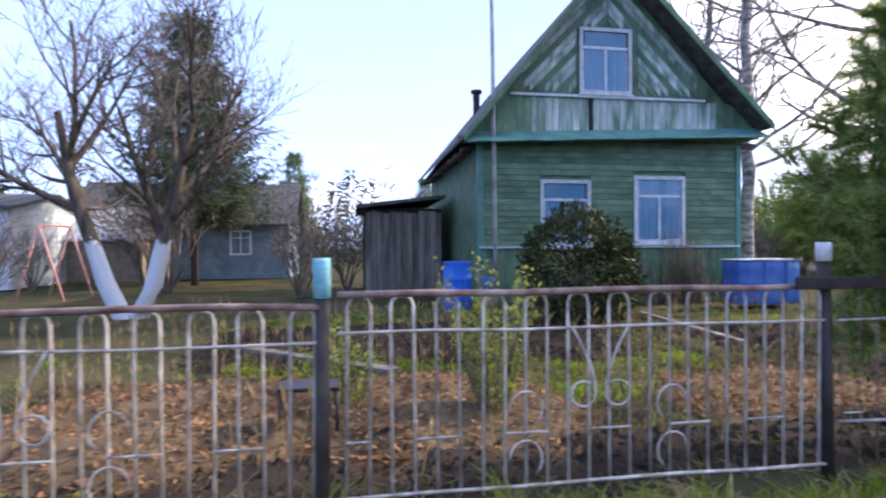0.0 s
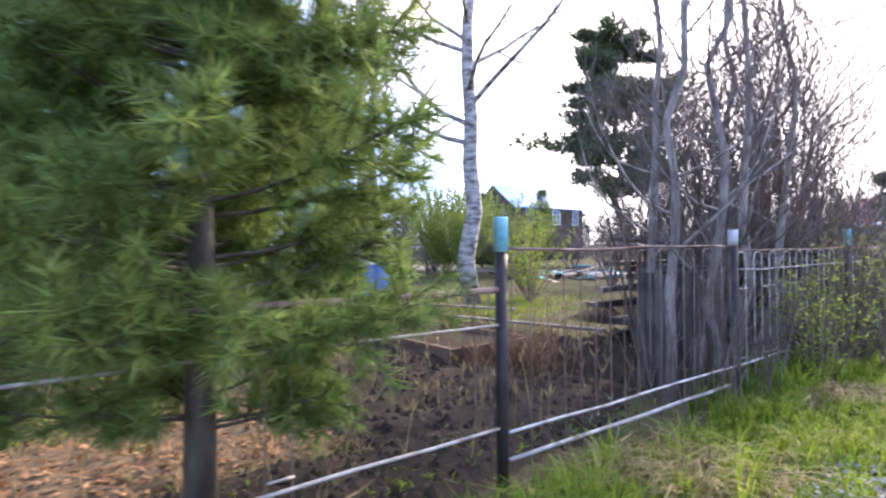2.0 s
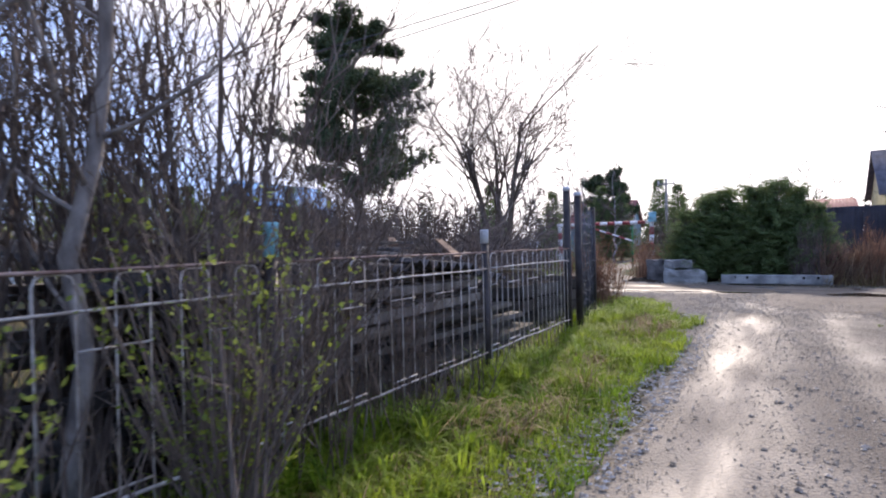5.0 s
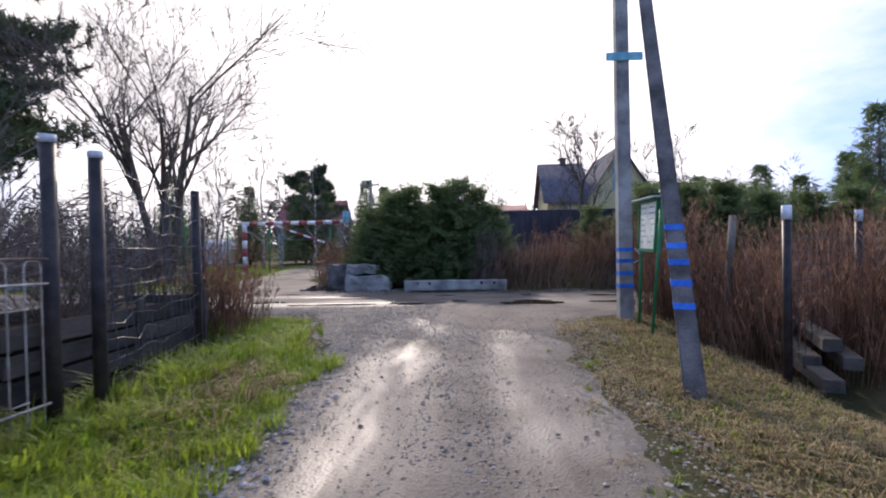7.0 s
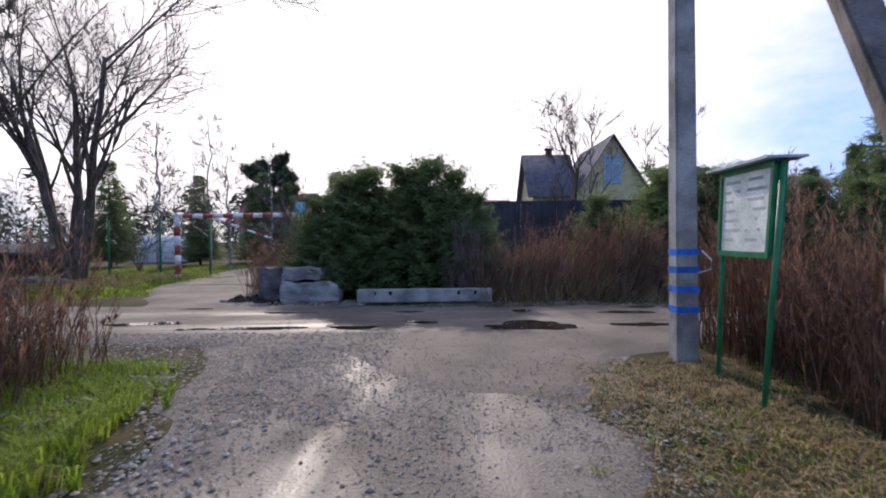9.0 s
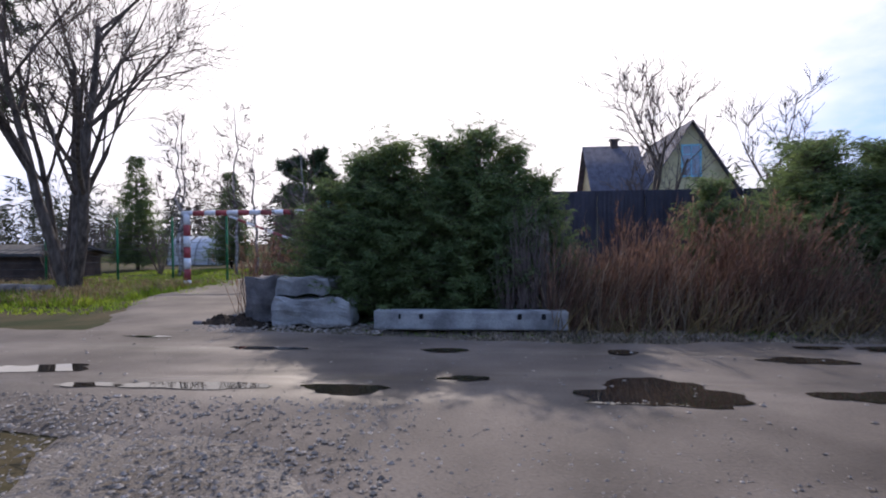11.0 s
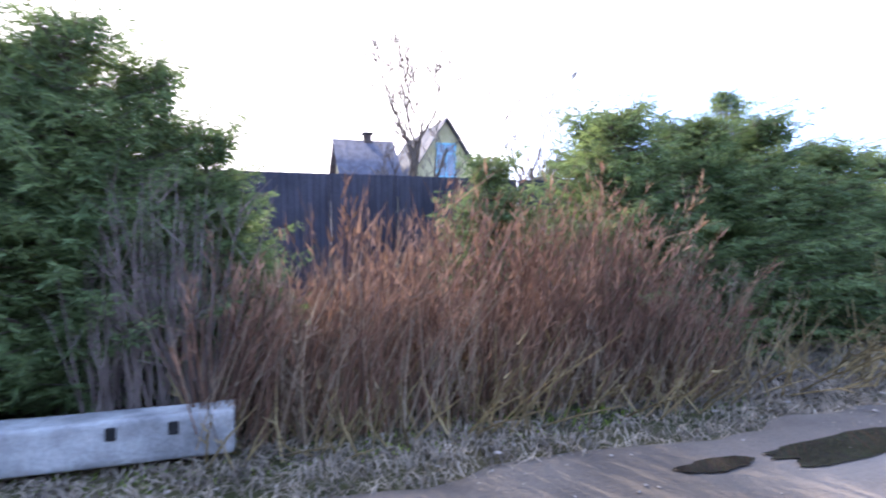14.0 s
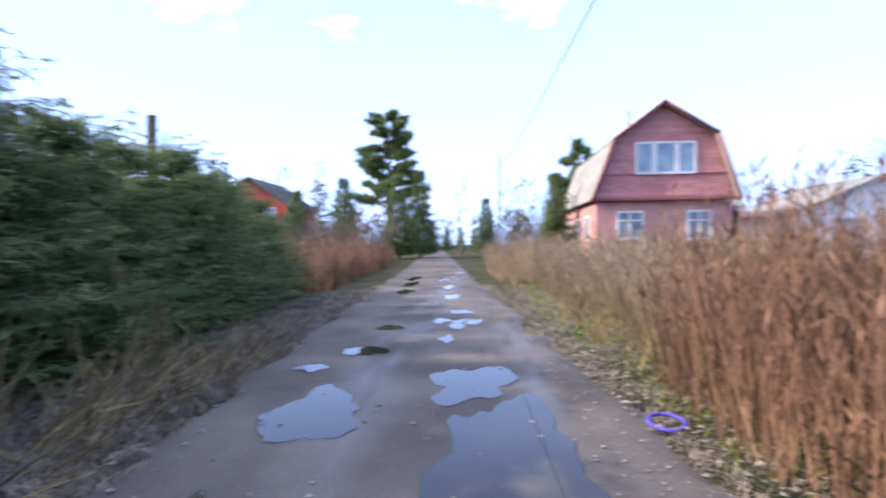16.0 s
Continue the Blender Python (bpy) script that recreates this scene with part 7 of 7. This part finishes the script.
# bare shrubs in the middle distance
bush = bare_tree("shrub", (-20, -9, 0), "grey leafless garden shrub", 3.2, 0.035, 9, 0.35, 3, (3, 4, 3), 0.6, 0.16, 0.06, 71, "twig", 0.5, cat="shrub", shrink=0.6, rmin=0.009)
rng_b = random.Random(6)
spots = [(-4.6, 7.6), (-5.4, 8.8), (-4.4, 9.6), (-6.3, 9.9), (-5.3, 10.8), (-7.2, 8.2), (-6.0, 7.0), (-7.6, 11.4), (-4.9, 12.8), (-26, 10), (-24, 16.5), (-28, 20), (-22.5, 21), (-30, 24), (-27, 13), (-16, -11.5), (-19, -16), (-22, -12), (-17.5, -10.2), (-23, -18), (-25, -8), (-28, -12), (-21, -21), (-13, -18), (-30, 4), (-28, 8), (-22, 8), (-20, 13), (-25, 14), (-19, 22), (-23, 25), (-29, 28), (-16, 30), (-6.5, 13.2), (-5.2, 12.0), (-7.5, 15), (-9, 11), (-12, 10), (-8, 8.5), (-10.5, 13), (-3.4, 24.5), (-2.5, 26), (-3.2, 22.2), (-15, 35), (-20, 37), (-24, 33), (-17, 27), (24, 24), (28, 23.5), (33, 25), (38, 26), (26, 27), (36, 23), (20, 24), (46, 12), (52, 14), (42, 3), (48, -4), (40, -8), (45, 6)]
for x, y in spots:
    s = rng_b.uniform(0.55, 1.1) * (1.4 if x < -18 or x > 20 else 1.0)
    bush.scale = (s * 1.2, s * 1.2, s)
    copy_thing(bush, pose(x, y, 0, 0, 0, rng_b.uniform(0, 360)))
bush.scale = (1, 1, 1)


def distant_woods():
    """A ragged belt of mixed trees round the horizon."""
    rng = random.Random(90)
    h = Heap()
    for i in range(1300):
        a = rng.uniform(0, 2 * math.pi)
        D = rng.uniform(52, 125)
        x, y = D * math.cos(a), 12 + D * math.sin(a)
        if abs(y - (21.5 + 0.085 * (x - 60))) < 7 and 0 < x < 108:
            continue
        if (x > 0 and D < 100 and abs(y - 24) < 10) or (-17 < x < 0 and 20 < y < 80):
            continue
        tall = rng.uniform(4, 9) * (1.15 if rng.random() < 0.15 else 1)
        conifer = rng.random() < 0.4
        for k in range(190):
            t = rng.uniform(0.0, 1)
            r = (1 - t) * tall * 0.24 if conifer else math.sin(math.pi * min(1, t * 0.85 + 0.15)) * tall * 0.32
            b = rng.uniform(0, 6.283)
            p = Vector((x + r * math.cos(b) * rng.uniform(0.2, 1), y + r * math.sin(b) * rng.uniform(0.2, 1), t * tall))
            v = (Vector((math.cos(b), math.sin(b), -0.3 if conifer else 0.9)) + rnd_dir(rng) * 0.6).normalized() * rng.uniform(0.5, 1.4)
            h.leafy(p, v, v.cross(rnd_dir(rng)).normalized(), 0.09 if conifer else 0.035)
    tagged(part("woods", h.mesh("woods", M["woods"]), None), "mixed distant woods along the horizon", "woods", kind="stuff")


distant_woods()

# ---- dry stalks ----
stalks("dry_stalks", "tall reddish dry stalks along the roadside", scatter(1600, (1.3, 19.15, 6.0, 20.6), 1), "reed", 1.75, 1, (0.16, -0.02), spread=0.24)
stalks("dry_stalks", "pale straw coloured dry stalks filling the verge", scatter(9000, (6.4, 9.0, 22, 14.55), 2, lambda x, y: y < 14.0 + (x - 8) * 0.085 and not (x < 8.5 and y > 13.9)), "reedpale", 1.5, 2, (-0.05, 0.06), spread=0.26, side_twigs=5)
stalks("dry_stalks", "distant straw coloured stalks", scatter(5000, (22, 3, 46, 16.0), 3, lambda x, y: y < 14.3 + (x - 8) * 0.085 and not (27.8 < x < 38.2 and 4.9 < y < 12)), "reedpale", 1.5, 3, (-0.05, 0.06), r=0.012)
stalks("dry_stalks", "brown dry stalks behind the notice board", scatter(7000, (3.6, 6.5, 9.5, 14.6), 4, lambda x, y: x > 3.75 + max(0, 10.5 - y) * 0.75), "reed", 1.75, 4, (-0.03, 0.0))
stalks("dry_stalks", "reddish thicket along the far road", scatter(2600, (19.5, 20.6, 44, 24.5), 5, lambda x, y: y > 20.7 + (x - 19) * 0.085), "reed", 1.7, 5, (0, 0), r=0.012)
stalks("dry_stalks", "upright bare stems in the spruce hedge", scatter(110, (0.6, 19.45, 1.4, 19.75), 6), "twig", 2.1, 6, (0, 0), r=0.007, plume=False, spread=0.12)
stalks("dry_stalks", "reddish shoots behind the concrete blocks", scatter(900, (-4.6, 20.8, -1.7, 24.0), 7), "reed", 1.5, 7, (0, 0))
stalks("dry_stalks", "pale bundle of stems under the spruces", scatter(40, (9.55, 19.75, 9.95, 20.05), 8), "drygrass", 1.2, 8, (0, 0), r=0.01, plume=False, spread=0.08)
stalks("dry_stalks", "bare red shoots by the wire fence", scatter(260, (-4.1, 11.2, -3.1, 13.0), 9), "reed", 1.5, 9, (0.1, 0), side_twigs=4)
stalks("dry_stalks", "dry weeds in the garden", scatter(900, (-12, -14, -3.0, 4), 10), "drygrass", 0.55, 10, (0, 0), r=0.004)
stalks("dry_stalks", "bundle of pale stems leaning on the house wall", scatter(90, (-12.5, -3.0, -12.35, -1.2), 12), "reedpale", 1.6, 12, (-0.03, 0), r=0.009, plume=False, spread=0.05)
stalks("dry_stalks", "dead shoots growing through the fence", scatter(380, (-3.2, -2.2, -2.2, 3.6), 11), "twig", 1.5, 11, (0.03, 0), plume=False)

stalks("dry_stalks", "pale straws mixed into the reddish thicket", scatter(850, (1.3, 19.0, 6.3, 20.4), 41), "reedpale", 1.55, 41, (0.14, -0.02), spread=0.3, plume=False)
stalks("dry_stalks", "grey broken stems leaning out of the thicket", scatter(340, (1.4, 18.75, 10.5, 19.5), 42), "drygrass", 0.9, 42, (0.2, -0.25), r=0.008, plume=False, spread=0.7)
stalks("dry_stalks", "grey broken stems leaning over the verge", scatter(160, (6.4, 13.6, 16, 14.9), 43, lambda x, y: y < 14.6 + (x - 8) * 0.085), "drygrass", 0.9, 43, (0.0, 0.25), r=0.008, plume=False, spread=0.6)
# ---- grass, litter and stones ----
blades("straw_mulch", "loose straw and chips over the mulched beds", scatter(6000, (-6.2, -13.3, -2.9, -4.6), 24), "mulch", 0.11, 0.007, 2.4, 14, "mulch", per=3)
blades("litter", "dead stems and leaves over the garden", scatter(3200, (-13, -14, -2.6, 7), 21), "litter", 0.12, 0.006, 2.0, 11, "litter", per=2)
blades("grass", "long tufts of verge grass by the fence", scatter(260, (-2.45, -13, -1.5, 12), 22), "grass", 0.36, 0.006, 0.8, 12, per=26)
blades("grass", "grey dead tufts on the verge", scatter(240, (-2.5, -13, -1.4, 9), 23), "drygrass", 0.34, 0.005, 1.3, 13, per=22)
lush = lambda x, y: (-2.45 < x < -1.05 - 0.12 * math.sin(y * 1.7) and y < 9.5) or (y >= 9.5 and -4.3 < x < -1.9 - 0.25 * (y - 11))
blades("grass", "lush green grass on the lane verge", scatter(19000, (-4.3, -13, -1.0, 13.2), 11, lush), "grass", 0.25, 0.006, 0.6, 1, per=3)
blades("grass", "tall rank grass along the foot of the fence", scatter(330, (-2.75, -2, -2.0, 9.5), 61), "grass", 0.48, 0.007, 0.7, 21, per=30)
blades("grass", "dry matted grass mixed into the verge", scatter(3200, (-4.3, -13, -0.9, 13.4), 12, lush), "drygrass", 0.2, 0.005, 1.2, 2, per=2)
blades("grass", "yellowed flattened grass by the strut", scatter(9000, (1.75, -3, 4.0, 13.3), 13, lambda x, y: x > 1.85 + 0.1 * math.sin(y * 2.1)), "drygrass", 0.15, 0.006, 1.3, 3, per=3)
blades("grass", "thin green grass among yellowed tufts", scatter(3500, (1.75, -3, 4.0, 13.3), 14, lambda x, y: x > 1.9), "grass", 0.1, 0.005, 0.6, 4, per=2)
blades("grass", "patchy garden grass", scatter(16000, (-13, -14, -2.9, 8), 15, None, lambda x, y: max(0.05, min(1, 0.3 + 1.4 * noise.noise(Vector((x * 0.35, y * 0.35, 3)))))), "grass", 0.1, 0.008, 0.7, 5, per=2)
blades("grass", "rank grass round the aspens", scatter(4500, (-17, 22.3, -8.6, 29.5), 58, lambda x, y: y > 22.4 + max(0, -9.6 - x) * 0.15), "grass", 0.3, 0.014, 0.9, 18, per=2)
blades("grass", "dead tall grass round the aspens", scatter(1800, (-17, 22.6, -9.0, 29.5), 59), "drygrass", 0.45, 0.012, 1.0, 19, per=3)
blades("litter", "pale dead stems strewn along the road edge", scatter(7000, (6.0, 18.6, 19, 20.4), 60, lambda x, y: 18.55 + max(0, x - 4) * 0.085 < y), "litter", 0.2, 0.007, 2.2, 20, "litter", per=2)
blades("grass", "fresh green grass between the garden beds", scatter(9000, (-8.8, -11.5, -4.6, -5.6), 55, None, lambda x, y: max(0.1, min(1, 0.6 + 1.2 * noise.noise(Vector((x * 0.5, y * 0.5, 6)))))), "grass", 0.12, 0.008, 0.7, 15, per=2)
blades("grass", "yellowed clumps creeping onto the gravel", scatter(130, (1.35, -3, 2.3, 12.5), 56), "drygrass", 0.13, 0.005, 1.4, 16, per=24)
blades("grass", "small green clumps creeping onto the gravel", scatter(70, (1.4, -3, 2.4, 12.5), 57), "grass", 0.12, 0.005, 0.9, 17, per=20)
blades("grass", "green lawn beyond the dirt track", scatter(12000, (-18, 21, -6.2, 40), 16, lambda x, y: x < -7.6 - 0.2 * math.sin(y) or y < 20), "grass", 0.13, 0.014, 0.6, 6, per=2)
blades("litter", "dead stalks and leaf litter under the hedge", scatter(12000, (-1.8, 18.1, 20, 20.9), 17, lambda x, y: y > 18.15 + max(0, x - 3) * 0.085), "litter", 0.14, 0.006, 2.0, 7, "litter", per=2)
blades("grass", "sparse grass at the foot of the hedge", scatter(2600, (-1.6, 18.6, 20, 20.3), 18, lambda x, y: y > 18.65 + max(0, x - 4) * 0.085), "grass", 0.09, 0.005, 0.8, 8, per=2)
blades("litter", "leaf litter along the stalk verge", scatter(5000, (5.5, 13.6, 22, 15.6), 19, lambda x, y: y < 14.95 + (x - 8) * 0.085), "litter", 0.12, 0.006, 2.0, 9, "litter", per=2)
blades("grass", "green tufts along the stalk verge", scatter(1600, (5.0, 13.6, 22, 15.2), 20, lambda x, y: y < 14.75 + (x - 8) * 0.085), "grass", 0.14, 0.006, 0.7, 10, per=3)


def stones(name, label, spots, lo, hi, seed, material="stone", z=0.03):
    rng = random.Random(seed)
    h = Heap()
    for x, y, _ in spots:
        s = lo + (hi - lo) * rng.random() ** 3
        b = len(h.v)
        c = Vector((x, y, z + s * 0.15))
        for dx, dy, dz in ((1, 0, 0), (0.3, 0.95, 0), (-0.8, 0.6, 0), (-0.8, -0.6, 0), (0.3, -0.95, 0), (0, 0, 0.5)):
            h.v.append(c + Vector((dx * rng.uniform(0.7, 1.2), dy * rng.uniform(0.7, 1.2), dz * rng.uniform(0.7, 1.2))) * s)
        h.f += [(b + i, b + (i + 1) % 5, b + 5) for i in range(5)]
    tagged(part(name, h.mesh(name, M[material]), None), label, "gravel", kind="stuff")


track = lambda x, y: min(abs(x + 0.35) / 0.42, abs(x - 1.05) / 0.38, 1)
stones("gravel_stones", "loose grey stones scattered over the lane", scatter(34000, (-1.5, -4, 2.1, 14.5), 31, None, lambda x, y: 0.12 + 0.88 * track(x, y) ** 2), 0.004, 0.016, 1)
stones("gravel_stones", "larger stones between the wheel tracks", scatter(2600, (-1.6, -4, 2.1, 14.5), 38, None, lambda x, y: 0.05 + 0.95 * track(x, y) ** 2), 0.01, 0.032, 8)
stones("gravel_stones", "coarse bluish gravel banked on the lane edge", scatter(4000, (-1.45, -6, -0.75, 11), 39, None, lambda x, y: max(0.05, 0.5 + 1.2 * noise.noise(Vector((x * 1.5, y * 0.5, 9))))), 0.008, 0.03, 9, "bluestone")
stones("gravel_stones", "gravel strewn at the junction edge", scatter(9000, (-4.5, 11.0, -0.1, 15.2), 32), 0.006, 0.03, 2, z=0.046)
stones("gravel_stones", "gravel carried onto the packed dirt tongue", scatter(5000, (-0.6, 10.5, 2.6, 15.0), 37, None, lambda x, y: max(0.03, 1.15 - (y - 10.5) / 4)), 0.004, 0.02, 7, z=0.048)
stones("gravel_stones", "stones along the lane edge", scatter(4000, (-1.75, -6, -1.0, 11), 33), 0.006, 0.035, 3)
stones("gravel_stones", "few stones on the dirt road", scatter(1500, (-6, 14.6, 20, 18.6), 34), 0.006, 0.03, 4, z=0.05)
stones("gravel_stones", "stones on the verge by the stalks", scatter(2500, (6, 14.2, 20, 15.4), 35, lambda x, y: y < 15.1 + (x - 8) * 0.085), 0.006, 0.03, 5)
stones("gravel_stones", "broken stones round the concrete blocks", scatter(900, (-4.4, 18.6, -1.2, 19.6), 36), 0.008, 0.045, 6)
blades("litter", "dead stalks strewn over the frayed road edge", scatter(3600, (4.5, 18.0, 22, 20.0), 62, lambda x, y: 18.05 < y - (x - 8) * 0.085 < 18.75), "litter", 0.13, 0.006, 2.4, 22, "litter", per=2)
blades("litter", "dead leaves creeping onto the road below the stalks", scatter(2200, (5.5, 14.6, 22, 16.6), 63, lambda x, y: 14.85 < y - (x - 8) * 0.085 < 15.35), "litter", 0.1, 0.006, 2.2, 23, "litter", per=2)
stones("gravel_stones", "small stones along the stalk side of the road", scatter(3000, (5.5, 14.6, 22, 16.8), 64, lambda x, y: 14.8 < y - (x - 8) * 0.085 < 15.55), 0.004, 0.016, 11, z=0.048)
stalks("dry_stalks", "reddish dead bush in front of the raised bed", scatter(150, (-5.15, -2.45, -4.35, -1.65), 65), "reed", 0.85, 65, (0, 0), r=0.005, plume=False, spread=0.38, side_twigs=5)
